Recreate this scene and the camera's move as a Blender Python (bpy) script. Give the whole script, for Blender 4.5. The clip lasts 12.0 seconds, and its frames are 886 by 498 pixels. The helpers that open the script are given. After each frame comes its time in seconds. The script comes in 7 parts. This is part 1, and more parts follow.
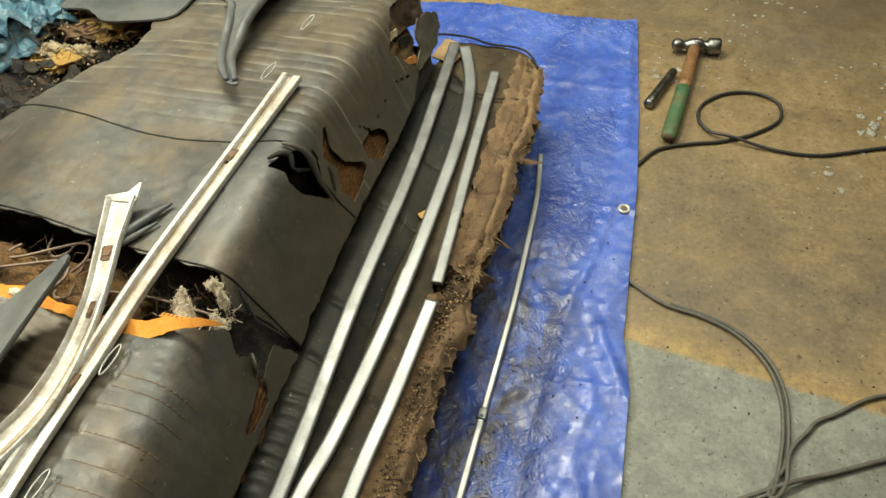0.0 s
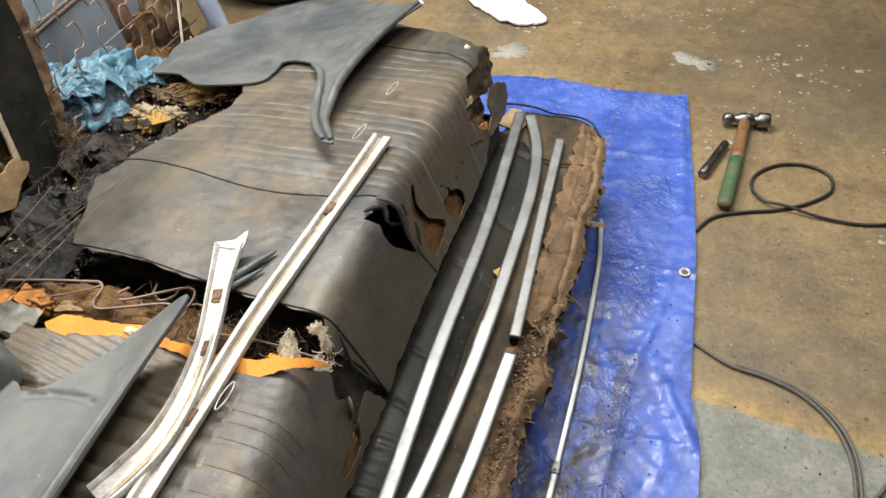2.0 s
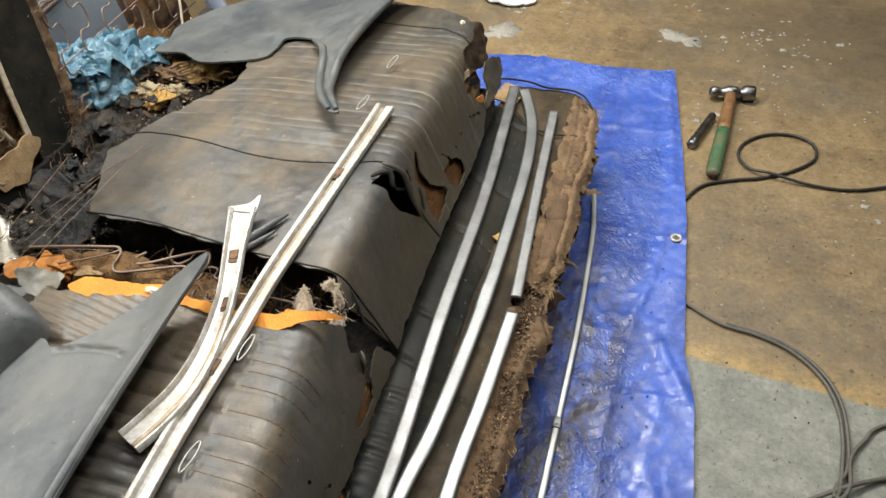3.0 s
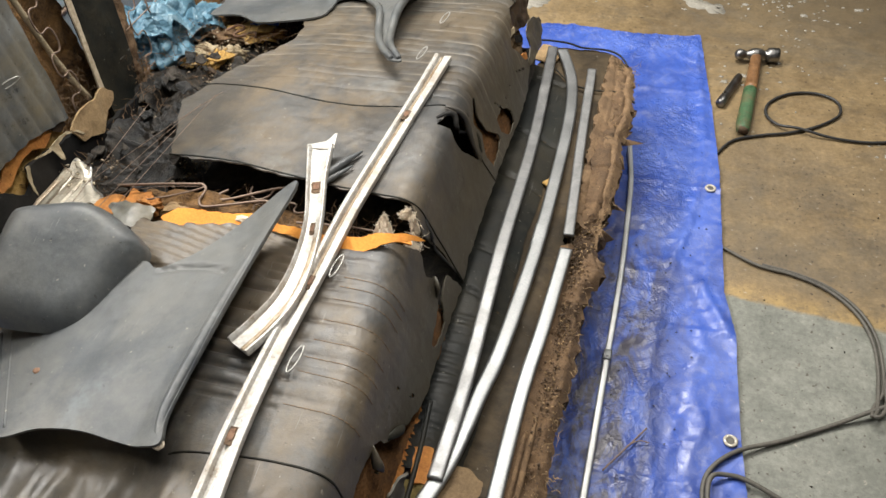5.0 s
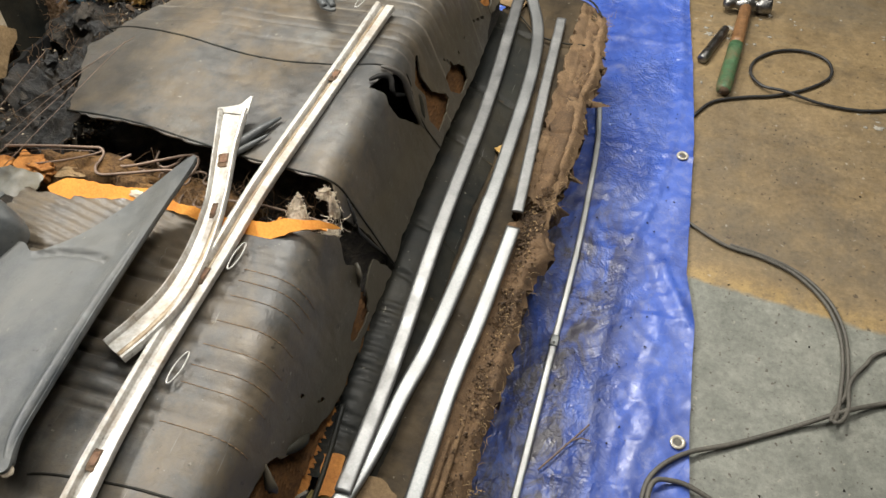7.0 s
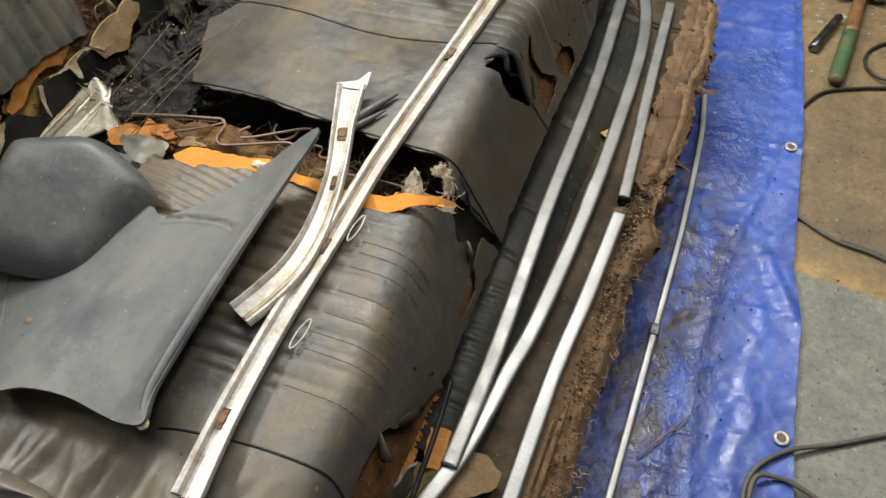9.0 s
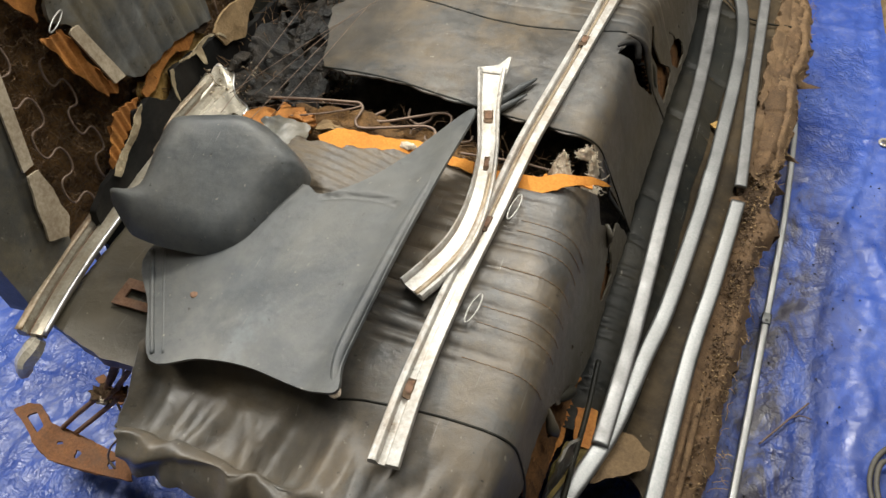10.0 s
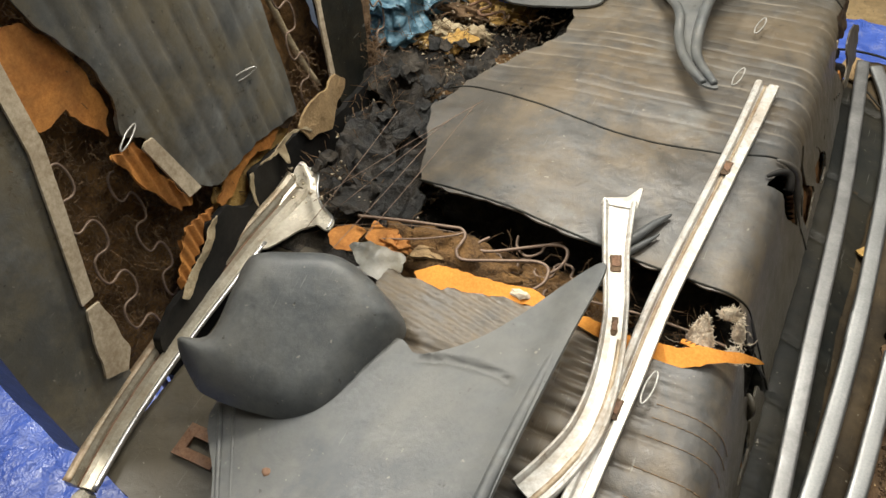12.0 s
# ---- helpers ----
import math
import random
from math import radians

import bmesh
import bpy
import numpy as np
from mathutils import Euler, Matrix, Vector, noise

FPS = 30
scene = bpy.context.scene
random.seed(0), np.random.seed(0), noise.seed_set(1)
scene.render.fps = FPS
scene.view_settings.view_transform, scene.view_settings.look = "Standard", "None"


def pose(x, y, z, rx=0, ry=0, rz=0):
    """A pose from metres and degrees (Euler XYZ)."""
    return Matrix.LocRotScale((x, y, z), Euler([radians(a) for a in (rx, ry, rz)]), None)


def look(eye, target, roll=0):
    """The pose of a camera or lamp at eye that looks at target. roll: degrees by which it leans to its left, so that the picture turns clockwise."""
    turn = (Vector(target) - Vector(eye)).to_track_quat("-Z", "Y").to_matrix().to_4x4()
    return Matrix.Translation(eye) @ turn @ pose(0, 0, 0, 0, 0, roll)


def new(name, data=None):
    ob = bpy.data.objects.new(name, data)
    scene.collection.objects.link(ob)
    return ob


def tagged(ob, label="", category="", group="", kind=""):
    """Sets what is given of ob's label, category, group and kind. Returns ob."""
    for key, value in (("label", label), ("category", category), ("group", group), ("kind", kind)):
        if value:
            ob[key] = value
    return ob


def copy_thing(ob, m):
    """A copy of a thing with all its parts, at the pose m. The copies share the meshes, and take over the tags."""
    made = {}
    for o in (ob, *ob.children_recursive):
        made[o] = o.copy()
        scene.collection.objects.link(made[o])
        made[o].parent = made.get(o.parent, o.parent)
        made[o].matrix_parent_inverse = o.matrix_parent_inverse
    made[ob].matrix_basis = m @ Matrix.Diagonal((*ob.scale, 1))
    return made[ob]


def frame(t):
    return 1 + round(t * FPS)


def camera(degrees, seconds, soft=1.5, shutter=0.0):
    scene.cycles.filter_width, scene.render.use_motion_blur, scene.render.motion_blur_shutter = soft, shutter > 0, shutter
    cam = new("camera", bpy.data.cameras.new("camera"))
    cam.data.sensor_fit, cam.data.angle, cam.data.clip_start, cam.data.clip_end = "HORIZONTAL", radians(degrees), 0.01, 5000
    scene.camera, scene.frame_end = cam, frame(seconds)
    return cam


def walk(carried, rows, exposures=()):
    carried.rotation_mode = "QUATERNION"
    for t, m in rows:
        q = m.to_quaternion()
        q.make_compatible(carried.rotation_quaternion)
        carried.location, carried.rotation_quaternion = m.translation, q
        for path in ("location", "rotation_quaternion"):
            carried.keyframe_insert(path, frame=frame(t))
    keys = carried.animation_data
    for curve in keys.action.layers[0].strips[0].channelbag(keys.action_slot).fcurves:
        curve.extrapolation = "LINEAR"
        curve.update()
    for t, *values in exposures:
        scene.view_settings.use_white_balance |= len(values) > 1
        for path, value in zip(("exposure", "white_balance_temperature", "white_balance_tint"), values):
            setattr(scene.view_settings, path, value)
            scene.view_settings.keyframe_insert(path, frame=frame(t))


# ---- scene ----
cam = camera(57.4, 12.0)
PATH = [
    (0, (0.126, 0.276, 1.347), (-0.317, 1.434, -0.223), -5.7),
    (0.5, (0.117, 0.312, 1.373), (-0.365, 1.565, -0.109), -5.7),
    (1, (0.106, 0.305, 1.378), (-0.406, 1.591, -0.066), -5.4),
    (1.5, (0.079, 0.258, 1.368), (-0.432, 1.546, -0.073), -5.2),
    (2, (0.029, 0.180, 1.372), (-0.473, 1.467, -0.074), -4.8),
    (2.5, (0.033, 0.140, 1.377), (-0.445, 1.428, -0.078), -4.5),
    (4.5, (-0.043, -0.051, 1.379), (-0.501, 1.235, -0.084), -5.2),
    (5, (-0.050, -0.071, 1.374), (-0.509, 1.215, -0.088), -5.2),
    (5.5, (-0.039, -0.076, 1.373), (-0.501, 1.210, -0.088), -5.2),
    (6, (-0.036, -0.095, 1.337), (-0.442, 1.107, -0.208), -3.4),
    (6.5, (-0.018, -0.004, 1.326), (-0.411, 1.171, -0.244), -2.9),
    (6.7, (-0.012, 0.057, 1.331), (-0.407, 1.216, -0.250), -2.8),
    (8.3, (0.036, 0.194, 1.311), (-0.484, 1.285, -0.284), -6.7),
    (8.5, (0.015, 0.167, 1.308), (-0.520, 1.239, -0.293), -6.7),
    (9, (-0.064, 0.086, 1.327), (-0.611, 1.154, -0.273), -6.8),
    (9.5, (-0.164, 0.005, 1.330), (-0.719, 1.080, -0.263), -7.0),
    (10, (-0.249, -0.034, 1.324), (-0.797, 1.059, -0.259), -5.9),
    (10.5, (-0.304, 0.014, 1.314), (-0.843, 1.112, -0.269), -4.2),
    (11, (-0.358, 0.128, 1.295), (-0.934, 1.173, -0.309), -5.0),
    (11.5, (-0.377, 0.182, 1.310), (-0.982, 1.217, -0.291), -5.8),
    (12, (-0.421, 0.167, 1.313), (-1.094, 1.226, -0.244), -7.4),
]
walk(cam, [(t, look(eye, target, roll)) for t, eye, target, roll in PATH], [(0, -0.16, 7250, -4), (0.3, -0.08, 6950, 2), (0.8, 0.14, 6350, 9), (1.6, 0.12, 6400, 9), (2.5, -0.07, 6400, 8), (4.5, -0.02, 6450, 10), (6.5, -0.1, 6550, 9), (8.5, -0.32, 6530, 8), (11, -0.38, 6730, 8), (12, -0.24, 6780, 8)])

# ---- world and lamps ----
world = bpy.data.worlds.new("world")
scene.world = world
world.use_nodes = True
world.node_tree.nodes["Background"].inputs[0].default_value = (0.9, 0.92, 1.0, 1)
world.node_tree.nodes["Background"].inputs[1].default_value = 0.04
scene.view_settings.exposure = 0.0


def lamp(name, eye, target, sx, sy, watts, colour):
    data = bpy.data.lights.new(name, "AREA")
    data.shape, data.size, data.size_y, data.energy, data.color = "RECTANGLE", sx, sy, watts, colour
    ob = new(name, data)
    ob.matrix_world = look(eye, target)
    return ob


lamp("ceiling_lamp_middle", (-0.88, 2.15, 2.75), (-0.65, 1.4, 0.2), 1.3, 0.35, 98, (1.0, 0.96, 0.89))
# Added fill for the floor on the right; no fixture is known there.
lamp("floor_fill_right", (0.9, 3.3, 2.75), (0.3, 2.5, 0.0), 1.3, 0.35, 18, (1.0, 0.96, 0.89))
# Added fill without a known fixture, to brighten the backrest from the right.
lamp("backrest_fill", (0.25, 0.8, 2.75), (-1.0, 0.6, 0.4), 1.3, 0.35, 26, (1.0, 0.97, 0.92))
lamp("ceiling_lamp_left", (-2.5, 0.6, 2.75), (-1.2, 0.4, 0.2), 1.3, 0.35, 106, (1.0, 0.97, 0.92))


# ---- mesh helpers ----
def part(name, data, material, parent=None, label="", flat=False):
    """Link mesh data (verts, faces) or a bmesh as one object under parent."""
    if isinstance(data, bpy.types.Mesh):
        me = data
    else:
        me = bpy.data.meshes.new(name)
        if isinstance(data, bmesh.types.BMesh):
            data.to_mesh(me)
            data.free()
        else:
            me.from_pydata([tuple(v) for v in data[0]], [], [tuple(f) for f in data[1]])
        me.materials.append(material)
        for p in me.polygons:
            p.use_smooth = not flat
    ob = new(name, me)
    if parent is not None:
        ob.parent = parent
        ob.matrix_parent_inverse = Matrix.Translation(parent.location).inverted()
    if label:
        ob["label"] = label
    return ob


def base(name, x, y, z, label, category, group="", kind=""):
    ob = new(name)
    ob.location = (x, y, z)
    ob.empty_display_size = 0.05
    return tagged(ob, label, category, group, kind)


def spline(points, n=8, closed=False):
    """Catmull-Rom through the points, n steps a span."""
    P = np.array(points, float)
    m = len(P)
    out = []
    spans = m if closed else m - 1
    for i in range(spans):
        if closed:
            a, b, c, d = P[(i - 1) % m], P[i], P[(i + 1) % m], P[(i + 2) % m]
        else:
            a, b, c, d = P[max(i - 1, 0)], P[i], P[i + 1], P[min(i + 2, m - 1)]
        for k in range(n):
            t = k / n
            out.append(0.5 * (2 * b + (c - a) * t + (2 * a - 5 * b + 4 * c - d) * t * t + (3 * b - a - 3 * c + d) * t ** 3))
    if not closed:
        out.append(P[-1])
    return np.array(out)


def sweep(path, profile, up=(0, 0, 1), closed_profile=True, caps=True, scale=None, twist=None):
    """Sweep a 2D profile (across, up) along a path of 3D points."""
    path = np.array(path, float)
    prof = np.array(profile, float)
    n, m = len(path), len(prof)
    tan = np.gradient(path, axis=0)
    tan /= np.linalg.norm(tan, axis=1)[:, None] + 1e-12
    up = np.array(up, float)
    verts, faces = [], []
    for i in range(n):
        side = np.cross(tan[i], up)
        k = np.linalg.norm(side)
        side = side / k if k > 1e-6 else np.array((1.0, 0, 0))
        top = np.cross(side, tan[i])
        if twist is not None:
            c, s = math.cos(twist[i]), math.sin(twist[i])
            side, top = side * c + top * s, top * c - side * s
        f = 1.0 if scale is None else scale[i]
        for a, b in prof:
            verts.append(path[i] + side * a * f + top * b * f)
    last = m if closed_profile else m - 1
    for i in range(n - 1):
        for j in range(last):
            a, b = i * m + j, i * m + (j + 1) % m
            faces.append((a, b, b + m, a + m))
    if caps and closed_profile:
        faces.append(tuple(range(m - 1, -1, -1)))
        faces.append(tuple(range((n - 1) * m, n * m)))
    return verts, faces


def ring(r, n=8, flat=1.0):
    return [(r * math.cos(2 * math.pi * i / n), r * flat * math.sin(2 * math.pi * i / n)) for i in range(n)]


def tube(points, r, n=8, steps=6, scale=None, closed=False):
    path = spline(points, steps, closed) if steps > 1 else np.array(points, float)
    if closed:
        path = np.vstack([path, path[:1]])
    d = path[-1] - path[0]
    up = (0, 0, 1) if abs(d[2]) < 0.8 * (np.linalg.norm(d) + 1e-9) else (1, 0.3, 0)
    if scale is not None:
        scale = np.interp(np.linspace(0, 1, len(path)), np.linspace(0, 1, len(scale)), scale)
    return sweep(path, ring(r, n), up, scale=scale)


def lathe(profile, n=24, axis="z"):
    """Turn (radius, height) pairs about z."""
    verts, faces = [], []
    m = len(profile)
    for i in range(n):
        a = 2 * math.pi * i / n
        for r, h in profile:
            verts.append((r * math.cos(a), r * math.sin(a), h))
    for i in range(n):
        for j in range(m - 1):
            a, b = i * m + j, ((i + 1) % n) * m + j
            faces.append((a, b, b + 1, a + 1))
    return verts, faces


def join(*datas):
    verts, faces = [], []
    for v, f in datas:
        k = len(verts)
        verts += [tuple(p) for p in v]
        faces += [tuple(i + k for i in q) for q in f]
    return verts, faces


def moved(data, m):
    return [tuple(m @ Vector(v)) for v in data[0]], data[1]


def box(x0, y0, z0, x1, y1, z1, bevel=0.004):
    bm = bmesh.new()
    bmesh.ops.create_cube(bm, size=1)
    for v in bm.verts:
        v.co = Vector(((x0 + x1) / 2 + v.co.x * (x1 - x0), (y0 + y1) / 2 + v.co.y * (y1 - y0), (z0 + z1) / 2 + v.co.z * (z1 - z0)))
    if bevel:
        bmesh.ops.bevel(bm, geom=bm.edges[:], offset=bevel, segments=2, affect="EDGES", profile=0.5)
    return bm


def fbm(x, y, z=0.0, octaves=4):
    v, a, f = 0.0, 0.5, 1.0
    for _ in range(octaves):
        v += a * noise.noise(Vector((x * f, y * f, z * f + 7.1 * f)))
        a, f = a * 0.5, f * 2.03
    return v


def ragged(outline, amount, size, seed=0.0, step=0.004):
    """A closed outline with torn, uneven edges."""
    P = np.array(outline, float)
    out = []
    m = len(P)
    for i in range(m):
        a, b = P[i], P[(i + 1) % m]
        d = b - a
        L = np.linalg.norm(d)
        nrm = np.array((-d[1], d[0])) / (L + 1e-9)
        k = max(1, int(L / step))
        for j in range(k):
            p = a + d * j / k
            out.append(p + nrm * amount * 2 * fbm(p[0] / size + seed, p[1] / size - seed, seed))
    return np.array(out)


def inside(px, py, poly):
    res = np.zeros(px.shape, bool)
    x0, y0 = poly[-1]
    for x1, y1 in poly:
        if y0 != y1:
            hit = ((y1 > py) != (y0 > py)) & (px < (x0 - x1) * (py - y1) / (y0 - y1) + x1)
            res ^= hit
        x0, y0 = x1, y1
    return res


def nearest(p, poly):
    a = poly
    d = np.roll(poly, -1, axis=0) - a
    t = np.clip(((p - a) * d).sum(1) / ((d * d).sum(1) + 1e-12), 0, 1)
    q = a + d * t[:, None]
    return q[np.argmin(((q - p) ** 2).sum(1))]


def cloth(outline, place, res=0.008, thick=0.003, holes=(), res_b=None):
    """A sheet of some thickness over a closed outline in (a, b), laid in space by place(a, b)."""
    outline = np.array(outline, float)
    holes = [np.array(h, float) for h in holes]
    res_b = res_b or res
    lo, hi = outline.min(0) - (res, res_b), outline.max(0) + (res, res_b)
    na, nb = int((hi[0] - lo[0]) / res) + 1, int((hi[1] - lo[1]) / res_b) + 1
    A = lo[0] + np.arange(na + 1) * res
    B = lo[1] + np.arange(nb + 1) * res_b
    ca, cb = np.meshgrid(A[:-1] + res / 2, B[:-1] + res_b / 2, indexing="ij")
    keep = inside(ca, cb, outline)
    for h in holes:
        keep &= ~inside(ca, cb, h)
    index, ab, quads = {}, [], []

    def vid(i, j):
        if (i, j) not in index:
            index[(i, j)] = len(ab)
            ab.append(np.array((A[i], B[j])))
        return index[(i, j)]

    for i, j in zip(*np.nonzero(keep)):
        quads.append((vid(i, j), vid(i + 1, j), vid(i + 1, j + 1), vid(i, j + 1)))
    count = {}
    for q in quads:
        for k in range(4):
            e = (q[k], q[(k + 1) % 4])
            count[e] = count.get(e, 0) + 1
    rim = [e for e in count if (e[1], e[0]) not in count]
    for v in {v for e in rim for v in e}:
        best = min((nearest(ab[v], poly) for poly in [outline] + holes), key=lambda q: ((q - ab[v]) ** 2).sum())
        if ((best - ab[v]) ** 2).sum() < (1.5 * max(res, res_b)) ** 2:
            ab[v] = best
    top = [Vector(place(a, b)) for a, b in ab]
    nrm = [Vector() for _ in top]
    for q in quads:
        n = (top[q[2]] - top[q[0]]).cross(top[q[3]] - top[q[1]])
        for v in q:
            nrm[v] += n
    low = [p - (n.normalized() if n.length else Vector((0, 0, 1))) * thick for p, n in zip(top, nrm)]
    m = len(top)
    order = sorted({v for e in rim for v in e})
    side = {v: 2 * m + i for i, v in enumerate(order)}
    k = len(order)
    faces = quads + [tuple(m + v for v in reversed(q)) for q in quads] + [(side[b], side[a], side[a] + k, side[b] + k) for a, b in rim]
    return top + low + [top[v] for v in order] + [low[v] for v in order], faces


# ---- materials ----
def shader(name):
    mat = bpy.data.materials.new(name)
    mat.use_nodes = True
    nt = mat.node_tree
    bsdf = nt.nodes["Principled BSDF"]
    return mat, nt, bsdf


def node(nt, kind, inputs=None, **props):
    nd = nt.nodes.new(kind)
    for k, v in props.items():
        setattr(nd, k, v)
    for k, v in (inputs or {}).items():
        if isinstance(v, bpy.types.NodeSocket):
            nt.links.new(v, nd.inputs[k])
        else:
            nd.inputs[k].default_value = v
    return nd


def coords(nt):
    return node(nt, "ShaderNodeNewGeometry").outputs["Position"]


def noise_of(nt, scale, detail=6.0, rough=0.6, where=None, distortion=0.0):
    return node(nt, "ShaderNodeTexNoise", {"Vector": where or coords(nt), "Scale": scale, "Detail": detail, "Roughness": rough, "Distortion": distortion}).outputs["Fac"]


def ramp(nt, fac, stops, smooth=False):
    nd = node(nt, "ShaderNodeValToRGB", {"Fac": fac})
    el = nd.color_ramp.elements
    while len(el) < len(stops):
        el.new(0.5)
    for e, (p, c) in zip(el, stops):
        e.position = p
        e.color = (*c, 1) if len(c) == 3 else c
    if smooth:
        nd.color_ramp.interpolation = "EASE"
    return nd.outputs["Color"]


def mix(nt, fac, a, b, blend="MIX"):
    nd = node(nt, "ShaderNodeMix", data_type="RGBA", blend_type=blend)
    for sock, v in ((nd.inputs[0], fac), (nd.inputs[6], a), (nd.inputs[7], b)):
        if isinstance(v, bpy.types.NodeSocket):
            nt.links.new(v, sock)
        else:
            sock.default_value = v if isinstance(v, float) else (*v, 1)
    return nd.outputs[2]


def bump(nt, bsdf, height, strength, distance, prev=None):
    nd = node(nt, "ShaderNodeBump", {"Height": height, "Strength": strength, "Distance": distance})
    if prev is not None:
        nt.links.new(prev, nd.inputs["Normal"])
    nt.links.new(nd.outputs["Normal"], bsdf.inputs["Normal"])
    return nd.outputs["Normal"]


def g(v):
    return (v, v, v)


def plain(name, dark, light, rough=0.6, metal=0.0, big=9.0, fine=160.0, relief=0.3, depth=0.001, dust=None, dust_amount=0.35, spec=0.5):
    """Mottled material: two colours on two scales, fine relief and, if given, dust."""
    mat, nt, bsdf = shader(name)
    n1 = noise_of(nt, big, 5.0, 0.65)
    n2 = noise_of(nt, fine, 4.0, 0.7)
    both = node(nt, "ShaderNodeMath", {0: n1, 1: n2}, operation="ADD").outputs[0]
    half = node(nt, "ShaderNodeMath", {0: both, 1: 0.5}, operation="MULTIPLY").outputs[0]
    col = ramp(nt, half, [(0.36, dark), (0.64, light)])
    if dust is not None:
        n3 = noise_of(nt, big * 0.6, 8.0, 0.72, distortion=0.6)
        amount = ramp(nt, n3, [(0.45, g(0.0)), (0.72, g(dust_amount))])
        fac = node(nt, "ShaderNodeSeparateColor", {"Color": amount}).outputs[0]
        col = mix(nt, fac, col, dust)
    nt.links.new(col, bsdf.inputs["Base Color"])
    r = ramp(nt, n1, [(0.3, g(max(0.05, rough - 0.12))), (0.7, g(min(1.0, rough + 0.12)))])
    nt.links.new(r, bsdf.inputs["Roughness"])
    bsdf.inputs["Metallic"].default_value = metal
    bsdf.inputs["Specular IOR Level"].default_value = spec
    bump(nt, bsdf, n2, relief, depth)
    return mat


def vinyl(name, dark, light, dust, dust_amount, rough, grain=500.0, crease=26.0, pleats=False, spec=0.5):
    """Old leather-grain vinyl: mottled, dusty in patches, scuffed and scratched, with fine creases."""
    mat, nt, bsdf = shader(name)
    pos = coords(nt)

    def fade(value, low, high, top):
        return node(nt, "ShaderNodeMapRange", {"Value": value, "From Min": low, "From Max": high, "To Min": 0.0, "To Max": top}).outputs[0]

    n1 = noise_of(nt, 6.0, 6.0, 0.62)
    n2 = noise_of(nt, 55.0, 6.0, 0.75)
    half = node(nt, "ShaderNodeMath", {0: node(nt, "ShaderNodeMath", {0: n1, 1: n2}, operation="ADD").outputs[0], 1: 0.5}, operation="MULTIPLY").outputs[0]
    col = ramp(nt, half, [(0.38, dark), (0.62, light)])
    col = mix(nt, fade(noise_of(nt, 5.2, 10.0, 0.72, distortion=0.4), 0.44, 0.6, dust_amount), col, dust)
    col = mix(nt, fade(noise_of(nt, 3.1, 9.0, 0.74, distortion=0.3), 0.46, 0.58, 0.8 * dust_amount), col, tuple(0.75 * c for c in dust))
    col = mix(nt, fade(noise_of(nt, 4.4, 8.0, 0.72, node(nt, "ShaderNodeMapping", {"Vector": pos, "Location": (5.0, 2.0, 1.0)}).outputs["Vector"]), 0.48, 0.6, 0.6), col, (0.6 * dark[0], 0.68 * dark[1], 0.78 * dark[2]))
    n4 = noise_of(nt, 15.0, 9.0, 0.74, distortion=0.5)
    col = mix(nt, fade(n4, 0.56, 0.68, 0.6 * dust_amount), col, tuple(0.35 * c for c in dust))
    col = mix(nt, fade(noise_of(nt, 8.0, 8.0, 0.7), 0.57, 0.72, 0.55), col, (1.7 * light[0], 1.8 * light[1], 1.85 * light[2]))
    if pleats:
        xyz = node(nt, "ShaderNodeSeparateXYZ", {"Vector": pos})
        # Browner and darker as z falls from 0.47 to 0.36, broken up by noise.
        low_tint = node(nt, "ShaderNodeMath", {0: fade(xyz.outputs[2], 0.47, 0.36, 0.92), 1: fade(noise_of(nt, 7.0, 8.0, 0.7), 0.22, 0.5, 1.0)}, operation="MULTIPLY").outputs[0]
        col = mix(nt, low_tint, col, (0.068, 0.058, 0.039))
        wave = node(nt, "ShaderNodeMath", {0: node(nt, "ShaderNodeMath", {0: xyz.outputs[0], 1: 5.0}, operation="MULTIPLY").outputs[0]}, operation="SINE").outputs[0]
        along = node(nt, "ShaderNodeMath", {0: node(nt, "ShaderNodeMath", {0: wave, 1: 0.012}, operation="MULTIPLY").outputs[0], 1: xyz.outputs[1]}, operation="ADD").outputs[0]
        turn = node(nt, "ShaderNodeMath", {0: node(nt, "ShaderNodeMath", {0: along, 1: -1.06}, operation="ADD").outputs[0], 1: 0.0235}, operation="DIVIDE").outputs[0]
        saw = node(nt, "ShaderNodeMath", {0: turn, 1: 1.0}, operation="PINGPONG").outputs[0]
        lines = fade(saw, 0.16, 0.02, 1.0)
        zone = node(nt, "ShaderNodeMath", {0: fade(xyz.outputs[1], 1.09, 1.13, 1.0), 1: fade(xyz.outputs[1], 1.58, 1.56, 1.0)}, operation="MULTIPLY").outputs[0]
        rows = node(nt, "ShaderNodeMapping", {"Vector": pos, "Scale": (5.0, 26.0, 5.0)}).outputs["Vector"]
        some = fade(noise_of(nt, 1.0, 4.0, 0.7, rows), 0.47, 0.6, 0.6)
        lines = node(nt, "ShaderNodeMath", {0: node(nt, "ShaderNodeMath", {0: lines, 1: zone}, operation="MULTIPLY").outputs[0], 1: some}, operation="MULTIPLY").outputs[0]
        col = mix(nt, lines, col, (0.3, 0.265, 0.215))
    scratch = node(nt, "ShaderNodeMapping", {"Vector": pos, "Rotation": (0.2, 0.1, 0.7), "Scale": (260.0, 9.0, 40.0)}).outputs["Vector"]
    col = mix(nt, fade(noise_of(nt, 1.0, 3.0, 0.6, scratch), 0.69, 0.75, 0.4), col, (0.3, 0.29, 0.27))
    col = mix(nt, fade(noise_of(nt, 120.0, 2.0, 0.5), 0.71, 0.77, 0.45), col, (0.4, 0.37, 0.31))
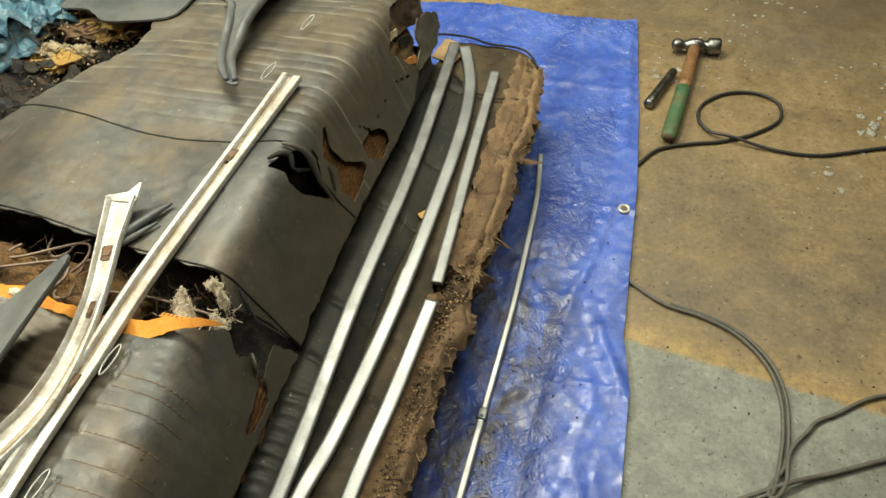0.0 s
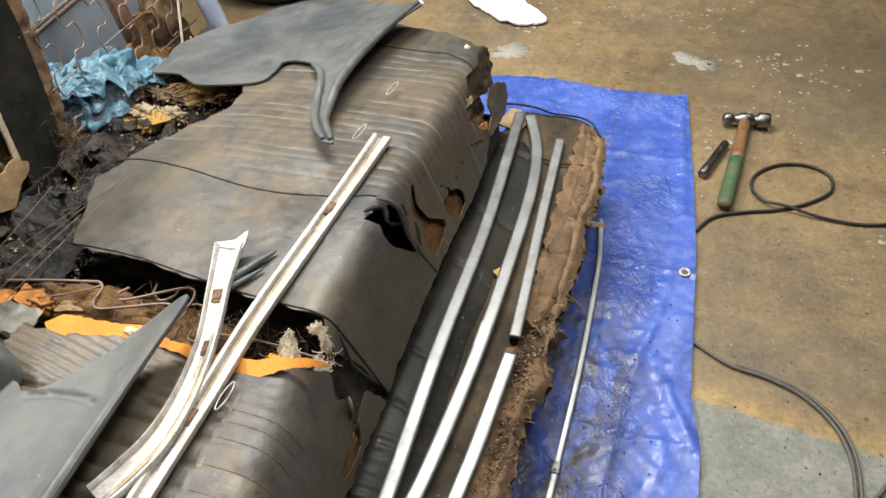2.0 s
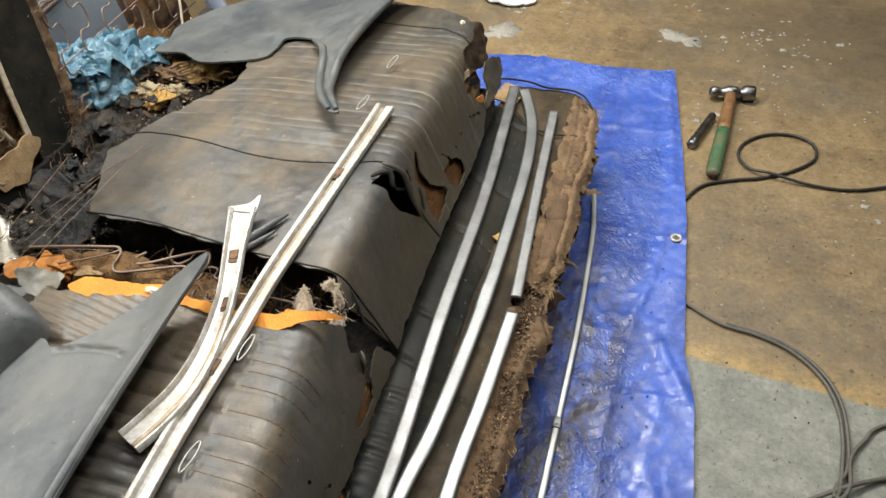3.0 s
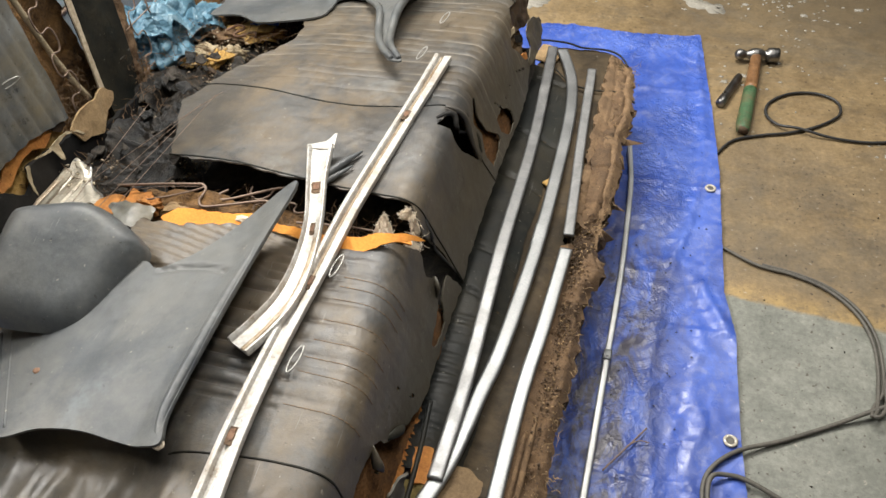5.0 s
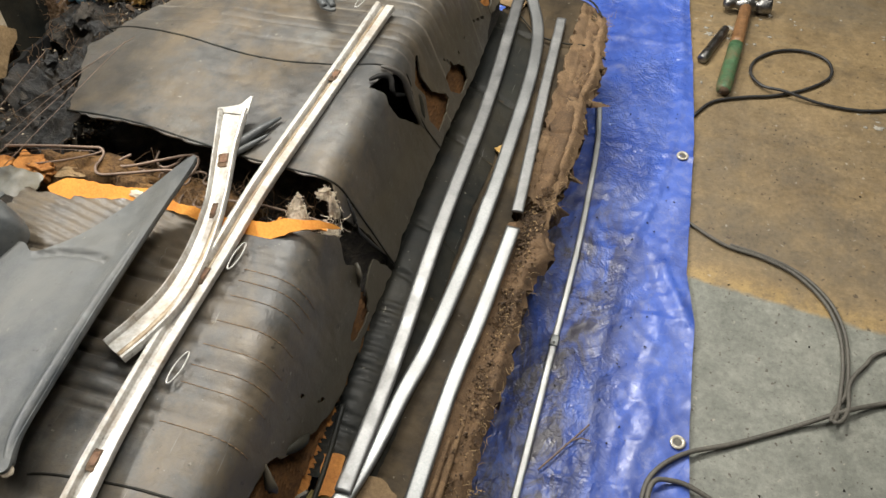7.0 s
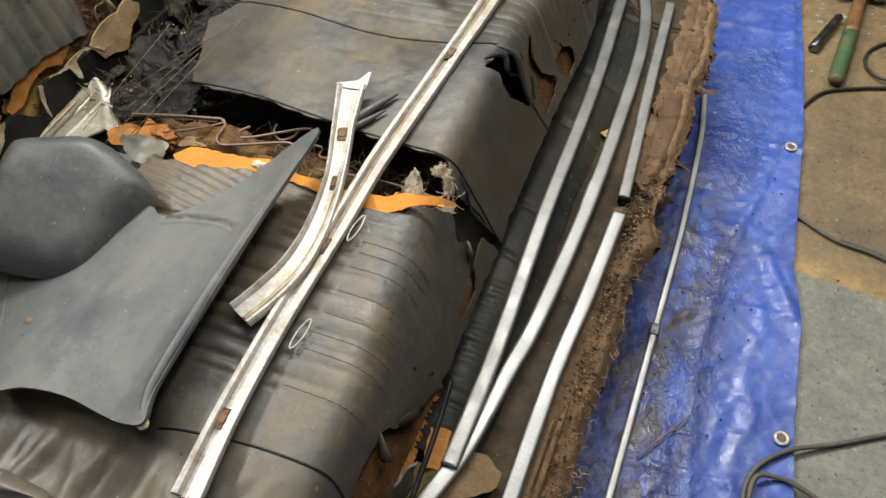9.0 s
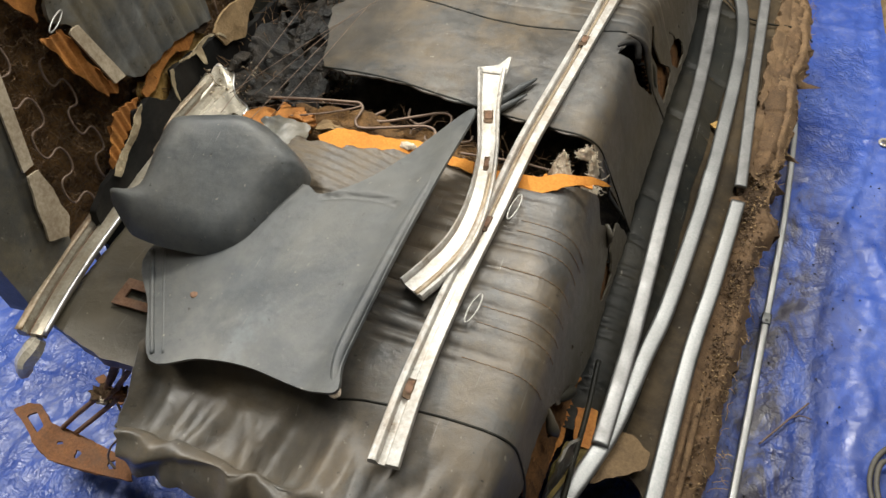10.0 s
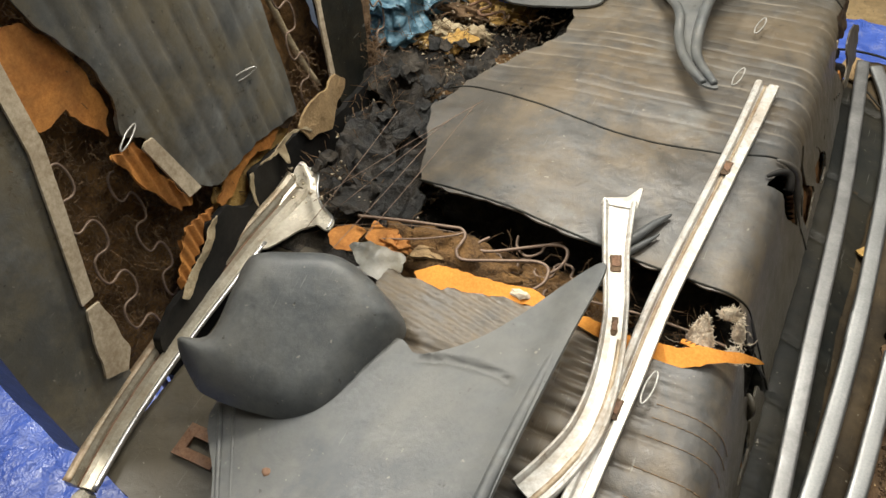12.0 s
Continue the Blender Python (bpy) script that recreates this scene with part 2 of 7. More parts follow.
    col = mix(nt, fade(noise_of(nt, 75.0, 3.0, 0.6), 0.68, 0.74, 0.7), col, (0.02, 0.016, 0.012))
    nt.links.new(col, bsdf.inputs["Base Color"])
    bsdf.inputs["Specular IOR Level"].default_value = spec
    r = node(nt, "ShaderNodeMapRange", {"Value": half, "From Min": 0.35, "From Max": 0.65, "To Min": rough - 0.12, "To Max": rough + 0.16}).outputs[0]
    nt.links.new(r, bsdf.inputs["Roughness"])
    cells = node(nt, "ShaderNodeTexVoronoi", {"Vector": pos, "Scale": grain}, feature="DISTANCE_TO_EDGE").outputs["Distance"]
    first = bump(nt, bsdf, cells, 0.3, 0.0007)
    second = bump(nt, bsdf, noise_of(nt, 90.0, 5.0, 0.7), 0.3, 0.0016, first)
    bump(nt, bsdf, noise_of(nt, crease, 5.0, 0.6, distortion=1.0), 0.3, 0.004, second)
    return mat


def film(name, dark, light, sheen):
    """Thin crumpled plastic film."""
    mat, nt, bsdf = shader(name)
    pos = coords(nt)
    col = ramp(nt, noise_of(nt, 14.0, 6.0, 0.65, distortion=0.8), [(0.34, dark), (0.56, light), (0.72, sheen)])
    nt.links.new(col, bsdf.inputs["Base Color"])
    bsdf.inputs["Roughness"].default_value = 0.3
    wob = node(nt, "ShaderNodeTexNoise", {"Vector": pos, "Scale": 24.0, "Detail": 3.0}).outputs["Color"]
    bent = mix(nt, 0.05, pos, wob, "ADD")
    creases = node(nt, "ShaderNodeTexVoronoi", {"Vector": bent, "Scale": 40.0}).outputs["Distance"]
    first = bump(nt, bsdf, creases, 0.7, 0.01)
    bump(nt, bsdf, noise_of(nt, 30.0, 5.0, 0.6, distortion=1.5), 0.6, 0.01, first)
    return mat


def tarp_material():
    mat, nt, bsdf = shader("blue_tarp")
    pos = coords(nt)
    n1 = noise_of(nt, 6.0, 7.0, 0.65)
    col = ramp(nt, n1, [(0.32, (0.027, 0.067, 0.33)), (0.5, (0.054, 0.115, 0.465)), (0.68, (0.105, 0.182, 0.59))])
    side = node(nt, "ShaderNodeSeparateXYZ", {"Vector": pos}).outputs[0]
    # Band beside the bench: dirt and the bench's shadow, both painted as colour.
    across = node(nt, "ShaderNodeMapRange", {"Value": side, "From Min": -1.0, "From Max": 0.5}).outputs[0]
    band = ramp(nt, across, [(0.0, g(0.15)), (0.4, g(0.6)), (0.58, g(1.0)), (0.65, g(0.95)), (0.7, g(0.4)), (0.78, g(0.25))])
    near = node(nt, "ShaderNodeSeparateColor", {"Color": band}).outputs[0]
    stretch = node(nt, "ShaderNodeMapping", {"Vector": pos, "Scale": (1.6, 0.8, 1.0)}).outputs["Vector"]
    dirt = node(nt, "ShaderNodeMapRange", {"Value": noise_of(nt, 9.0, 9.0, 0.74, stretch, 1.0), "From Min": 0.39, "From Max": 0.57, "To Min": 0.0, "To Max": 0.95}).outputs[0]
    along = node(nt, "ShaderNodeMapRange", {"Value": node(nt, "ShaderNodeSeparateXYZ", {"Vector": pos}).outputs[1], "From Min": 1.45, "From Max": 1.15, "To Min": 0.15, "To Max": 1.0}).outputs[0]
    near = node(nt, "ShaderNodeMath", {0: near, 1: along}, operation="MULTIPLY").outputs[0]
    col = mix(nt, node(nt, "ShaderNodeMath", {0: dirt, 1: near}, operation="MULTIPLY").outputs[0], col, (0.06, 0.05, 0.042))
    dust = node(nt, "ShaderNodeMapRange", {"Value": noise_of(nt, 30.0, 8.0, 0.75, distortion=0.6), "From Min": 0.52, "From Max": 0.74, "To Min": 0.0, "To Max": 0.45}).outputs[0]
    col = mix(nt, dust, col, (0.3, 0.31, 0.4))
    nt.links.new(col, bsdf.inputs["Base Color"])
    r = node(nt, "ShaderNodeMapRange", {"Value": noise_of(nt, 30.0, 4.0, 0.6), "From Min": 0.35, "From Max": 0.65, "To Min": 0.26, "To Max": 0.5}).outputs[0]
    nt.links.new(r, bsdf.inputs["Roughness"])
    wob = node(nt, "ShaderNodeTexNoise", {"Vector": pos, "Scale": 18.0, "Detail": 3.0}).outputs["Color"]
    bent = mix(nt, 0.06, pos, wob, "ADD")
    facets = node(nt, "ShaderNodeTexVoronoi", {"Vector": bent, "Scale": 52.0, "Randomness": 1.0}).outputs["Distance"]
    small = node(nt, "ShaderNodeTexVoronoi", {"Vector": bent, "Scale": 150.0, "Randomness": 1.0}).outputs["Distance"]
    ridge = node(nt, "ShaderNodeTexNoise", {"Vector": pos, "Scale": 44.0, "Detail": 5.0, "Roughness": 0.6, "Distortion": 1.2}, noise_type="RIDGED_MULTIFRACTAL").outputs["Fac"]
    hem = node(nt, "ShaderNodeMapRange", {"Value": side, "From Min": 0.02, "From Max": 0.07, "To Min": 1.0, "To Max": 0.25}).outputs[0]
    patch = node(nt, "ShaderNodeMapRange", {"Value": noise_of(nt, 4.5, 3.0, 0.5), "From Min": 0.38, "From Max": 0.62, "To Min": 0.15, "To Max": 1.0}).outputs[0]
    calm = node(nt, "ShaderNodeMath", {0: hem, 1: patch}, operation="MULTIPLY").outputs[0]

    def calmed(height):
        return node(nt, "ShaderNodeMath", {0: height, 1: calm}, operation="MULTIPLY").outputs[0]
    first = bump(nt, bsdf, calmed(small), 0.8, 0.0022)
    second = bump(nt, bsdf, calmed(facets), 0.75, 0.0045, first)
    bump(nt, bsdf, calmed(ridge), 0.45, 0.003, second)
    return mat


def floor_material():
    """Ochre floor paint, worn and stained, ending at a line beyond which the slab is bare grey."""
    mat, nt, bsdf = shader("painted_floor")
    pos = coords(nt)
    xyz = node(nt, "ShaderNodeSeparateXYZ", {"Vector": pos})

    def fade(value, low, high, top):
        return node(nt, "ShaderNodeMapRange", {"Value": value, "From Min": low, "From Max": high, "To Min": 0.0, "To Max": top}).outputs[0]

    big = noise_of(nt, 2.6, 9.0, 0.7, distortion=0.3)
    fine = noise_of(nt, 90.0, 6.0, 0.78)
    mid = noise_of(nt, 24.0, 8.0, 0.75)
    paint = ramp(nt, big, [(0.3, (0.16, 0.111, 0.056)), (0.5, (0.255, 0.182, 0.094)), (0.7, (0.35, 0.25, 0.13))])
    paint = mix(nt, fade(noise_of(nt, 5.5, 10.0, 0.78), 0.5, 0.66, 0.7), paint, (0.125, 0.1, 0.068))
    paint = mix(nt, fade(noise_of(nt, 1.3, 10.0, 0.74, distortion=0.6), 0.5, 0.62, 0.6), paint, (0.17, 0.148, 0.112))
    smeared = node(nt, "ShaderNodeMapping", {"Vector": pos, "Rotation": (0.0, 0.0, 0.35), "Scale": (3.0, 34.0, 1.0)}).outputs["Vector"]
    paint = mix(nt, fade(noise_of(nt, 1.0, 6.0, 0.7, smeared), 0.56, 0.7, 0.5), paint, (0.33, 0.25, 0.13))
    bare = ramp(nt, noise_of(nt, 7.0, 9.0, 0.74), [(0.3, (0.145, 0.152, 0.13)), (0.52, (0.215, 0.22, 0.19)), (0.7, (0.29, 0.29, 0.25))])
    bare = mix(nt, fade(noise_of(nt, 130.0, 4.0, 0.7), 0.58, 0.7, 0.6), bare, (0.1, 0.094, 0.075))
    wob = node(nt, "ShaderNodeMath", {0: noise_of(nt, 16.0, 6.0, 0.7), 1: 0.03}, operation="MULTIPLY").outputs[0]
    line = node(nt, "ShaderNodeMath", {0: node(nt, "ShaderNodeMath", {0: xyz.outputs[0], 1: 0.1}, operation="MULTIPLY").outputs[0], 1: xyz.outputs[1]}, operation="ADD").outputs[0]
    line = node(nt, "ShaderNodeMath", {0: line, 1: wob}, operation="ADD").outputs[0]
    is_paint = fade(line, 1.166, 1.178, 1.0)
    rim = ramp(nt, node(nt, "ShaderNodeMapRange", {"Value": line, "From Min": 1.16, "From Max": 1.23}).outputs[0],
               [(0.0, g(0.0)), (0.16, g(0.85)), (0.4, g(0.55)), (1.0, g(0.0))])
    ragged_rim = node(nt, "ShaderNodeMath", {0: node(nt, "ShaderNodeSeparateColor", {"Color": rim}).outputs[0], 1: fade(mid, 0.36, 0.6, 1.0)}, operation="MULTIPLY").outputs[0]
    paint = mix(nt, ragged_rim, paint, (0.4, 0.27, 0.1))
    belt = node(nt, "ShaderNodeMath", {0: fade(line, 1.2, 1.28, 1.0), 1: fade(line, 1.85, 1.5, 1.0)}, operation="MULTIPLY").outputs[0]
    belt = node(nt, "ShaderNodeMath", {0: belt, 1: fade(noise_of(nt, 3.4, 9.0, 0.74), 0.36, 0.56, 0.75)}, operation="MULTIPLY").outputs[0]
    paint = mix(nt, belt, paint, (0.125, 0.103, 0.073))
    col = mix(nt, is_paint, bare, paint)
    col = mix(nt, fade(noise_of(nt, 85.0, 2.0, 0.5), 0.66, 0.71, 0.75), col, (0.06, 0.043, 0.03))
    col = mix(nt, fade(noise_of(nt, 38.0, 3.0, 0.6), 0.69, 0.73, 0.65), col, (0.09, 0.055, 0.03))
    col = mix(nt, fade(noise_of(nt, 60.0, 3.0, 0.6, node(nt, "ShaderNodeMapping", {"Vector": pos, "Location": (3.0, 1.0, 0.0)}).outputs["Vector"]), 0.67, 0.72, 0.6), col, (0.4, 0.37, 0.31))
    dirt = node(nt, "ShaderNodeMapRange", {"Value": fine, "From Min": 0.35, "From Max": 0.65, "To Min": 0.8, "To Max": 1.2}).outputs[0]
    col = mix(nt, 1.0, col, dirt, "MULTIPLY")
    blotch = node(nt, "ShaderNodeMapRange", {"Value": mid, "From Min": 0.35, "From Max": 0.65, "To Min": 0.86, "To Max": 1.14}).outputs[0]
    col = mix(nt, 1.0, col, blotch, "MULTIPLY")
    shifted = node(nt, "ShaderNodeMapping", {"Vector": pos, "Location": (-0.85, -4.9, 0.0), "Scale": (1.6, 2.0, 1.0)}).outputs["Vector"]
    swirl = node(nt, "ShaderNodeTexNoise", {"Vector": pos, "Scale": 3.0, "Detail": 4.0}).outputs["Color"]
    reach = node(nt, "ShaderNodeVectorMath", {0: mix(nt, 0.35, shifted, swirl, "ADD")}, operation="LENGTH").outputs["Value"]
    col = mix(nt, fade(reach, 0.95, 0.3, 0.6), col, (0.11, 0.09, 0.062))
    nt.links.new(col, bsdf.inputs["Base Color"])
    r = node(nt, "ShaderNodeMapRange", {"Value": mid, "From Min": 0.3, "From Max": 0.7, "To Min": 0.36, "To Max": 0.66}).outputs[0]
    nt.links.new(r, bsdf.inputs["Roughness"])
    first = bump(nt, bsdf, fine, 0.3, 0.0012)
    bump(nt, bsdf, mid, 0.25, 0.003, first)
    return mat


VINYL = vinyl("worn_vinyl", (0.056, 0.055, 0.053), (0.118, 0.115, 0.108), (0.185, 0.14, 0.087), 0.66, 0.4, pleats=True)
VINYL_CLEAN = vinyl("grey_vinyl", (0.066, 0.072, 0.075), (0.114, 0.122, 0.125), (0.18, 0.176, 0.158), 0.45, 0.42, 900.0, 12.0)
# Dark vinyl, taken near black to hold the bench's shade on the ledge.
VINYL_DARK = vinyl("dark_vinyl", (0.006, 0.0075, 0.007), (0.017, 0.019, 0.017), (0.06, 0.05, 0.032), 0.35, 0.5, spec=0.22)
VINYL_MID = vinyl("sheeny_vinyl", (0.083, 0.086, 0.083), (0.162, 0.165, 0.158), (0.2, 0.16, 0.085), 0.5, 0.33)
VINYL_SCRAP = plain("grey_scrap_vinyl", (0.01, 0.0105, 0.011), (0.042, 0.043, 0.043), 0.48, big=30.0, fine=110.0, relief=1.0, depth=0.006, dust=(0.1, 0.075, 0.05), dust_amount=0.5, spec=0.3)
BLACK_VINYL = plain("black_vinyl", (0.006, 0.006, 0.006), (0.016, 0.016, 0.016), 0.62, big=12.0, relief=0.3, dust=(0.06, 0.05, 0.04), dust_amount=0.35, spec=0.25)
VINYL_FRONT = vinyl("soiled_front_vinyl", (0.05, 0.048, 0.041), (0.108, 0.104, 0.09), (0.15, 0.124, 0.082), 0.6, 0.48)
# Soiled brown, deepened further for the shade that the bench throws.
VINYL_TAN = vinyl("soiled_shaded_vinyl", (0.024, 0.018, 0.011), (0.056, 0.042, 0.026), (0.12, 0.086, 0.048), 0.65, 0.62, spec=0.2)
STEEL = plain("bright_trim", (0.21, 0.22, 0.225), (0.34, 0.345, 0.345), 0.47, 0.85, big=9.0, fine=300.0, relief=0.1, depth=0.0003, dust=(0.17, 0.17, 0.165), dust_amount=0.4)
STEEL_CLIP = plain("bright_wire", (0.36, 0.35, 0.33), (0.52, 0.51, 0.48), 0.4, 0.5, big=40.0)
STEEL_PALE = plain("pale_trim", (0.4, 0.41, 0.41), (0.56, 0.57, 0.565), 0.42, 0.55, big=14.0, fine=300.0, relief=0.1, depth=0.0003, dust=(0.2, 0.2, 0.18), dust_amount=0.4)
STEEL_DULL = plain("dull_trim", (0.22, 0.225, 0.23), (0.33, 0.33, 0.325), 0.49, 0.75, big=24.0, fine=260.0, relief=0.15, depth=0.0004, dust=(0.12, 0.12, 0.12), dust_amount=0.6)
STEEL_DARK = plain("hammer_steel", (0.12, 0.12, 0.118), (0.34, 0.335, 0.325), 0.36, 1.0, big=50.0, fine=300.0, dust=(0.1, 0.08, 0.06), dust_amount=0.4)
CREAM = plain("stained_white_metal", (0.43, 0.415, 0.38), (0.67, 0.66, 0.63), 0.36, 0.15, big=40.0, fine=160.0, relief=0.2, dust=(0.27, 0.18, 0.09), dust_amount=0.75)
FOOT = plain("pale_metal_foot", (0.48, 0.44, 0.36), (0.74, 0.7, 0.6), 0.24, 0.25, big=20.0, fine=200.0, relief=0.12, dust=(0.3, 0.23, 0.13), dust_amount=0.5)
AGED = plain("aged_trim", (0.26, 0.235, 0.18), (0.5, 0.47, 0.39), 0.32, 0.4, big=16.0, fine=200.0, relief=0.12, dust=(0.2, 0.13, 0.06), dust_amount=0.6)
CREAM_DIRTY = plain("tan_stained_metal", (0.28, 0.2, 0.11), (0.5, 0.43, 0.33), 0.5, 0.2, big=30.0, fine=200.0, dust=(0.15, 0.07, 0.025), dust_amount=0.8)
CHROME = plain("chrome", (0.6, 0.6, 0.6), (0.8, 0.8, 0.8), 0.34, 0.9, big=30.0, dust=(0.35, 0.3, 0.25), dust_amount=0.2)
FELT = plain("brown_felt", (0.075, 0.044, 0.022), (0.23, 0.142, 0.075), 0.95, big=26.0, fine=330.0, relief=0.8, depth=0.0025, dust=(0.05, 0.034, 0.022), dust_amount=0.75)
FELT_PALE = plain("tan_felt", (0.095, 0.055, 0.028), (0.3, 0.195, 0.105), 0.95, big=24.0, fine=330.0, relief=0.8, depth=0.0025, dust=(0.09, 0.058, 0.034), dust_amount=0.7)
HAIR = plain("horsehair", (0.05, 0.027, 0.011), (0.27, 0.15, 0.06), 0.95, big=34.0, fine=220.0, relief=1.0, depth=0.006, dust=(0.44, 0.23, 0.07), dust_amount=0.6)
FELT_DARK = plain("dark_felt", (0.05, 0.032, 0.02), (0.17, 0.11, 0.065), 0.95, big=60.0, relief=1.0, depth=0.003)
HAIR_FIBRE = plain("hair_fibre", (0.06, 0.035, 0.016), (0.26, 0.16, 0.085), 0.8, big=60.0)
LEATHER = plain("brown_leather", (0.02, 0.014, 0.01), (0.07, 0.046, 0.03), 0.45, big=24.0, dust=(0.24, 0.16, 0.1), dust_amount=0.4)
ORANGE = plain("orange_backing", (0.72, 0.24, 0.03), (0.92, 0.42, 0.08), 0.85, big=18.0, fine=300.0)
THREAD = plain("thread", (0.2, 0.12, 0.06), (0.34, 0.21, 0.11), 0.8)
LINING = plain("brown_lining", (0.38, 0.135, 0.027), (0.68, 0.3, 0.075), 0.85, big=16.0, fine=200.0, dust=(0.08, 0.045, 0.02), dust_amount=0.6)
# Darker variant of the brown lining, for inside the seat.
LINING_DARK = plain("dark_lining", (0.09, 0.04, 0.014), (0.3, 0.14, 0.045), 0.9, big=22.0, fine=200.0, dust=(0.05, 0.034, 0.02), dust_amount=0.7)
COTTON = plain("dirty_cotton", (0.62, 0.5, 0.37), (0.9, 0.8, 0.64), 0.95, big=60.0, fine=260.0, relief=1.0, depth=0.003)
RUST_ORANGE = plain("orange_rust", (0.15, 0.062, 0.026), (0.36, 0.165, 0.072), 0.85, 0.1, big=40.0, fine=260.0, relief=0.6, dust=(0.14, 0.1, 0.075), dust_amount=0.6)
RUST = plain("rusty_steel", (0.11, 0.055, 0.032), (0.27, 0.155, 0.095), 0.8, 0.25, big=50.0, fine=300.0, relief=0.6, dust=(0.4, 0.33, 0.28), dust_amount=0.25)
WIRE = plain("spring_wire", (0.17, 0.115, 0.085), (0.34, 0.25, 0.19), 0.6, 0.3, big=40.0, fine=300.0)
RUBBER = plain("black_rubber", (0.014, 0.014, 0.015), (0.035, 0.035, 0.034), 0.45)
CABLE_GREY = plain("grey_cable", (0.07, 0.065, 0.055), (0.13, 0.12, 0.1), 0.6, big=20.0)
TARP = tarp_material()
FLOOR = floor_material()
WALL = plain("plaster", (0.4, 0.39, 0.37), (0.5, 0.49, 0.46), 0.9, big=2.0)
BAG = film("blue_plastic", (0.045, 0.12, 0.18), (0.12, 0.24, 0.32), (0.33, 0.44, 0.5))
OLIVE = plain("olive_foam", (0.13, 0.1, 0.03), (0.26, 0.2, 0.07), 0.95, big=40.0, relief=0.9, depth=0.003, dust=(0.08, 0.05, 0.02), dust_amount=0.5)
OCHRE = plain("ochre_felt", (0.3, 0.2, 0.1), (0.55, 0.38, 0.2), 0.95, big=50.0, fine=240.0, relief=1.0, depth=0.003, dust=(0.1, 0.06, 0.03), dust_amount=0.5)
# The blue base colour stands for the tarp mirrored in bare metal.
RAIL = plain("blue_glint_metal", (0.5, 0.6, 0.86), (0.78, 0.84, 0.94), 0.2, 0.45, big=12.0)
FOAM = plain("yellow_foam", (0.4, 0.22, 0.05), (0.62, 0.4, 0.13), 0.95, big=40.0, relief=0.9, depth=0.003, dust=(0.6, 0.48, 0.28), dust_amount=0.35)
TAPE = plain("tan_card", (0.38, 0.3, 0.2), (0.66, 0.57, 0.43), 0.9, big=20.0, dust=(0.16, 0.1, 0.055), dust_amount=0.5)
WOOD = plain("hammer_wood", (0.13, 0.065, 0.027), (0.28, 0.145, 0.06), 0.45, big=40.0, dust=(0.12, 0.06, 0.03), dust_amount=0.5)
GREEN = plain("green_paint", (0.03, 0.075, 0.034), (0.075, 0.155, 0.07), 0.5, big=40.0, dust=(0.16, 0.1, 0.05), dust_amount=0.9)
PAPER = plain("white_cloth", (0.72, 0.72, 0.72), (0.86, 0.86, 0.85), 0.9, big=30.0)
FLAP = plain("tan_padding", (0.13, 0.085, 0.045), (0.27, 0.185, 0.1), 0.9, big=24.0, fine=240.0, relief=0.6, depth=0.002, dust=(0.07, 0.045, 0.025), dust_amount=0.5)
PALE_CLOTH = plain("cream_cloth", (0.32, 0.25, 0.15), (0.52, 0.44, 0.3), 0.95, big=30.0, fine=240.0, relief=0.8, depth=0.002, dust=(0.2, 0.12, 0.05), dust_amount=0.5)
TEAL = plain("teal_paint", (0.62, 0.79, 0.78), (0.72, 0.86, 0.85), 0.5, big=6.0, dust=(0.4, 0.42, 0.4), dust_amount=0.4)
TEAL_DARK = plain("slate_paint", (0.15, 0.19, 0.21), (0.25, 0.29, 0.31), 0.5, big=6.0, dust=(0.2, 0.18, 0.16), dust_amount=0.4)
CHIP = plain("bare_chip", (0.23, 0.215, 0.18), (0.4, 0.375, 0.32), 0.8, big=30.0)
SOIL = plain("black_crumbs", (0.012, 0.011, 0.01), (0.05, 0.046, 0.042), 0.95, big=40.0, fine=200.0, relief=1.0, depth=0.006, dust=(0.32, 0.26, 0.19), dust_amount=0.3)


# ---- room ----
def slab(name, x0, y0, z0, x1, y1, z1, material, label, category):
    return tagged(part(name, box(x0, y0, z0, x1, y1, z1, 0), material), label, category, kind="structure")


def floor_grid():
    v = [(-5, -4, 0), (5, -4, 0), (5, 6, 0), (-5, 6, 0), (-5, -4, -0.1), (5, -4, -0.1), (5, 6, -0.1), (-5, 6, -0.1)]
    return v, [(0, 1, 2, 3), (7, 6, 5, 4), (0, 4, 5, 1), (1, 5, 6, 2), (2, 6, 7, 3), (3, 7, 4, 0)]


tagged(part("floor", floor_grid(), FLOOR), "worn ochre painted concrete garage floor with chipped spots", "floor", kind="structure")
slab("wall_north", -5, 6, 0, 5, 6.15, 2.9, WALL, "plain plaster garage wall", "wall")
slab("wall_south", -5, -4.15, 0, 5, -4, 2.9, WALL, "plain plaster garage wall", "wall")
slab("wall_east", 5, -4, 0, 5.15, 6, 2.9, WALL, "plain plaster garage wall", "wall")
slab("wall_west", -5.15, -4, 0, -5, 6, 2.9, WALL, "plain plaster garage wall", "wall")
slab("ceiling", -5, -4, 2.9, 5, 6, 3.0, WALL, "plain white garage ceiling", "ceiling")


# ---- loose paint chips on the floor ----
def blob(x, y, r, seed, n=12, stretch=1.0):
    pts = []
    for i in range(n):
        t = 2 * math.pi * i / n
        k = r * (0.35 + 2.0 * abs(fbm(math.cos(t) * 2.6 + seed, math.sin(t) * 2.6, seed)))
        pts.append((x + k * math.cos(t) * stretch, y + k * math.sin(t)))
    return pts


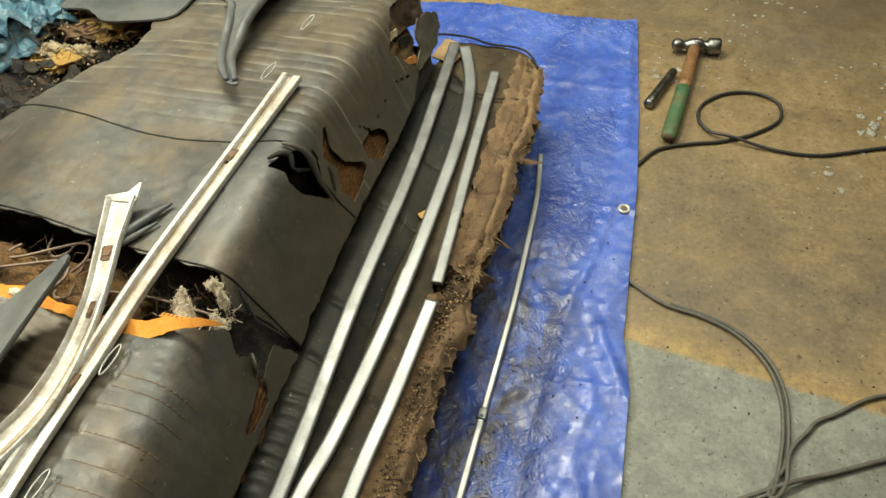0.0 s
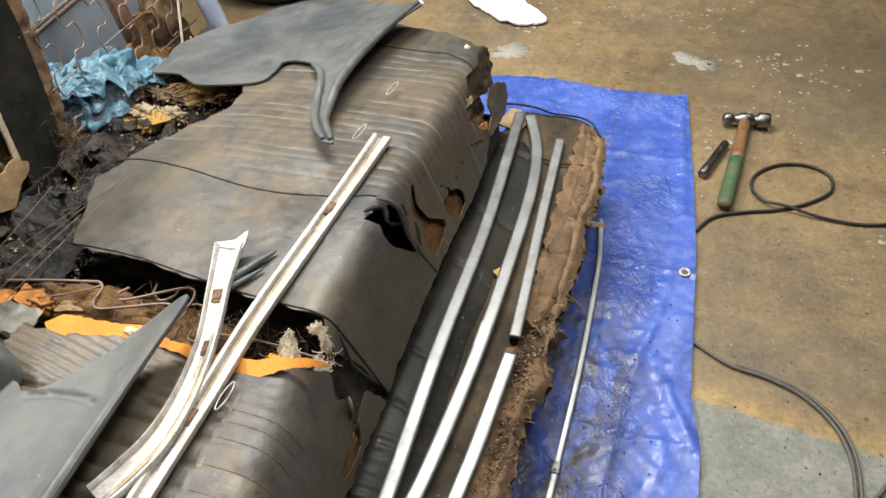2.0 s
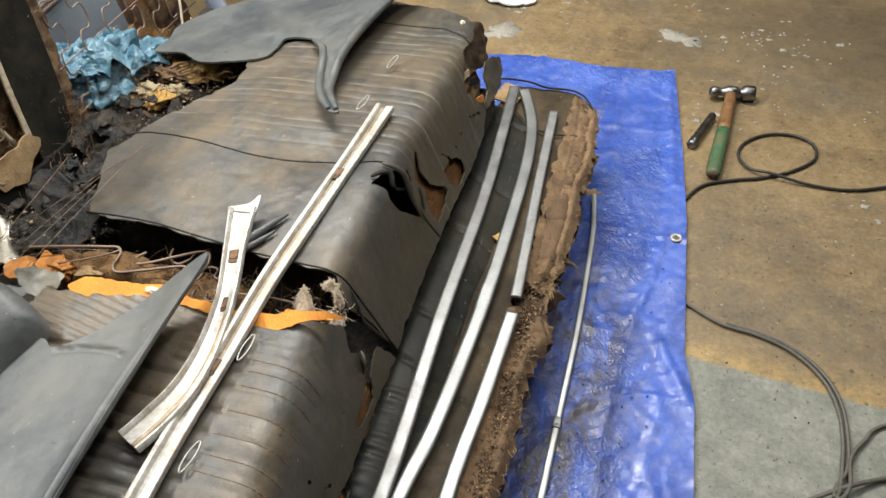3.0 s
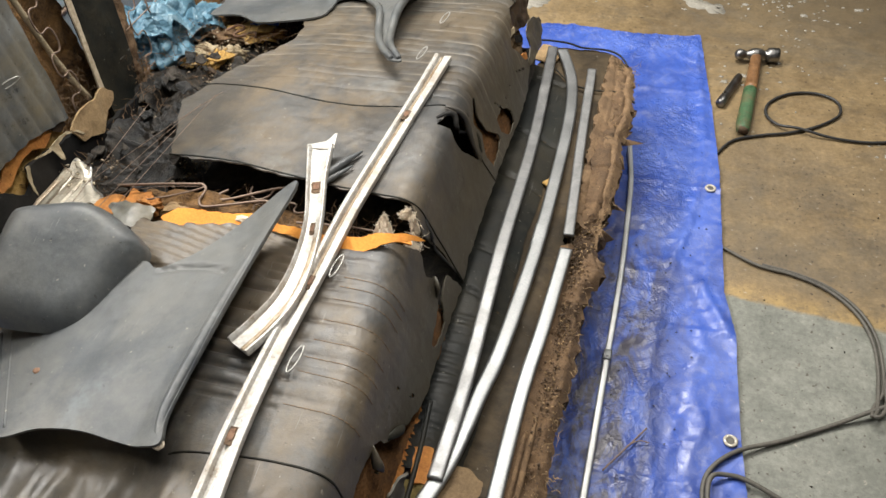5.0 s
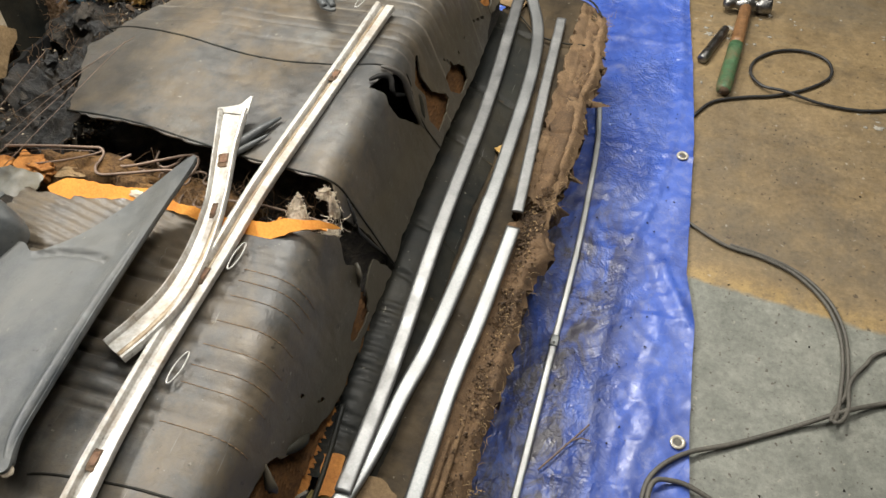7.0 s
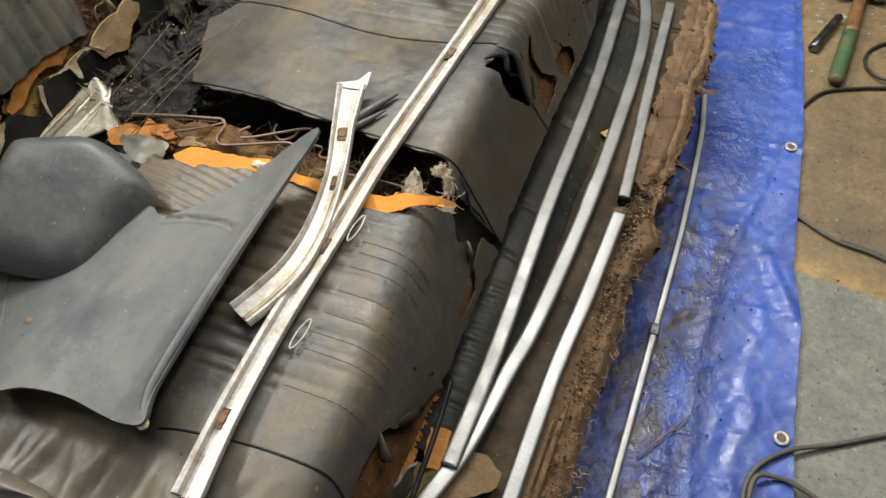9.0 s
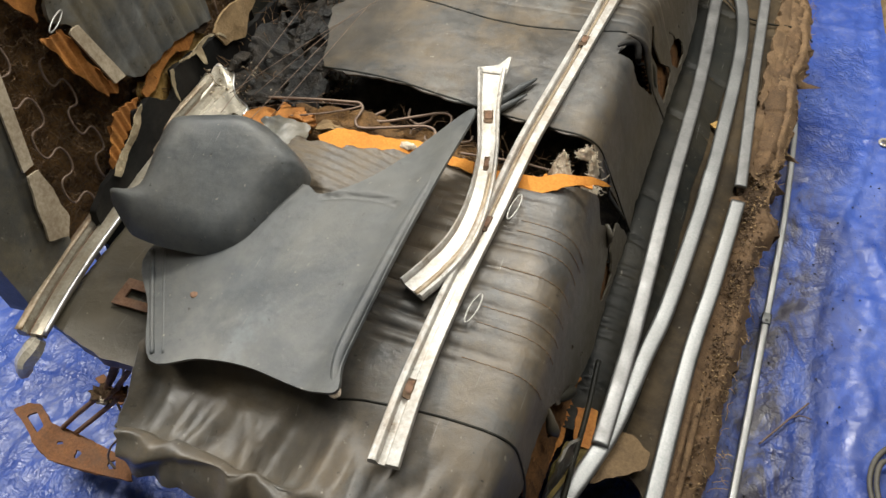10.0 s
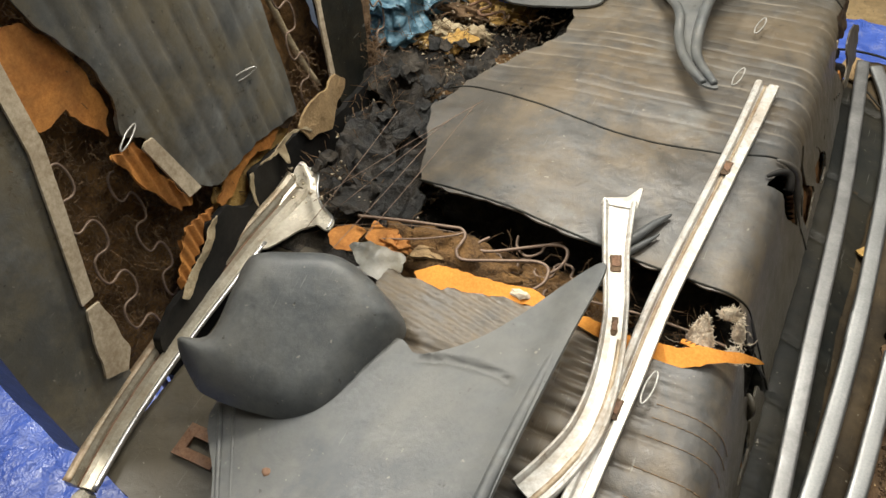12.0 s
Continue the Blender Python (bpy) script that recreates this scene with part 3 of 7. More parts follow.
def chip(outline, z=0.0006):
    n = len(outline)
    cx, cy = np.mean(outline, axis=0)
    v = [(cx, cy, z)] + [(x, y, z) for x, y in outline] + [(x * 1.0, y * 1.0, 0.0) for x, y in outline]
    f = [(0, 1 + i, 1 + (i + 1) % n) for i in range(n)] + [(1 + (i + 1) % n, 1 + i, 1 + n + i, 1 + n + (i + 1) % n) for i in range(n)]
    return v, f


rng = random.Random(4)
chips = [chip(ragged(spline([(-0.035, 2.336), (0.0, 2.347), (0.05, 2.325), (0.095, 2.316), (0.095, 2.28), (0.04, 2.28), (-0.008, 2.295)], 4, True), 0.014, 0.022)),
         chip(ragged(spline([(-0.565, 2.214), (-0.53, 2.26), (-0.482, 2.292), (-0.446, 2.255), (-0.47, 2.215), (-0.52, 2.2)], 4, True), 0.02, 0.022))]
for k in range(46):
    x, y = rng.choice(((rng.uniform(-0.7, 0.1), rng.uniform(2.2, 2.8)), (rng.uniform(0.1, 1.1), rng.uniform(1.5, 2.75)), (rng.uniform(0.08, 0.4), rng.uniform(1.75, 2.4))))
    for j in range(rng.randint(2, 8)):
        u, v = x + rng.gauss(0, 0.045), y + rng.gauss(0, 0.03)
        if u < 0.1 and v < 2.17:
            continue
        chips.append(chip(blob(u, v, rng.uniform(0.0025, 0.0065) * (1.9 if rng.random() < 0.12 else 1), k * 1.7 + j * 0.37, 14, rng.uniform(0.8, 2.0))))
for k in range(16):
    a, r = rng.uniform(0, 6.28), rng.uniform(0, 0.09)
    chips.append(chip(blob(0.6 + r * math.cos(a), 1.83 + r * math.sin(a), rng.uniform(0.008, 0.022), k * 2.3 + 90, 12)))
chips = [([(x, y, z + (0.00008 * (k % 17) if z > 0 else 0.0)) for x, y, z in v], f) for k, (v, f) in enumerate(chips)]
tagged(part("paint_chips", join(*chips), CHIP), "pale bare spots where floor paint has chipped off", "paint chips", kind="stuff")


# ---- tarp ----
TARP_EDGE = [(-2.6, -0.6), (0.27, -0.5), (0.24, 0.2), (0.215, 0.6), (0.19, 0.8), (0.172, 1.03), (0.145, 1.14), (0.115, 1.53), (0.085, 1.77), (0.032, 2.12),
             (-0.09, 2.11), (-0.21, 2.104), (-0.3, 2.118), (-0.41, 2.115), (-0.6, 2.08), (-1.2, 2.05), (-2.5, 1.0)]


def crease(d, width):
    return math.exp(-(d / width) ** 2)


def tarp_height(a, b):
    n1, n2 = noise.noise(Vector((a * 9, b * 6, 1.0))), noise.noise(Vector((a * 21 + 3, b * 19, 4.0)))
    n3 = noise.noise(Vector((a * 34 + 0.6 * n1, b * 30, 14.0)))
    w = 0.004 * (1 - abs(n1)) ** 14 + 0.003 * (1 - abs(n2)) ** 14 + 0.0022 * (1 - abs(n3)) ** 8 + 0.0015 * fbm(a * 5, b * 5, 9.0) - 0.001
    for y0, tilt in ((0.66, 0.1), (1.02, 0.02), (1.46, -0.05), (1.84, 0.05)):
        w += 0.0045 * crease(b - y0 - tilt * a, 0.005)
    for x0 in (0.045, -0.32):
        w += 0.004 * crease(a - x0 - 0.03 * math.sin(b * 5), 0.01)
    w += 0.012 * crease((a - 0.14) * 0.9 + (b - 1.06) * 0.45, 0.012) * crease(b - 1.07, 0.09)
    hem = 0.0015 if a > 0.1 else 0.0
    return a, b, 0.005 + max(0.0, w + 0.003) + hem


tarp = base("tarp", -0.6, 1.0, 0, "wrinkled blue plastic tarp spread on the garage floor", "tarp")
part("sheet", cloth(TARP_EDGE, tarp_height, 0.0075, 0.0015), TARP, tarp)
EYELET = lathe([(0.007, 0.0), (0.013, 0.0), (0.0135, 0.0015), (0.0115, 0.0035), (0.008, 0.003), (0.007, 0.0)], 20)
HOLE_DISC = lathe([(0.0, 0.001), (0.0072, 0.001)], 16)
for x, y in ((0.0975, 1.457), (0.1725, 0.777)):
    eyelet = part("eyelet", moved(EYELET, pose(x, y, 0.013)), FOOT, tarp, "bright metal eyelet ring")
    part("eyelet_hole", moved(HOLE_DISC, pose(x, y, 0.0135)), CABLE_GREY, eyelet)


# ---- bench seat ----
def smooth(t):
    t = min(1.0, max(0.0, t))
    return t * t * (3 - 2 * t)


def top_z(y):
    return 0.478 - 0.065 * smooth((y - 0.95) / 0.75) - 0.01 * smooth((0.35 - y) / 0.2)


def pleat(t, pitch):
    return math.sqrt(abs(math.sin(math.pi * t / pitch)))


GROOVES = (0.402, 0.42, 0.448, 0.469, 0.491, 0.515, 0.55, 0.587, 0.612, 0.628, 0.644, 0.66, 0.676, 0.692)


FOLDS = ((-0.775, 0.1, 0.006, 0.012), (-0.735, -0.25, 0.009, 0.014), (-0.69, 0.15, 0.006, 0.01), (-0.645, -0.15, 0.01, 0.015), (-0.605, 0.1, 0.006, 0.01), (-0.565, -0.1, 0.009, 0.013),
         (-0.525, 0.12, 0.007, 0.01), (-0.485, -0.2, 0.009, 0.012), (-0.455, -0.35, 0.007, 0.009), (-0.425, -0.3, 0.008, 0.011), (-0.395, -0.15, 0.006, 0.009), (-0.36, 0.1, 0.006, 0.012))


def seat_relief(a, b):
    lift = 0.006 * fbm(a * 5, b * 5, 2.0) + 0.003 * fbm(a * 16, b * 16, 5.0)
    over = 1 - smooth((a + 0.40) / 0.09)
    wave = b + 0.005 * math.sin(a * 9)
    if GROOVES[0] < wave < GROOVES[-1] and not (a < -0.58 and b > 0.6):
        k = max(i for i in range(len(GROOVES)) if GROOVES[i] <= wave)
        low, wide = GROOVES[k], GROOVES[k + 1] - GROOVES[k]
        u = (wave - low) / wide
        left = smooth((-0.43 - a) / 0.13)
        tuft = math.sqrt(max(0.0, 1 - abs(2 * u - 1) ** 2.4)) - 0.75
        lift += (0.0016 + 0.0145 * left) * min(1.0, wide / 0.026) * tuft * (0.25 + 0.75 * over) * (0.8 + 0.8 * fbm(a * 4, k * 1.7, 3.0))
    if 0.6 < b < 0.695 and a < -0.56:
        lift += 0.008 * pleat(b + 0.22 * (a + 0.7), 0.0135) * smooth((-0.56 - a) / 0.06)
    if 1.06 < b < 1.575:
        wave = b + 0.012 * math.sin(a * 5) + 0.004 * fbm(a * 7, b * 7)
        t = (wave - 1.06) / 0.0235
        near = abs(t - round(t)) * 0.0235
        lift += -0.002 * crease(near, 0.0036) * max(0.1, 0.55 + 1.3 * fbm(a * 3, round(t) * 1.7)) * over * smooth((b - 1.06) / 0.05) * (0.4 + 0.6 * smooth((a + 0.93) / 0.12))
    lift -= 0.055 * smooth((0.36 - b) / 0.09) * smooth((b - 0.1) / 0.12) * smooth((a + 0.88) / 0.07) * smooth((-0.54 - a) / 0.1)
    if b < 0.32:
        k = smooth((0.32 - b) / 0.1)
        lift += k * (0.006 * fbm(a * 4, b * 4, 8.0) - 0.008)
        for a0, lean, deep, wide in FOLDS:
            d = a - a0 - lean * (0.3 - b) - 0.012 * math.sin(b * 23 + a0 * 40)
            lift += k * deep * (crease(d, wide) - 0.55 * crease(d - 1.5 * wide, 0.7 * wide))
        lift += 0.008 * crease(b - 0.135 - 0.25 * (a + 0.8), 0.009) * smooth((-0.5 - a) / 0.12)
    return lift


def seat_point(a, b, lift=None):
    """Place on the cushion: a goes over the top and down its front, b along it and down its near end."""
    lift = seat_relief(a, b) if lift is None else lift
    y = max(b, 0.2)
    z0 = top_z(y)
    shift = 0.03 * smooth((0.85 - y) / 0.45)
    edge = -0.438 + shift
    nx, nz = 0.0, 1.0
    if a < edge:
        x, z = a, z0 - 0.02 * smooth((-0.72 - a) / 0.2)
    else:
        R, turn = 0.045, 1.25
        th = min((a - edge) / R, turn)
        x, z = edge + R * math.sin(th), z0 - R * (1 - math.cos(th))
        rest = max(0.0, a - edge - R * turn)
        x, z = x + rest * math.cos(turn) * (1 - 0.35 * shift / 0.03), z - rest * math.sin(turn)
        nx, nz = math.sin(th), math.cos(th)
    ny = 0.0
    if b < 0.2:
        t, R = 0.2 - b, 0.035
        th = min(t / R, 1.35)
        y, z = 0.2 - R * math.sin(th), z - R * (1 - math.cos(th)) * 0.9
        rest = max(0.0, t - R * 1.35)
        y, z = y - 0.25 * rest, z - 0.95 * rest
        ny, nz = -math.sin(th), nz * math.cos(th)
    return x + nx * lift, y + ny * lift, z + nz * lift


def inset(depth):
    return lambda a, b: seat_point(a, b, -depth)


seat = base("bench_seat", -0.62, 0.95, 0.0, "torn grey vinyl car bench seat with pleats and broken springs", "car seat")
COVER_FAR = [(-0.88, 0.848), (-0.8, 0.838), (-0.735, 0.835), (-0.645, 0.824), (-0.556, 0.812), (-0.44, 0.808), (-0.405, 0.813), (-0.388, 0.79), (-0.36, 0.782), (-0.335, 0.795), (-0.3, 0.808), (-0.27, 0.816),
             (-0.2, 0.828), (-0.212, 1.0), (-0.215, 1.3), (-0.225, 1.43), (-0.262, 1.5), (-0.345, 1.434), (-0.39, 1.48), (-0.404, 1.517), (-0.395, 1.552),
             (-0.41, 1.62), (-0.5, 1.66), (-0.7, 1.68), (-0.83, 1.69), (-0.83, 1.36), (-0.815, 1.27), (-0.85, 1.2), (-0.905, 1.1), (-0.935, 1.0)]
TEARS = [[(-0.426, 1.008), (-0.42, 1.03), (-0.412, 1.052), (-0.385, 1.083), (-0.34, 1.09), (-0.322, 1.074), (-0.288, 1.066), (-0.32, 1.04), (-0.345, 1.02), (-0.385, 1.008), (-0.4, 1.016)],
         [(-0.388, 1.155), (-0.342, 1.135), (-0.302, 1.148), (-0.253, 1.203), (-0.238, 1.17), (-0.234, 1.112), (-0.272, 1.1), (-0.312, 1.12), (-0.348, 1.106), (-0.365, 1.125)],
         [(-0.29, 1.25), (-0.272, 1.28), (-0.255, 1.296), (-0.23, 1.29), (-0.224, 1.245), (-0.255, 1.21), (-0.287, 1.212)],
         [(-0.32, 1.225), (-0.29, 1.25), (-0.292, 1.257), (-0.322, 1.229)],
         [(-0.295, 1.286), (-0.287, 1.29), (-0.284, 1.298), (-0.292, 1.3)], [(-0.297, 1.338), (-0.288, 1.339), (-0.288, 1.346), (-0.296, 1.348)], [(-0.3, 1.4), (-0.293, 1.402), (-0.268, 1.462), (-0.276, 1.46)]]
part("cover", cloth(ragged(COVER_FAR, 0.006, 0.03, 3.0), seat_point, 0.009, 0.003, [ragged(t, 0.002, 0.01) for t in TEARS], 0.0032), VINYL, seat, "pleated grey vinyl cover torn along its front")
COVER_NEAR = [(-0.84, 0.68), (-0.77, 0.672), (-0.64, 0.695), (-0.5, 0.685), (-0.43, 0.703), (-0.39, 0.724), (-0.362, 0.748), (-0.345, 0.752), (-0.33, 0.738), (-0.316, 0.73), (-0.3, 0.744), (-0.285, 0.75), (-0.262, 0.742), (-0.245, 0.722), (-0.235, 0.7), (-0.23, 0.672), (-0.227, 0.653),
              (-0.215, 0.66), (-0.204, 0.677), (-0.206, 0.7), (-0.207, 0.724), (-0.225, 0.735), (-0.243, 0.743), (-0.25, 0.77), (-0.252, 0.793), (-0.23, 0.805),
              (-0.196, 0.815), (-0.197, 0.745), (-0.192, 0.668), (-0.19, 0.558), (-0.214, 0.51), (-0.241, 0.468), (-0.262, 0.445), (-0.292, 0.424), (-0.3, 0.372), (-0.285, 0.31),
              (-0.3, 0.2), (-0.34, 0.12), (-0.6, 0.1), (-0.8, 0.11), (-0.83, 0.13), (-0.845, 0.2), (-0.862, 0.3), (-0.85, 0.36)]
LOW_TEARS = [[(-0.288, 0.525), (-0.28, 0.53), (-0.276, 0.525), (-0.284, 0.518)], [(-0.245, 0.535), (-0.228, 0.556), (-0.22, 0.553), (-0.235, 0.54)]]
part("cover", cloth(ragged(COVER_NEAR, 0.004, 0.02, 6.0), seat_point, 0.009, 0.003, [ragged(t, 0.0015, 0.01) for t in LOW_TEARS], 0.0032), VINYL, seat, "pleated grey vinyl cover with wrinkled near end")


def on_seat(points, lift=0.003, n=8):
    return [seat_point(a, b, seat_relief(a, b) + lift) for a, b in spline(points, n)]


for line in ([(-0.88, 0.85), (-0.735, 0.838), (-0.646, 0.827), (-0.556, 0.815), (-0.44, 0.811), (-0.37, 0.815), (-0.27, 0.823), (-0.196, 0.829)],
             [(-0.93, 1.055), (-0.87, 1.07), (-0.666, 1.033), (-0.514, 1.043), (-0.448, 1.062), (-0.399, 1.073), (-0.366, 1.073), (-0.273, 1.078), (-0.211, 1.093)],
             [(-0.58, 0.31), (-0.47, 0.325), (-0.396, 0.328), (-0.334, 0.33), (-0.28, 0.318), (-0.25, 0.29)],
             [(-0.8, 1.585), (-0.6, 1.572), (-0.494, 1.573), (-0.467, 1.573), (-0.429, 1.556), (-0.398, 1.549)]):
    part("piping", tube(on_seat(line, 0.0), 0.0018, 6, 1), VINYL_DARK, seat, "dark sewn piping")

stitches = []
for b0 in (0.406, 0.458, 0.483, 0.513, 0.549, 0.588, 0.612, 0.63):
    a = -0.46
    while a < -0.345:
        stitches.append(tube(on_seat([(a, b0), (a + 0.0085, b0 + 0.0004)], 0.0006, 1), 0.0004, 5, 1))
        a += 0.0095
tagged(part("stitching", join(*stitches), THREAD, seat, "faded orange brown thread"), kind="stuff")

ORANGE_STRIP = [(-0.8, 0.686), (-0.77, 0.701), (-0.7, 0.705), (-0.645, 0.711), (-0.59, 0.699), (-0.525, 0.697), (-0.46, 0.704), (-0.42, 0.715), (-0.384, 0.734), (-0.388, 0.727), (-0.402, 0.712), (-0.43, 0.692),
                (-0.49, 0.673), (-0.565, 0.686), (-0.645, 0.693), (-0.72, 0.675), (-0.777, 0.667)]
part("backing_strip", cloth(ragged(ORANGE_STRIP, 0.002, 0.01), lambda a, b: seat_point(a, b, 0.006 + 0.012 * (b - 0.69) / 0.02 + 0.004 * math.sin(a * 30)), 0.005, 0.003), ORANGE, seat, "bright orange cloth backing")


def lining(a0, a1, b0, b1):
    return cloth([(a0, b0), (a1, b0), (a1, b1), (a0, b1)], lambda a, b: seat_point(a, b, -0.016 + 0.006 * math.sin((a + 0.35 * b) * 620) + 0.006 * fbm(a * 20, b * 20)), 0.0025, 0.003, res_b=0.01)


part("lining", lining(-0.405, -0.2, 1.1, 1.33), LINING_DARK, seat, "dark ribbed brown lining")
part("lining", lining(-0.33, -0.17, 0.33, 0.745), LINING_DARK, seat, "dark ribbed brown lining")
part("lining", cloth(ragged([(-0.361, 0.412), (-0.379, 0.47), (-0.37, 0.51), (-0.352, 0.58), (-0.334, 0.56), (-0.335, 0.502), (-0.335, 0.442), (-0.345, 0.4)], 0.003, 0.02), lambda a, b: (a, b, 0.262 - 0.5 * (a + 0.355) + 0.002 * math.sin((b + 0.4 * a) * 700)), 0.004, 0.003, res_b=0.002), LINING, seat, "ribbed orange brown lining")
part("lining", cloth(ragged([(-0.4, 1.4), (-0.24, 1.4), (-0.22, 1.56), (-0.4, 1.56)], 0.008, 0.03), inset(0.03), 0.006, 0.004), LEATHER, seat, "torn brown lining")


def lump(x, y, z, rx, ry, rz, seed, rough=0.45, size=2.2, sub=3):
    bm = bmesh.new()
    bmesh.ops.create_icosphere(bm, subdivisions=sub, radius=1)
    for v in bm.verts:
        c = v.co
        k = 1 + rough * 1.0 * fbm(c.x * size * 0.8 + seed, c.y * size * 0.8, c.z * size * 0.8 + seed, 4)
        v.co = Vector((x + c.x * k * rx, y + c.y * k * ry, z + c.z * k * rz))
    return bm


def hull(x0, y0, z0, x1, y1, z1, rough, seed, material, name, label=""):
    """A padded block with an uneven skin."""
    bm = box(x0, y0, z0, x1, y1, z1, 0.015)
    bmesh.ops.subdivide_edges(bm, edges=bm.edges[:], cuts=5, use_grid_fill=True)
    for v in bm.verts:
        v.co += Vector((fbm(v.co.y * 20, v.co.z * 20, seed), fbm(v.co.x * 20, v.co.z * 20, seed + 3), fbm(v.co.x * 20, v.co.y * 20, seed + 6))) * rough
    return part(name, bm, material, seat, label)


# SOIL instead of HAIR: the gap's darkness is put into this block's colour.
hull(-0.87, 0.88, 0.16, -0.44, 1.55, 0.37, 0.015, 1.0, SOIL, "stuffing", "matted dark horsehair stuffing")
hull(-0.8, 0.41, 0.16, -0.44, 0.64, 0.41, 0.01, 4.0, HAIR, "stuffing", "matted dark horsehair stuffing")
part("seat_tray", box(-0.8, 0.42, 0.14, -0.36, 1.6, 0.26, 0.01), SOIL, seat, "dark steel seat tray")
part("stuffing", lump(-0.8, 0.765, 0.4, 0.12, 0.045, 0.045, 2.0, 0.7, 3.0, 4), HAIR, seat)
part("stuffing", lump(-0.66, 0.785, 0.37, 0.12, 0.04, 0.045, 5.0, 0.7, 3.0, 4), HAIR, seat)
part("cotton_tuft", lump(-0.655, 0.702, 0.487, 0.014, 0.006, 0.006, 15.0, 0.8, 3.0, 3), COTTON, seat)


def zigzag(x0, y0, x1, y1, z, width, turns, sag=0.0):
    pts = []
    n = turns * 12
    d = Vector((x1 - x0, y1 - y0, 0))
    side = Vector((-d.y, d.x, 0)).normalized()
    for i in range(n + 1):
        t = i / n
        s = math.sin(2 * math.pi * turns * t)
        p = Vector((x0, y0, z)) + d * (t - 0.11 / turns * math.sin(4 * math.pi * turns * t)) + side * s * width
        pts.append((p.x, p.y, p.z - sag * math.sin(math.pi * t)))
    return pts


for y0, y1, z in ((0.775, 0.81, 0.424), (0.745, 0.77, 0.415)):
    part("spring", tube(zigzag(-0.8, y0, -0.6, y1, z, 0.014, 4, 0.01), 0.0019, 6, 1), WIRE, seat, "rusty zigzag spring")
part("spring", tube([(-0.924, 0.75, 0.466), (-0.855, 0.77, 0.464), (-0.8, 0.784, 0.462), (-0.782, 0.788, 0.461), (-0.772, 0.78, 0.459), (-0.773, 0.768, 0.456), (-0.774, 0.756, 0.454), (-0.762, 0.748, 0.45), (-0.722, 0.766, 0.446), (-0.68, 0.784, 0.445), (-0.662, 0.788, 0.444), (-0.651, 0.783, 0.441), (-0.65, 0.766, 0.436), (-0.662, 0.75, 0.43)], 0.0023, 6, 8), WIRE, seat, "long bent spring wire")
part("spring", tube([(-0.748, 0.806, 0.438), (-0.757, 0.79, 0.44), (-0.752, 0.779, 0.44), (-0.731, 0.785, 0.44), (-0.69, 0.81, 0.44), (-0.66, 0.827, 0.44), (-0.643, 0.827, 0.44), (-0.637, 0.814, 0.438), (-0.642, 0.798, 0.432), (-0.655, 0.785, 0.425)], 0.0023, 6, 8), WIRE, seat, "bent zigzag spring")
part("spring", tube([(-0.715, 0.83, 0.43), (-0.708, 0.81, 0.432), (-0.69, 0.8, 0.432), (-0.675, 0.812, 0.432), (-0.672, 0.83, 0.43), (-0.655, 0.845, 0.428)], 0.002, 6, 8), WIRE, seat)
part("spring", tube([(-0.88, 0.735, 0.452), (-0.83, 0.752, 0.457), (-0.79, 0.772, 0.46), (-0.775, 0.785, 0.46)], 0.0016, 6, 8), WIRE, seat)
part("card_piece", cloth(ragged([(-0.835, 0.732), (-0.79, 0.742), (-0.785, 0.765), (-0.83, 0.76)], 0.003, 0.02), lambda a, b: (a, b, 0.442 + 0.006 * fbm(a * 30, b * 30)), 0.004, 0.006), OCHRE, seat, "torn ochre card piece")
part("spring", tube([(-0.6, 0.76, 0.435), (-0.5, 0.765, 0.44), (-0.41, 0.76, 0.44)], 0.002, 6, 6), WIRE, seat)
part("front_wire", tube([(-0.318, 0.56, 0.3), (-0.312, 0.48, 0.29), (-0.31, 0.4, 0.28), (-0.305, 0.3, 0.27)], 0.004, 6, 6), VINYL_DARK, seat, "dark edge wire")
def flap(x, y, z, heading, lean, outline, bend, material, label, seed=0.0, name="torn_flap", rag=0.004, thick=0.004):
    m = Matrix.Translation((x, y, z)) @ Euler((radians(lean), 0, radians(heading))).to_matrix().to_4x4()

    def place(a, b):
        return m @ Vector((a, bend * b * b * 6 + 0.014 * fbm(a * 18 + seed, b * 18) + 0.004 * fbm(a * 50, b * 50), b))
    return part(name, cloth(ragged(outline, rag, 0.03 if rag < 0.005 else 0.012, seed), place, 0.005 if rag < 0.005 else 0.003, thick), material, seat, label)


def patch(outline, lift, material, label, curl=0.0, seed=0.0, wave=0.006):
    """A torn piece that follows the cushion's corner."""
    return part("torn_flap", cloth(ragged(outline, 0.004, 0.016, seed, 0.003), lambda a, b: seat_point(a, b, lift + curl * (b - 1.5) + wave * fbm(a * 30 + seed, b * 30)), 0.004, 0.003), material, seat, label)


patch([(-0.42, 1.47), (-0.41, 1.56), (-0.425, 1.64), (-0.385, 1.672), (-0.345, 1.662), (-0.315, 1.63), (-0.325, 1.57), (-0.345, 1.51), (-0.36, 1.47)], -0.012, LEATHER, "torn dark brown lining at the corner", 0.0, 2.0, 0.014)
patch([(-0.385, 1.43), (-0.335, 1.41), (-0.28, 1.44), (-0.245, 1.54), (-0.29, 1.57), (-0.34, 1.56), (-0.38, 1.49)], -0.022, FLAP, "rotten brown padding at the corner", 0.0, 6.0, 0.022)
patch([(-0.335, 1.57), (-0.325, 1.62), (-0.3, 1.655), (-0.268, 1.65), (-0.25, 1.6), (-0.256, 1.53), (-0.262, 1.49), (-0.275, 1.5), (-0.285, 1.54), (-0.315, 1.54)], 0.003, VINYL_FRONT, "torn grey vinyl flap", 0.012, 5.0)
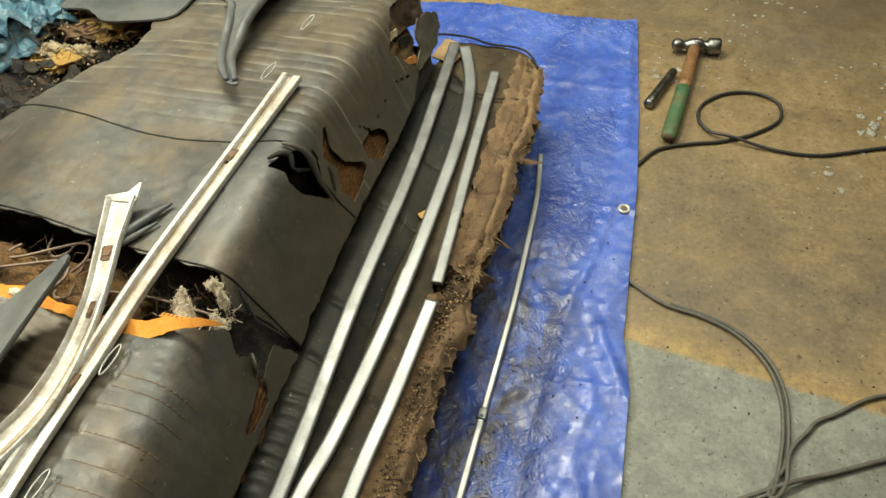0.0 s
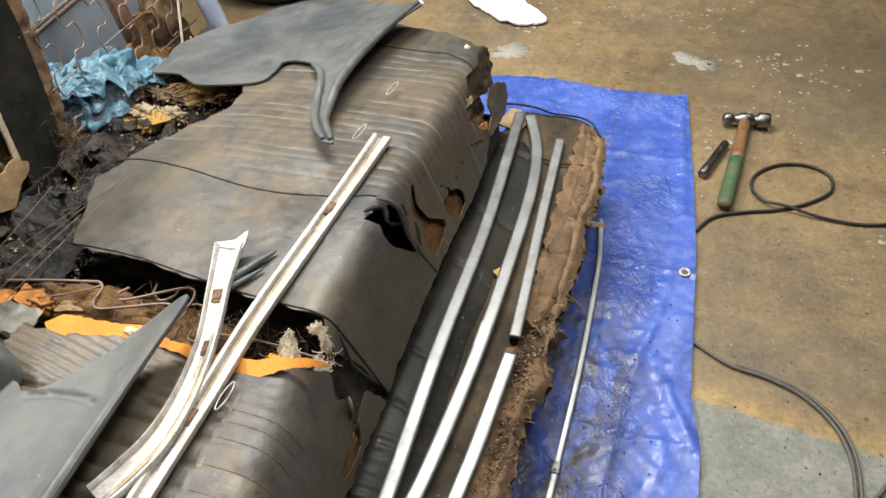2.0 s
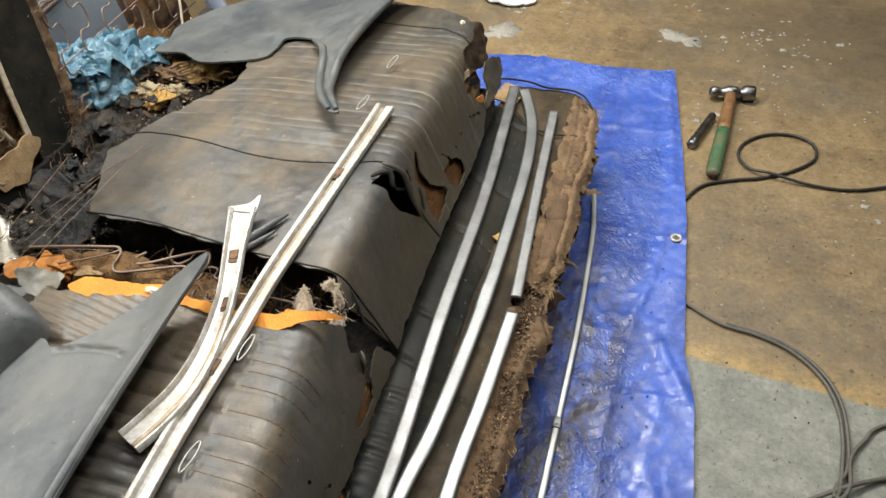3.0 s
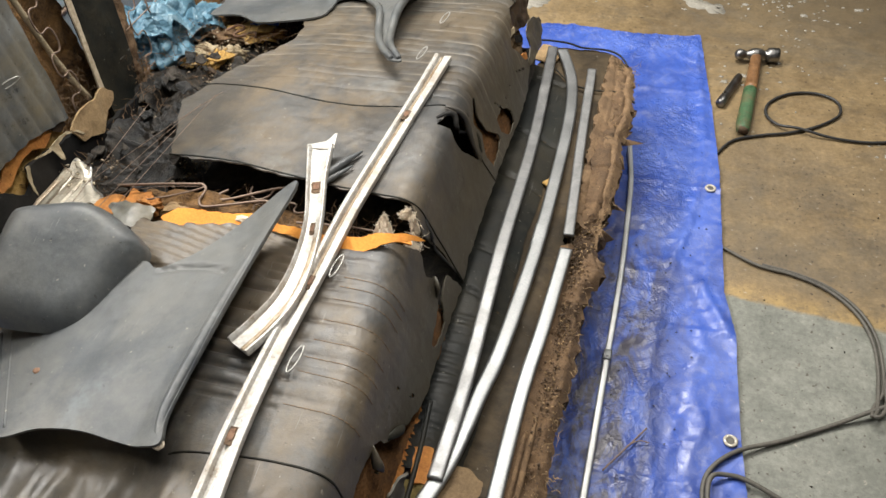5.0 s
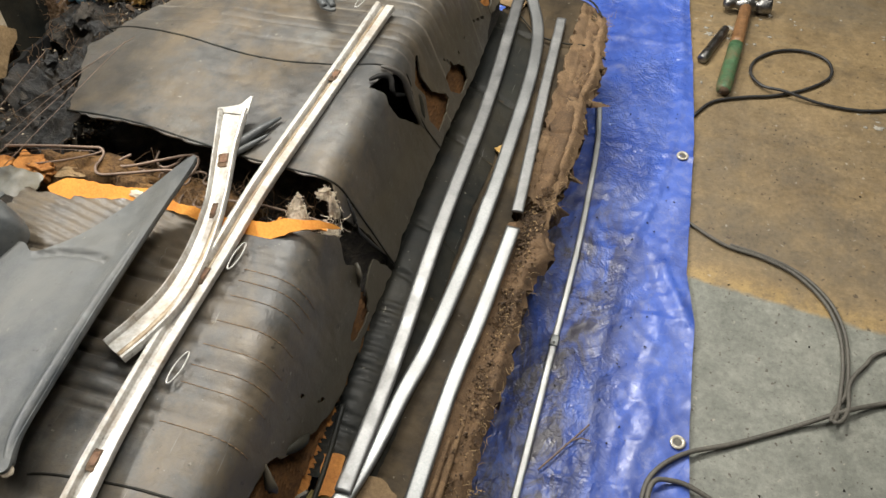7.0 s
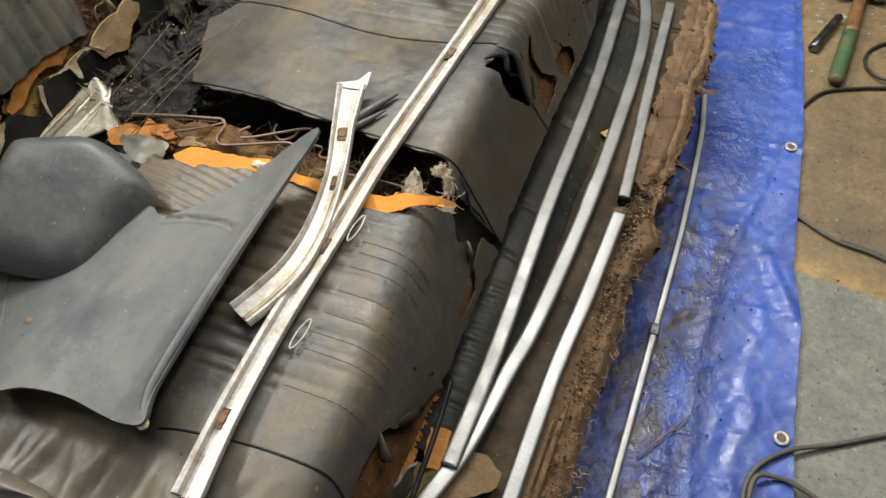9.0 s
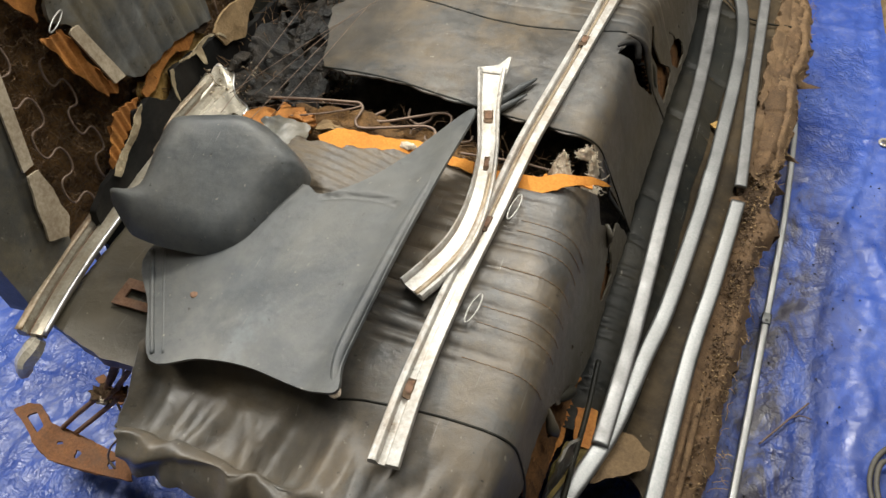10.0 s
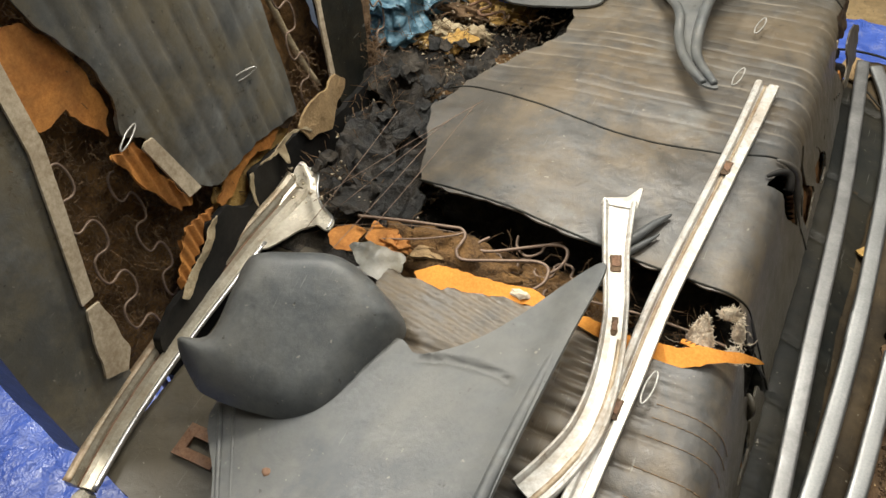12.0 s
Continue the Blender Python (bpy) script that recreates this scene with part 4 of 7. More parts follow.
patch([(-0.372, 1.462), (-0.358, 1.46), (-0.35, 1.49), (-0.362, 1.5)], -0.004, PALE_CLOTH, "pale torn cloth", 0.0, 9.0)
patch([(-0.3, 1.478), (-0.288, 1.47), (-0.266, 1.52), (-0.28, 1.53)], -0.008, LINING, "torn brown lining", 0.0, 11.0, 0.012)
patch([(-0.34, 1.5), (-0.325, 1.495), (-0.305, 1.535), (-0.318, 1.545)], -0.01, BLACK_VINYL, "black torn lining", 0.0, 13.0, 0.012)
flap(-0.322, 0.38, 0.275, 70, 8, [(-0.035, 0.0), (0.012, 0.0), (0.03, 0.03), (0.045, 0.055), (0.0, 0.058), (-0.025, 0.04)], 0.5, VINYL, "curled vinyl shred", 11.0)

def fluff(x, y, z, rx, ry, height, lean, count, seed, back_lean=0.0):
    """A matted cotton tuft: a rough cone with a fuzz of short fibres."""
    rr = random.Random(seed)
    bm = bmesh.new()
    bmesh.ops.create_icosphere(bm, subdivisions=5, radius=1)
    for v in bm.verts:
        c = v.co
        t = 0.5 + 0.5 * c.z
        k = (1.05 - 0.8 * t ** 0.8) * (1.1 + 0.5 * fbm(c.x * 2 + seed, c.y * 2, c.z * 2) + 0.3 * fbm(c.x * 7, c.y * 7 + seed, c.z * 7))
        v.co = Vector((x + c.x * k * rx + lean * t, y + c.y * k * ry + back_lean * t, z + height * t * (1 + 0.2 * fbm(c.x * 3, c.y * 3, seed))))
    spots = [v.co.copy() for v in bm.verts]
    tuft = part("cotton_tuft", bm, COTTON, seat, "dirty white cotton tuft")
    hair = []
    for _ in range(count):
        p = rr.choice(spots)
        d = Vector((rr.uniform(-1, 1), rr.uniform(-1, 1), rr.uniform(-0.4, 1)))
        hair.append(sweep([p, p + d * 0.002, p + d * 0.0035 + Vector((rr.uniform(-1, 1), rr.uniform(-1, 1), rr.uniform(-1, 1))) * 0.003], ring(0.0005, 3), (0.3, 0.2, 1)))
    tagged(part("cotton_fuzz", join(*hair), COTTON, tuft), kind="stuff")


fluff(-0.438, 0.736, 0.435, 0.023, 0.01, 0.045, -0.004, 420, 5, 0.03)
fluff(-0.398, 0.785, 0.425, 0.01, 0.012, 0.04, -0.004, 260, 8)
fluff(-0.418, 0.796, 0.447, 0.02, 0.008, 0.022, 0.006, 240, 11)
fluff(-0.398, 0.755, 0.415, 0.016, 0.012, 0.03, -0.002, 240, 14)
part("torn_flap", cloth(ragged([(-0.46, 0.727), (-0.42, 0.73), (-0.39, 0.737), (-0.391, 0.743), (-0.42, 0.737), (-0.459, 0.734)], 0.0015, 0.01), lambda a, b: (a, b, 0.464 - 0.3 * max(0.0, a + 0.43) + 0.003 * math.sin(a * 90)), 0.003, 0.003), ORANGE, seat, "folded orange cloth hem")
holes = [tube([(-0.455 + 0.0062 * k, 0.729 + 0.00095 * k * (k > 4), 0.4675 - 0.00186 * max(0, k - 4)), (-0.452 + 0.0062 * k, 0.7315 + 0.00095 * k * (k > 4), 0.4675 - 0.00186 * max(0, k - 4))], 0.0008, 5, 1) for k in range(10)]
tagged(part("stitching", join(*holes), FELT_DARK, seat, "dark brown hem stitches"), kind="stuff")
part("cotton_tuft", lump(-0.435, 1.61, 0.41, 0.008, 0.008, 0.012, 70.0, 0.5, 2.0, 3), COTTON, seat)


def shred(points, width, material, label, curl=0.9):
    """A torn vinyl ribbon over the seat: (a, b, lift) points."""
    path = [seat_point(a, b, lift) for a, b, lift in spline(points, 7)]
    n = len(path)
    scale = [math.sin(math.pi * (0.12 + 0.83 * i / (n - 1))) + 0.12 * fbm(i * 0.9, width * 900) for i in range(n)]
    twist = [curl * math.sin(2.4 * i / n + width * 300) for i in range(n)]
    w = width / 2
    return part("torn_strip", sweep(path, [(-w, 0.0), (0.0, 0.0015), (w, 0.0), (w, 0.0022), (0.0, 0.0037), (-w, 0.0022)], scale=scale, twist=twist), material, seat, label)


shred([(-0.43, 1.02, 0.004), (-0.41, 1.04, 0.012), (-0.39, 1.03, 0.004), (-0.37, 1.05, -0.01), (-0.345, 1.08, -0.004)], 0.012, BLACK_VINYL, "twisted torn vinyl strip")
shred([(-0.425, 1.06, 0.004), (-0.39, 1.07, 0.006), (-0.36, 1.072, 0.003), (-0.33, 1.066, 0.002), (-0.28, 1.068, 0.002)], 0.012, VINYL, "twisted torn vinyl strip")
shred([(-0.38, 1.09, 0.002), (-0.35, 1.098, -0.006), (-0.32, 1.1, -0.004), (-0.29, 1.085, 0.002)], 0.016, VINYL_DARK, "twisted torn vinyl strip")
shred([(-0.37, 0.812, 0.0), (-0.345, 0.8, 0.004), (-0.315, 0.8, -0.004), (-0.285, 0.806, -0.002), (-0.24, 0.816, 0.004)], 0.007, RUBBER, "black welt hanging from the torn corner")
shred([(-0.29, 0.755, 0.0), (-0.275, 0.74, 0.006), (-0.25, 0.735, -0.004)], 0.012, VINYL, "twisted torn vinyl strip")
shred([(-0.262, 0.45, 0.0), (-0.245, 0.475, 0.008), (-0.225, 0.5, -0.002)], 0.014, VINYL_DARK, "twisted torn vinyl strip")
shred([(-0.295, 0.42, 0.0), (-0.27, 0.4, 0.01), (-0.245, 0.405, 0.0)], 0.016, VINYL, "curled torn vinyl strip")


# ---- lower seat ----
def ledge_z(x, y):
    return 0.2 + 0.042 * smooth((-0.225 - x) / 0.1) * smooth((1.75 - y) / 0.9) + 0.012 * smooth((1.2 - y) / 0.4) * smooth((-0.17 - x) / 0.05) - 0.012 * smooth((x + 0.2) / 0.06)


lower = base("lower_seat", -0.3, 1.0, 0.0, "soiled old car seat with crumbling brown felt edge", "car seat")


def ledge(a, b):
    z = ledge_z(a, b) + 0.004 * fbm(a * 12, b * 12, 3.0)
    if a < -0.24 and 0.42 < b < 0.78:
        z += 0.005 * (pleat(b, 0.021) - 0.6)
    for y0 in (0.82, 0.93, 1.16, 1.32, 1.54):
        z -= 0.009 * crease(b - y0 + 0.3 * (a + 0.3), 0.0035)
    z += 0.006 * fbm(a * 30, b * 14, 5.0) * smooth((a + 0.3) / 0.06)
    return a, b, z


# Both ledge sheets carry the cushion's shade in their base colours.
part("seat_top", cloth(ragged([(-0.46, 0.46), (-0.3, 0.47), (-0.255, 0.5), (-0.25, 0.6), (-0.262, 1.0), (-0.25, 1.4), (-0.24, 1.5), (-0.3, 1.58), (-0.46, 1.66)], 0.0025, 0.06), ledge, 0.012, 0.004, res_b=0.005), VINYL_DARK, lower, "dusty vinyl darkened for the bench's shade")
part("seat_top", cloth(ragged([(-0.3, 0.49), (-0.25, 0.46), (-0.215, 0.43), (-0.19, 0.38), (-0.175, 0.3), (-0.175, 1.02), (-0.195, 1.04), (-0.18, 1.1), (-0.172, 1.5), (-0.145, 1.62), (-0.148, 1.665), (-0.172, 1.694), (-0.21, 1.705), (-0.26, 1.701), (-0.3, 1.706), (-0.345, 1.7), (-0.36, 1.6), (-0.3, 1.5), (-0.29, 1.4), (-0.3, 1.0), (-0.3, 0.6)], 0.005, 0.04),
                          lambda a, b: (a, b, ledge(a, b)[2] - 0.003), 0.012, 0.004, res_b=0.006), VINYL_TAN, lower, "soiled brown vinyl darkened for the bench's shade")
part("card_strip", cloth(ragged([(-0.375, 1.63), (-0.32, 1.615), (-0.305, 1.66), (-0.33, 1.69), (-0.36, 1.7)], 0.003, 0.02), lambda a, b: (a, b, 0.208), 0.008, 0.004), OCHRE, lower, "torn tan card strip")
part("body", box(-0.98, 0.52, 0.0, -0.2, 1.62, 0.15, 0.02), SOIL, lower)
part("piping", tube([(-0.385, 1.69, 0.22), (-0.35, 1.702, 0.216), (-0.3, 1.705, 0.212), (-0.26, 1.7, 0.206), (-0.2, 1.704, 0.203), (-0.165, 1.69, 0.2), (-0.14, 1.655, 0.194)], 0.0024, 6, 8), VINYL_DARK, lower)
part("piping", tube([(-0.31, 1.585, 0.215), (-0.26, 1.54, 0.208), (-0.2, 1.53, 0.205), (-0.15, 1.545, 0.195), (-0.108, 1.53, 0.18)], 0.002, 6, 8), VINYL_DARK, lower)


def felt_slab(y0, y1, x_in, edge, thick, trough, seed, material, label):
    """Crumbling felt slab: flat skin, dug-out trough, torn outer edge; laid on the seat's rim and hanging towards the tarp."""
    outline = [(x_in, y0 + 0.01)]
    n = int((y1 - y0) / 0.03)
    for i in range(n + 1):
        y = y0 + (y1 - y0) * i / n
        outline.append((edge(y), y + 0.008 * fbm(i * 1.3, seed)))
    outline += [(x_in + 0.03, y1 - 0.006), (x_in, y1 - 0.015)]

    def place(a, b):
        z = 0.202 - 0.022 * smooth((a - edge(b) + 0.02) / 0.025) + 0.006 * smooth((-0.165 - a) / 0.02)
        t = crease(a - trough(b), 0.014) * (1.7 if seed < 5 else 1.0)
        deep = max(0.0, 0.35 + 1.6 * fbm(b * 9, seed, 2.0))
        z -= t * 0.022 * min(1.0, deep) * (0.7 + 0.9 * fbm(a * 90, b * 60, seed))
        z += 0.006 * crease(a - trough(b) - 0.017, 0.008) * (0.5 + 1.6 * fbm(b * 22, seed + 4)) - 0.004 * crease(a - trough(b) + 0.019, 0.003) * (1 if seed < 5 else 0)
        crumbled = smooth((fbm(a * 7 + 3, b * 5, seed + 9) + 0.05) / 0.16)
        z += 0.006 * fbm(a * 28, b * 16, seed) - 0.004 * crumbled + (0.0012 + 0.0055 * crumbled) * fbm(a * 80, b * 55, seed + 1) + (0.0006 + 0.004 * crumbled) * fbm(a * 200, b * 150, seed + 2)
        for k in range(5):
            z -= 0.005 * crease(b - y0 - (y1 - y0) * (0.13 + 0.2 * k) - 0.35 * math.sin(k * 2.3) * (a + 0.15) - 0.01 * fbm(a * 60, k), 0.0028)
        return a, b, z
    return part("felt_edge", cloth(ragged(outline, 0.0075, 0.018, seed, 0.0025), place, 0.0034, thick), material, lower, label)


def far_edge(y):
    return -0.112 - 3.4 * max(0.0, y - 1.58) ** 2 - 0.018 * crease(y - 1.1, 0.03) + 0.004 * math.sin(y * 31)


def near_edge(y):
    return -0.122 - 0.012 * smooth((0.7 - y) / 0.3) + 0.02 * crease(y - 0.97, 0.03) + 0.004 * math.sin(y * 27)


felt_slab(1.075, 1.69, -0.186, far_edge, 0.034, lambda y: -0.142 - 2.0 * max(0.0, y - 1.6) ** 2 + 0.004 * math.sin(y * 14), 2.0, FELT_PALE, "crumbling layered tan felt edge")
felt_slab(0.2, 1.035, -0.19, near_edge, 0.03, lambda y: -0.154 + 0.004 * math.sin(y * 11), 7.0, FELT, "crumbling layered brown felt edge")
felt_slab(1.09, 1.62, -0.17, lambda y: far_edge(y) - 0.01, 0.05, lambda y: -0.1, 11.0, FELT, "brown felt layer under the edge")
part("felt_edge", box(-0.21, 0.24, 0.04, -0.145, 1.66, 0.165, 0.015), FELT_DARK, lower, "dark felt core")
for x0, x1 in ((-0.178, -0.181), (-0.166, -0.17)):
    part("edge_welt", tube([(x1, 0.2, 0.199), (x1, 0.3, 0.2), (x0, 0.42, 0.2), (x0 + 0.001, 0.55, 0.2), (x0 + 0.003, 0.68, 0.198)], 0.0052, 8, 8, [1, 1.1, 0.9, 1, 0.4]), FELT_PALE, lower, "worn tan welt")


def grain(r, rr):
    """One crooked crumb."""
    s = [rr.uniform(0.4, 1.3) * r for _ in range(6)]
    v = [(s[0], 0, 0), (-s[1], 0.2 * r, 0), (0, s[2], 0), (0.1 * r, -s[3], 0), (0, 0, s[4] * 0.7), (0, 0, -s[5] * 0.7)]
    return v, [(0, 2, 4), (2, 1, 4), (1, 3, 4), (3, 0, 4), (2, 0, 5), (1, 2, 5), (3, 1, 5), (0, 3, 5)]


rng = random.Random(9)
crumbs, pale = [], []
for k in range(2600):
    y = rng.choice((rng.gauss(0.85, 0.07), rng.gauss(0.68, 0.06), rng.uniform(0.3, 1.03), rng.uniform(1.08, 1.5), rng.gauss(1.1, 0.05), rng.gauss(1.0, 0.025)))
    x = -0.152 + rng.gauss(0, 0.011)
    r = rng.uniform(0.0007, 0.0032) * (1.6 if rng.random() < 0.1 else 1)
    z = 0.2 + rng.uniform(-0.006, 0.006) - (0.008 if y > 1.07 else 0.0)
    (pale if rng.random() < 0.16 else crumbs).append(moved(grain(r, rng), pose(x, y, z, rng.uniform(0, 90), rng.uniform(0, 90), rng.uniform(0, 180))))
tagged(part("felt_litter", join(*crumbs), FELT_DARK, lower, "dark crumbled felt bits"), kind="stuff")
tagged(part("felt_litter", join(*pale), OCHRE, lower, "pale crumbled felt bits"), kind="stuff")
part("felt_tuft", lump(-0.13, 0.985, 0.182, 0.026, 0.03, 0.016, 3.0, 0.8, 3.0, 4), FELT, lower)
part("felt_tuft", lump(-0.155, 1.045, 0.17, 0.025, 0.035, 0.014, 18.0, 0.9, 4.0, 4), FELT_DARK, lower)
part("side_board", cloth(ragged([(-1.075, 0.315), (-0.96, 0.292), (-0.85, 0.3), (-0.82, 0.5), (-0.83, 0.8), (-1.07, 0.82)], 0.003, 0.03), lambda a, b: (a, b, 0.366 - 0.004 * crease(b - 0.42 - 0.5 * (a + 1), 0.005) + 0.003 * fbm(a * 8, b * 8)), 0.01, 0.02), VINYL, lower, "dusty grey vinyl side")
part("side_post", box(-1.0, 0.52, 0.14, -0.86, 0.8, 0.35, 0.02), SOIL, lower)
plate = part("rust_plate", cloth([(-1.0, 0.372), (-0.935, 0.372), (-0.935, 0.418), (-1.0, 0.418)], lambda a, b: (a, b, 0.374 + 0.1 * (a + 1)), 0.006, 0.003, [[(-0.985, 0.386), (-0.935, 0.386), (-0.935, 0.402), (-0.985, 0.402)]]), RUST, lower, "rusty slotted plate")
BRACKET = [(-1.243, 0.244), (-1.228, 0.262), (-1.205, 0.27), (-1.158, 0.246), (-1.135, 0.247), (-1.104, 0.247), (-1.05, 0.243), (-0.99, 0.238), (-0.97, 0.21), (-1.01, 0.203), (-1.082, 0.194), (-1.123, 0.191), (-1.166, 0.206), (-1.2, 0.225)]
BRACKET_HOLES = [[(-1.214, 0.243), (-1.201, 0.255), (-1.166, 0.236), (-1.171, 0.222)], ragged(blob(-1.084, 0.217, 0.011, 4.0, 10), 0.001, 0.01), ragged(blob(-1.021, 0.222, 0.012, 7.0, 10), 0.001, 0.01), [(-1.132, 0.222), (-1.124, 0.227), (-1.119, 0.223), (-1.128, 0.218)]]
part("hinge_bracket", cloth(ragged(BRACKET, 0.0015, 0.015), lambda a, b: (a, b, 0.1 + 0.008 * crease(a + 1.16, 0.02) + 0.004 * smooth((0.205 - b) / 0.01) + 0.002 * fbm(a * 20, b * 20)), 0.004, 0.004, BRACKET_HOLES), RUST_ORANGE, lower, "bent orange rusty steel hinge bracket")
for rod in ([(-1.136, 0.246, 0.104), (-1.095, 0.263, 0.15), (-1.045, 0.288, 0.2)], [(-1.108, 0.247, 0.104), (-1.065, 0.263, 0.15), (-1.018, 0.283, 0.2), (-1.0, 0.29, 0.22)]):
    part("bracket_rod", tube(rod, 0.0042, 8, 6), RUST, lower, "rusty steel rod")
part("bracket_rod", tube([(-1.035, 0.3, 0.21), (-1.0, 0.312, 0.27), (-0.962, 0.318, 0.34)], 0.006, 8, 6, [0.8, 1.2, 0.7]), RUST, lower, "rusty prong")
part("bracket_rod", tube([(-1.015, 0.292, 0.215), (-0.985, 0.302, 0.26), (-0.94, 0.315, 0.32), (-0.9, 0.325, 0.345)], 0.0045, 8, 6), RUST, lower, "rusty steel rod")
part("hair_tuft", lump(-1.034, 0.293, 0.205, 0.021, 0.014, 0.014, 21.0, 1.3, 3.6, 4), FELT, lower, "tuft of matted fibre")
part("hair_tuft", lump(-0.992, 0.298, 0.225, 0.018, 0.01, 0.012, 27.0, 1.3, 3.6, 4), RUST_ORANGE, lower, "rusted wire knot")
part("cotton_tuft", lump(-1.03, 0.282, 0.208, 0.01, 0.006, 0.006, 41.0, 1.2, 3.6, 3), COTTON, lower, "pale cotton bit")
WIRE_LOOPS = ([(-1.0, 0.298, 0.23), (-0.97, 0.307, 0.29), (-0.955, 0.318, 0.335), (-0.962, 0.325, 0.35), (-0.975, 0.322, 0.345)], [(-0.99, 0.29, 0.22), (-0.955, 0.292, 0.26), (-0.93, 0.3, 0.31), (-0.915, 0.31, 0.335)],
              [(-1.0, 0.285, 0.215), (-0.985, 0.27, 0.2), (-0.985, 0.25, 0.18), (-1.0, 0.232, 0.16), (-1.005, 0.22, 0.14), (-0.99, 0.212, 0.13)], [(-0.94, 0.28, 0.29), (-0.93, 0.288, 0.315), (-0.905, 0.295, 0.335)])
for pts in WIRE_LOOPS:
    part("wire_loop", tube(pts, 0.0019, 6, 6), WIRE, lower, "bent rusty wire")
part("wire_coil", tube([(-1.025 + 0.0045 * math.cos(k * 0.8) + 0.0009 * k, 0.29 + 0.009 * math.sin(k * 0.8), 0.212 + 0.001 * k + 0.006 * math.cos(k * 0.8)) for k in range(36)], 0.0014, 5, 2), RUST, lower, "rusted wire coil")
part("rust_plate", cloth(ragged([(-1.13, 0.338), (-1.06, 0.31), (-1.05, 0.318), (-1.12, 0.35)], 0.002, 0.02), lambda a, b: (a, b, 0.12), 0.005, 0.003), RUST_ORANGE, lower, "small rusty flange")


# ---- bright trim strips ----
def trim(points, width, height, material, label, name="chrome_trim"):
    w, h = width / 2, height
    prof = [(-w, 0.0), (-w, h * 0.3)] + [(w * k / 8, h * (1.0 - 0.06 * abs(k / 8) - 0.36 * abs(k / 8) ** 7)) for k in range(-8, 9)] + [(w, h * 0.3), (w, 0.0), (w * 0.8, -0.001), (-w * 0.8, -0.001)]
    if points[0][2] < 0.1:
        points = [(x, y, z + 0.006) for x, y, z in points]
    else:
        points = [(x, y, max(z, ledge_z(x, y) + 0.006)) for x, y, z in points]
    path = spline(points, 24)
    for i in range(len(path)):
        path[i][2] += 0.0003 * fbm(path[i][1] * 14, points[0][0] * 50)
    return tagged(part(name, sweep(path, prof), material), label, "trim strip", "bright trim strips")


trim([(-0.331, 1.67, 0.214), (-0.318, 1.5, 0.22), (-0.303, 1.26, 0.228), (-0.296, 0.95, 0.24), (-0.285, 0.66, 0.249), (-0.284, 0.455, 0.257)], 0.0245, 0.007, STEEL_DULL, "long straight bright metal trim strip lying on the lower seat")
trim2 = trim([(-0.306, 1.665, 0.212), (-0.266, 1.56, 0.208), (-0.245, 1.42, 0.209), (-0.2375, 1.2, 0.2125), (-0.2365, 0.98, 0.217), (-0.2465, 0.74, 0.225), (-0.259, 0.63, 0.232), (-0.276, 0.481, 0.247), (-0.319, 0.326, 0.264)], 0.026, 0.008, STEEL, "long bright metal trim strip with curved ends lying on the lower seat")
zj = max(v.co.z for v in trim2.data.vertices if abs(v.co.y - 1.046) < 0.02) - 0.0076
part("joint_sleeve", sweep([(-0.2367, 0.99, zj), (-0.2366, 1.02, zj), (-0.2366, 1.05, zj)], [(-0.0134, 0.0), (-0.0134, 0.003)] + [(0.0134 * k / 8, 0.0082 * (1.0 - 0.06 * abs(k / 8) - 0.36 * abs(k / 8) ** 7)) for k in range(-8, 9)] + [(0.0134, 0.003), (0.0134, 0.0)]), STEEL, trim2, flat=True)
trim([(-0.2225, 1.605, 0.203), (-0.207, 1.36, 0.207), (-0.1925, 1.175, 0.211), (-0.182, 1.035, 0.214)], 0.0215, 0.007, STEEL_DULL, "short tarnished metal trim strip lying on the felt edge")
trim([(-0.18, 0.998, 0.214), (-0.187, 0.81, 0.212), (-0.196, 0.65, 0.21), (-0.196, 0.37, 0.209)], 0.025, 0.007, STEEL, "polished metal trim strip lying on the felt edge")
rod = trim([(-0.108, 1.56, 0.022), (-0.098, 1.5, 0.016), (-0.086, 1.4, 0.014), (-0.074, 1.15, 0.014), (-0.072, 0.915, 0.014)], 0.012, 0.006, STEEL_PALE, "thin dull metal strip lying on the tarp", "thin_trim")
trim([(-0.072, 0.9, 0.014), (-0.0705, 0.7, 0.014), (-0.0695, 0.3, 0.014)], 0.013, 0.006, STEEL_PALE, "thin bright metal strip lying on the tarp", "thin_trim")
clamp = part("end_clip", box(-0.0805, 0.897, 0.018, -0.0635, 0.921, 0.029, 0.002), STEEL, rod, "bright end clip")
part("end_clip_hole", moved(lathe([(0.0, 0.0005), (0.003, 0.0005)], 10), pose(-0.072, 0.903, 0.0289)), RUBBER, clamp)


def channel(path, widths, lip, shape):
    """Open channel with rolled lips along a path; widths by place along it."""
    path = np.array(path)
    w = np.interp(np.linspace(0, 1, len(path)), np.linspace(0, 1, len(widths)), widths)
    prof = [(a, b * lip) for a, b in shape] + [(0.5, -0.002), (0.3, -0.003), (-0.3, -0.003), (-0.5, -0.002)]
    verts, faces = [], []
    tan = np.gradient(path, axis=0)
    m = len(prof)
    for i, p in enumerate(path):
        t = Vector(tan[i]).normalized()
        side = t.cross(Vector((0, 0, 1))).normalized()
        up = side.cross(t)
        for a, b in prof:
            verts.append(Vector(p) + side * a * w[i] + up * b)
    for i in range(len(path) - 1):
        for j in range(m):
            a, b = i * m + j, i * m + (j + 1) % m
            faces.append((a, b, b + m, a + m))
    faces += [tuple(range(m - 1, -1, -1)), tuple(range((len(path) - 1) * m, len(path) * m))]
    return verts, faces


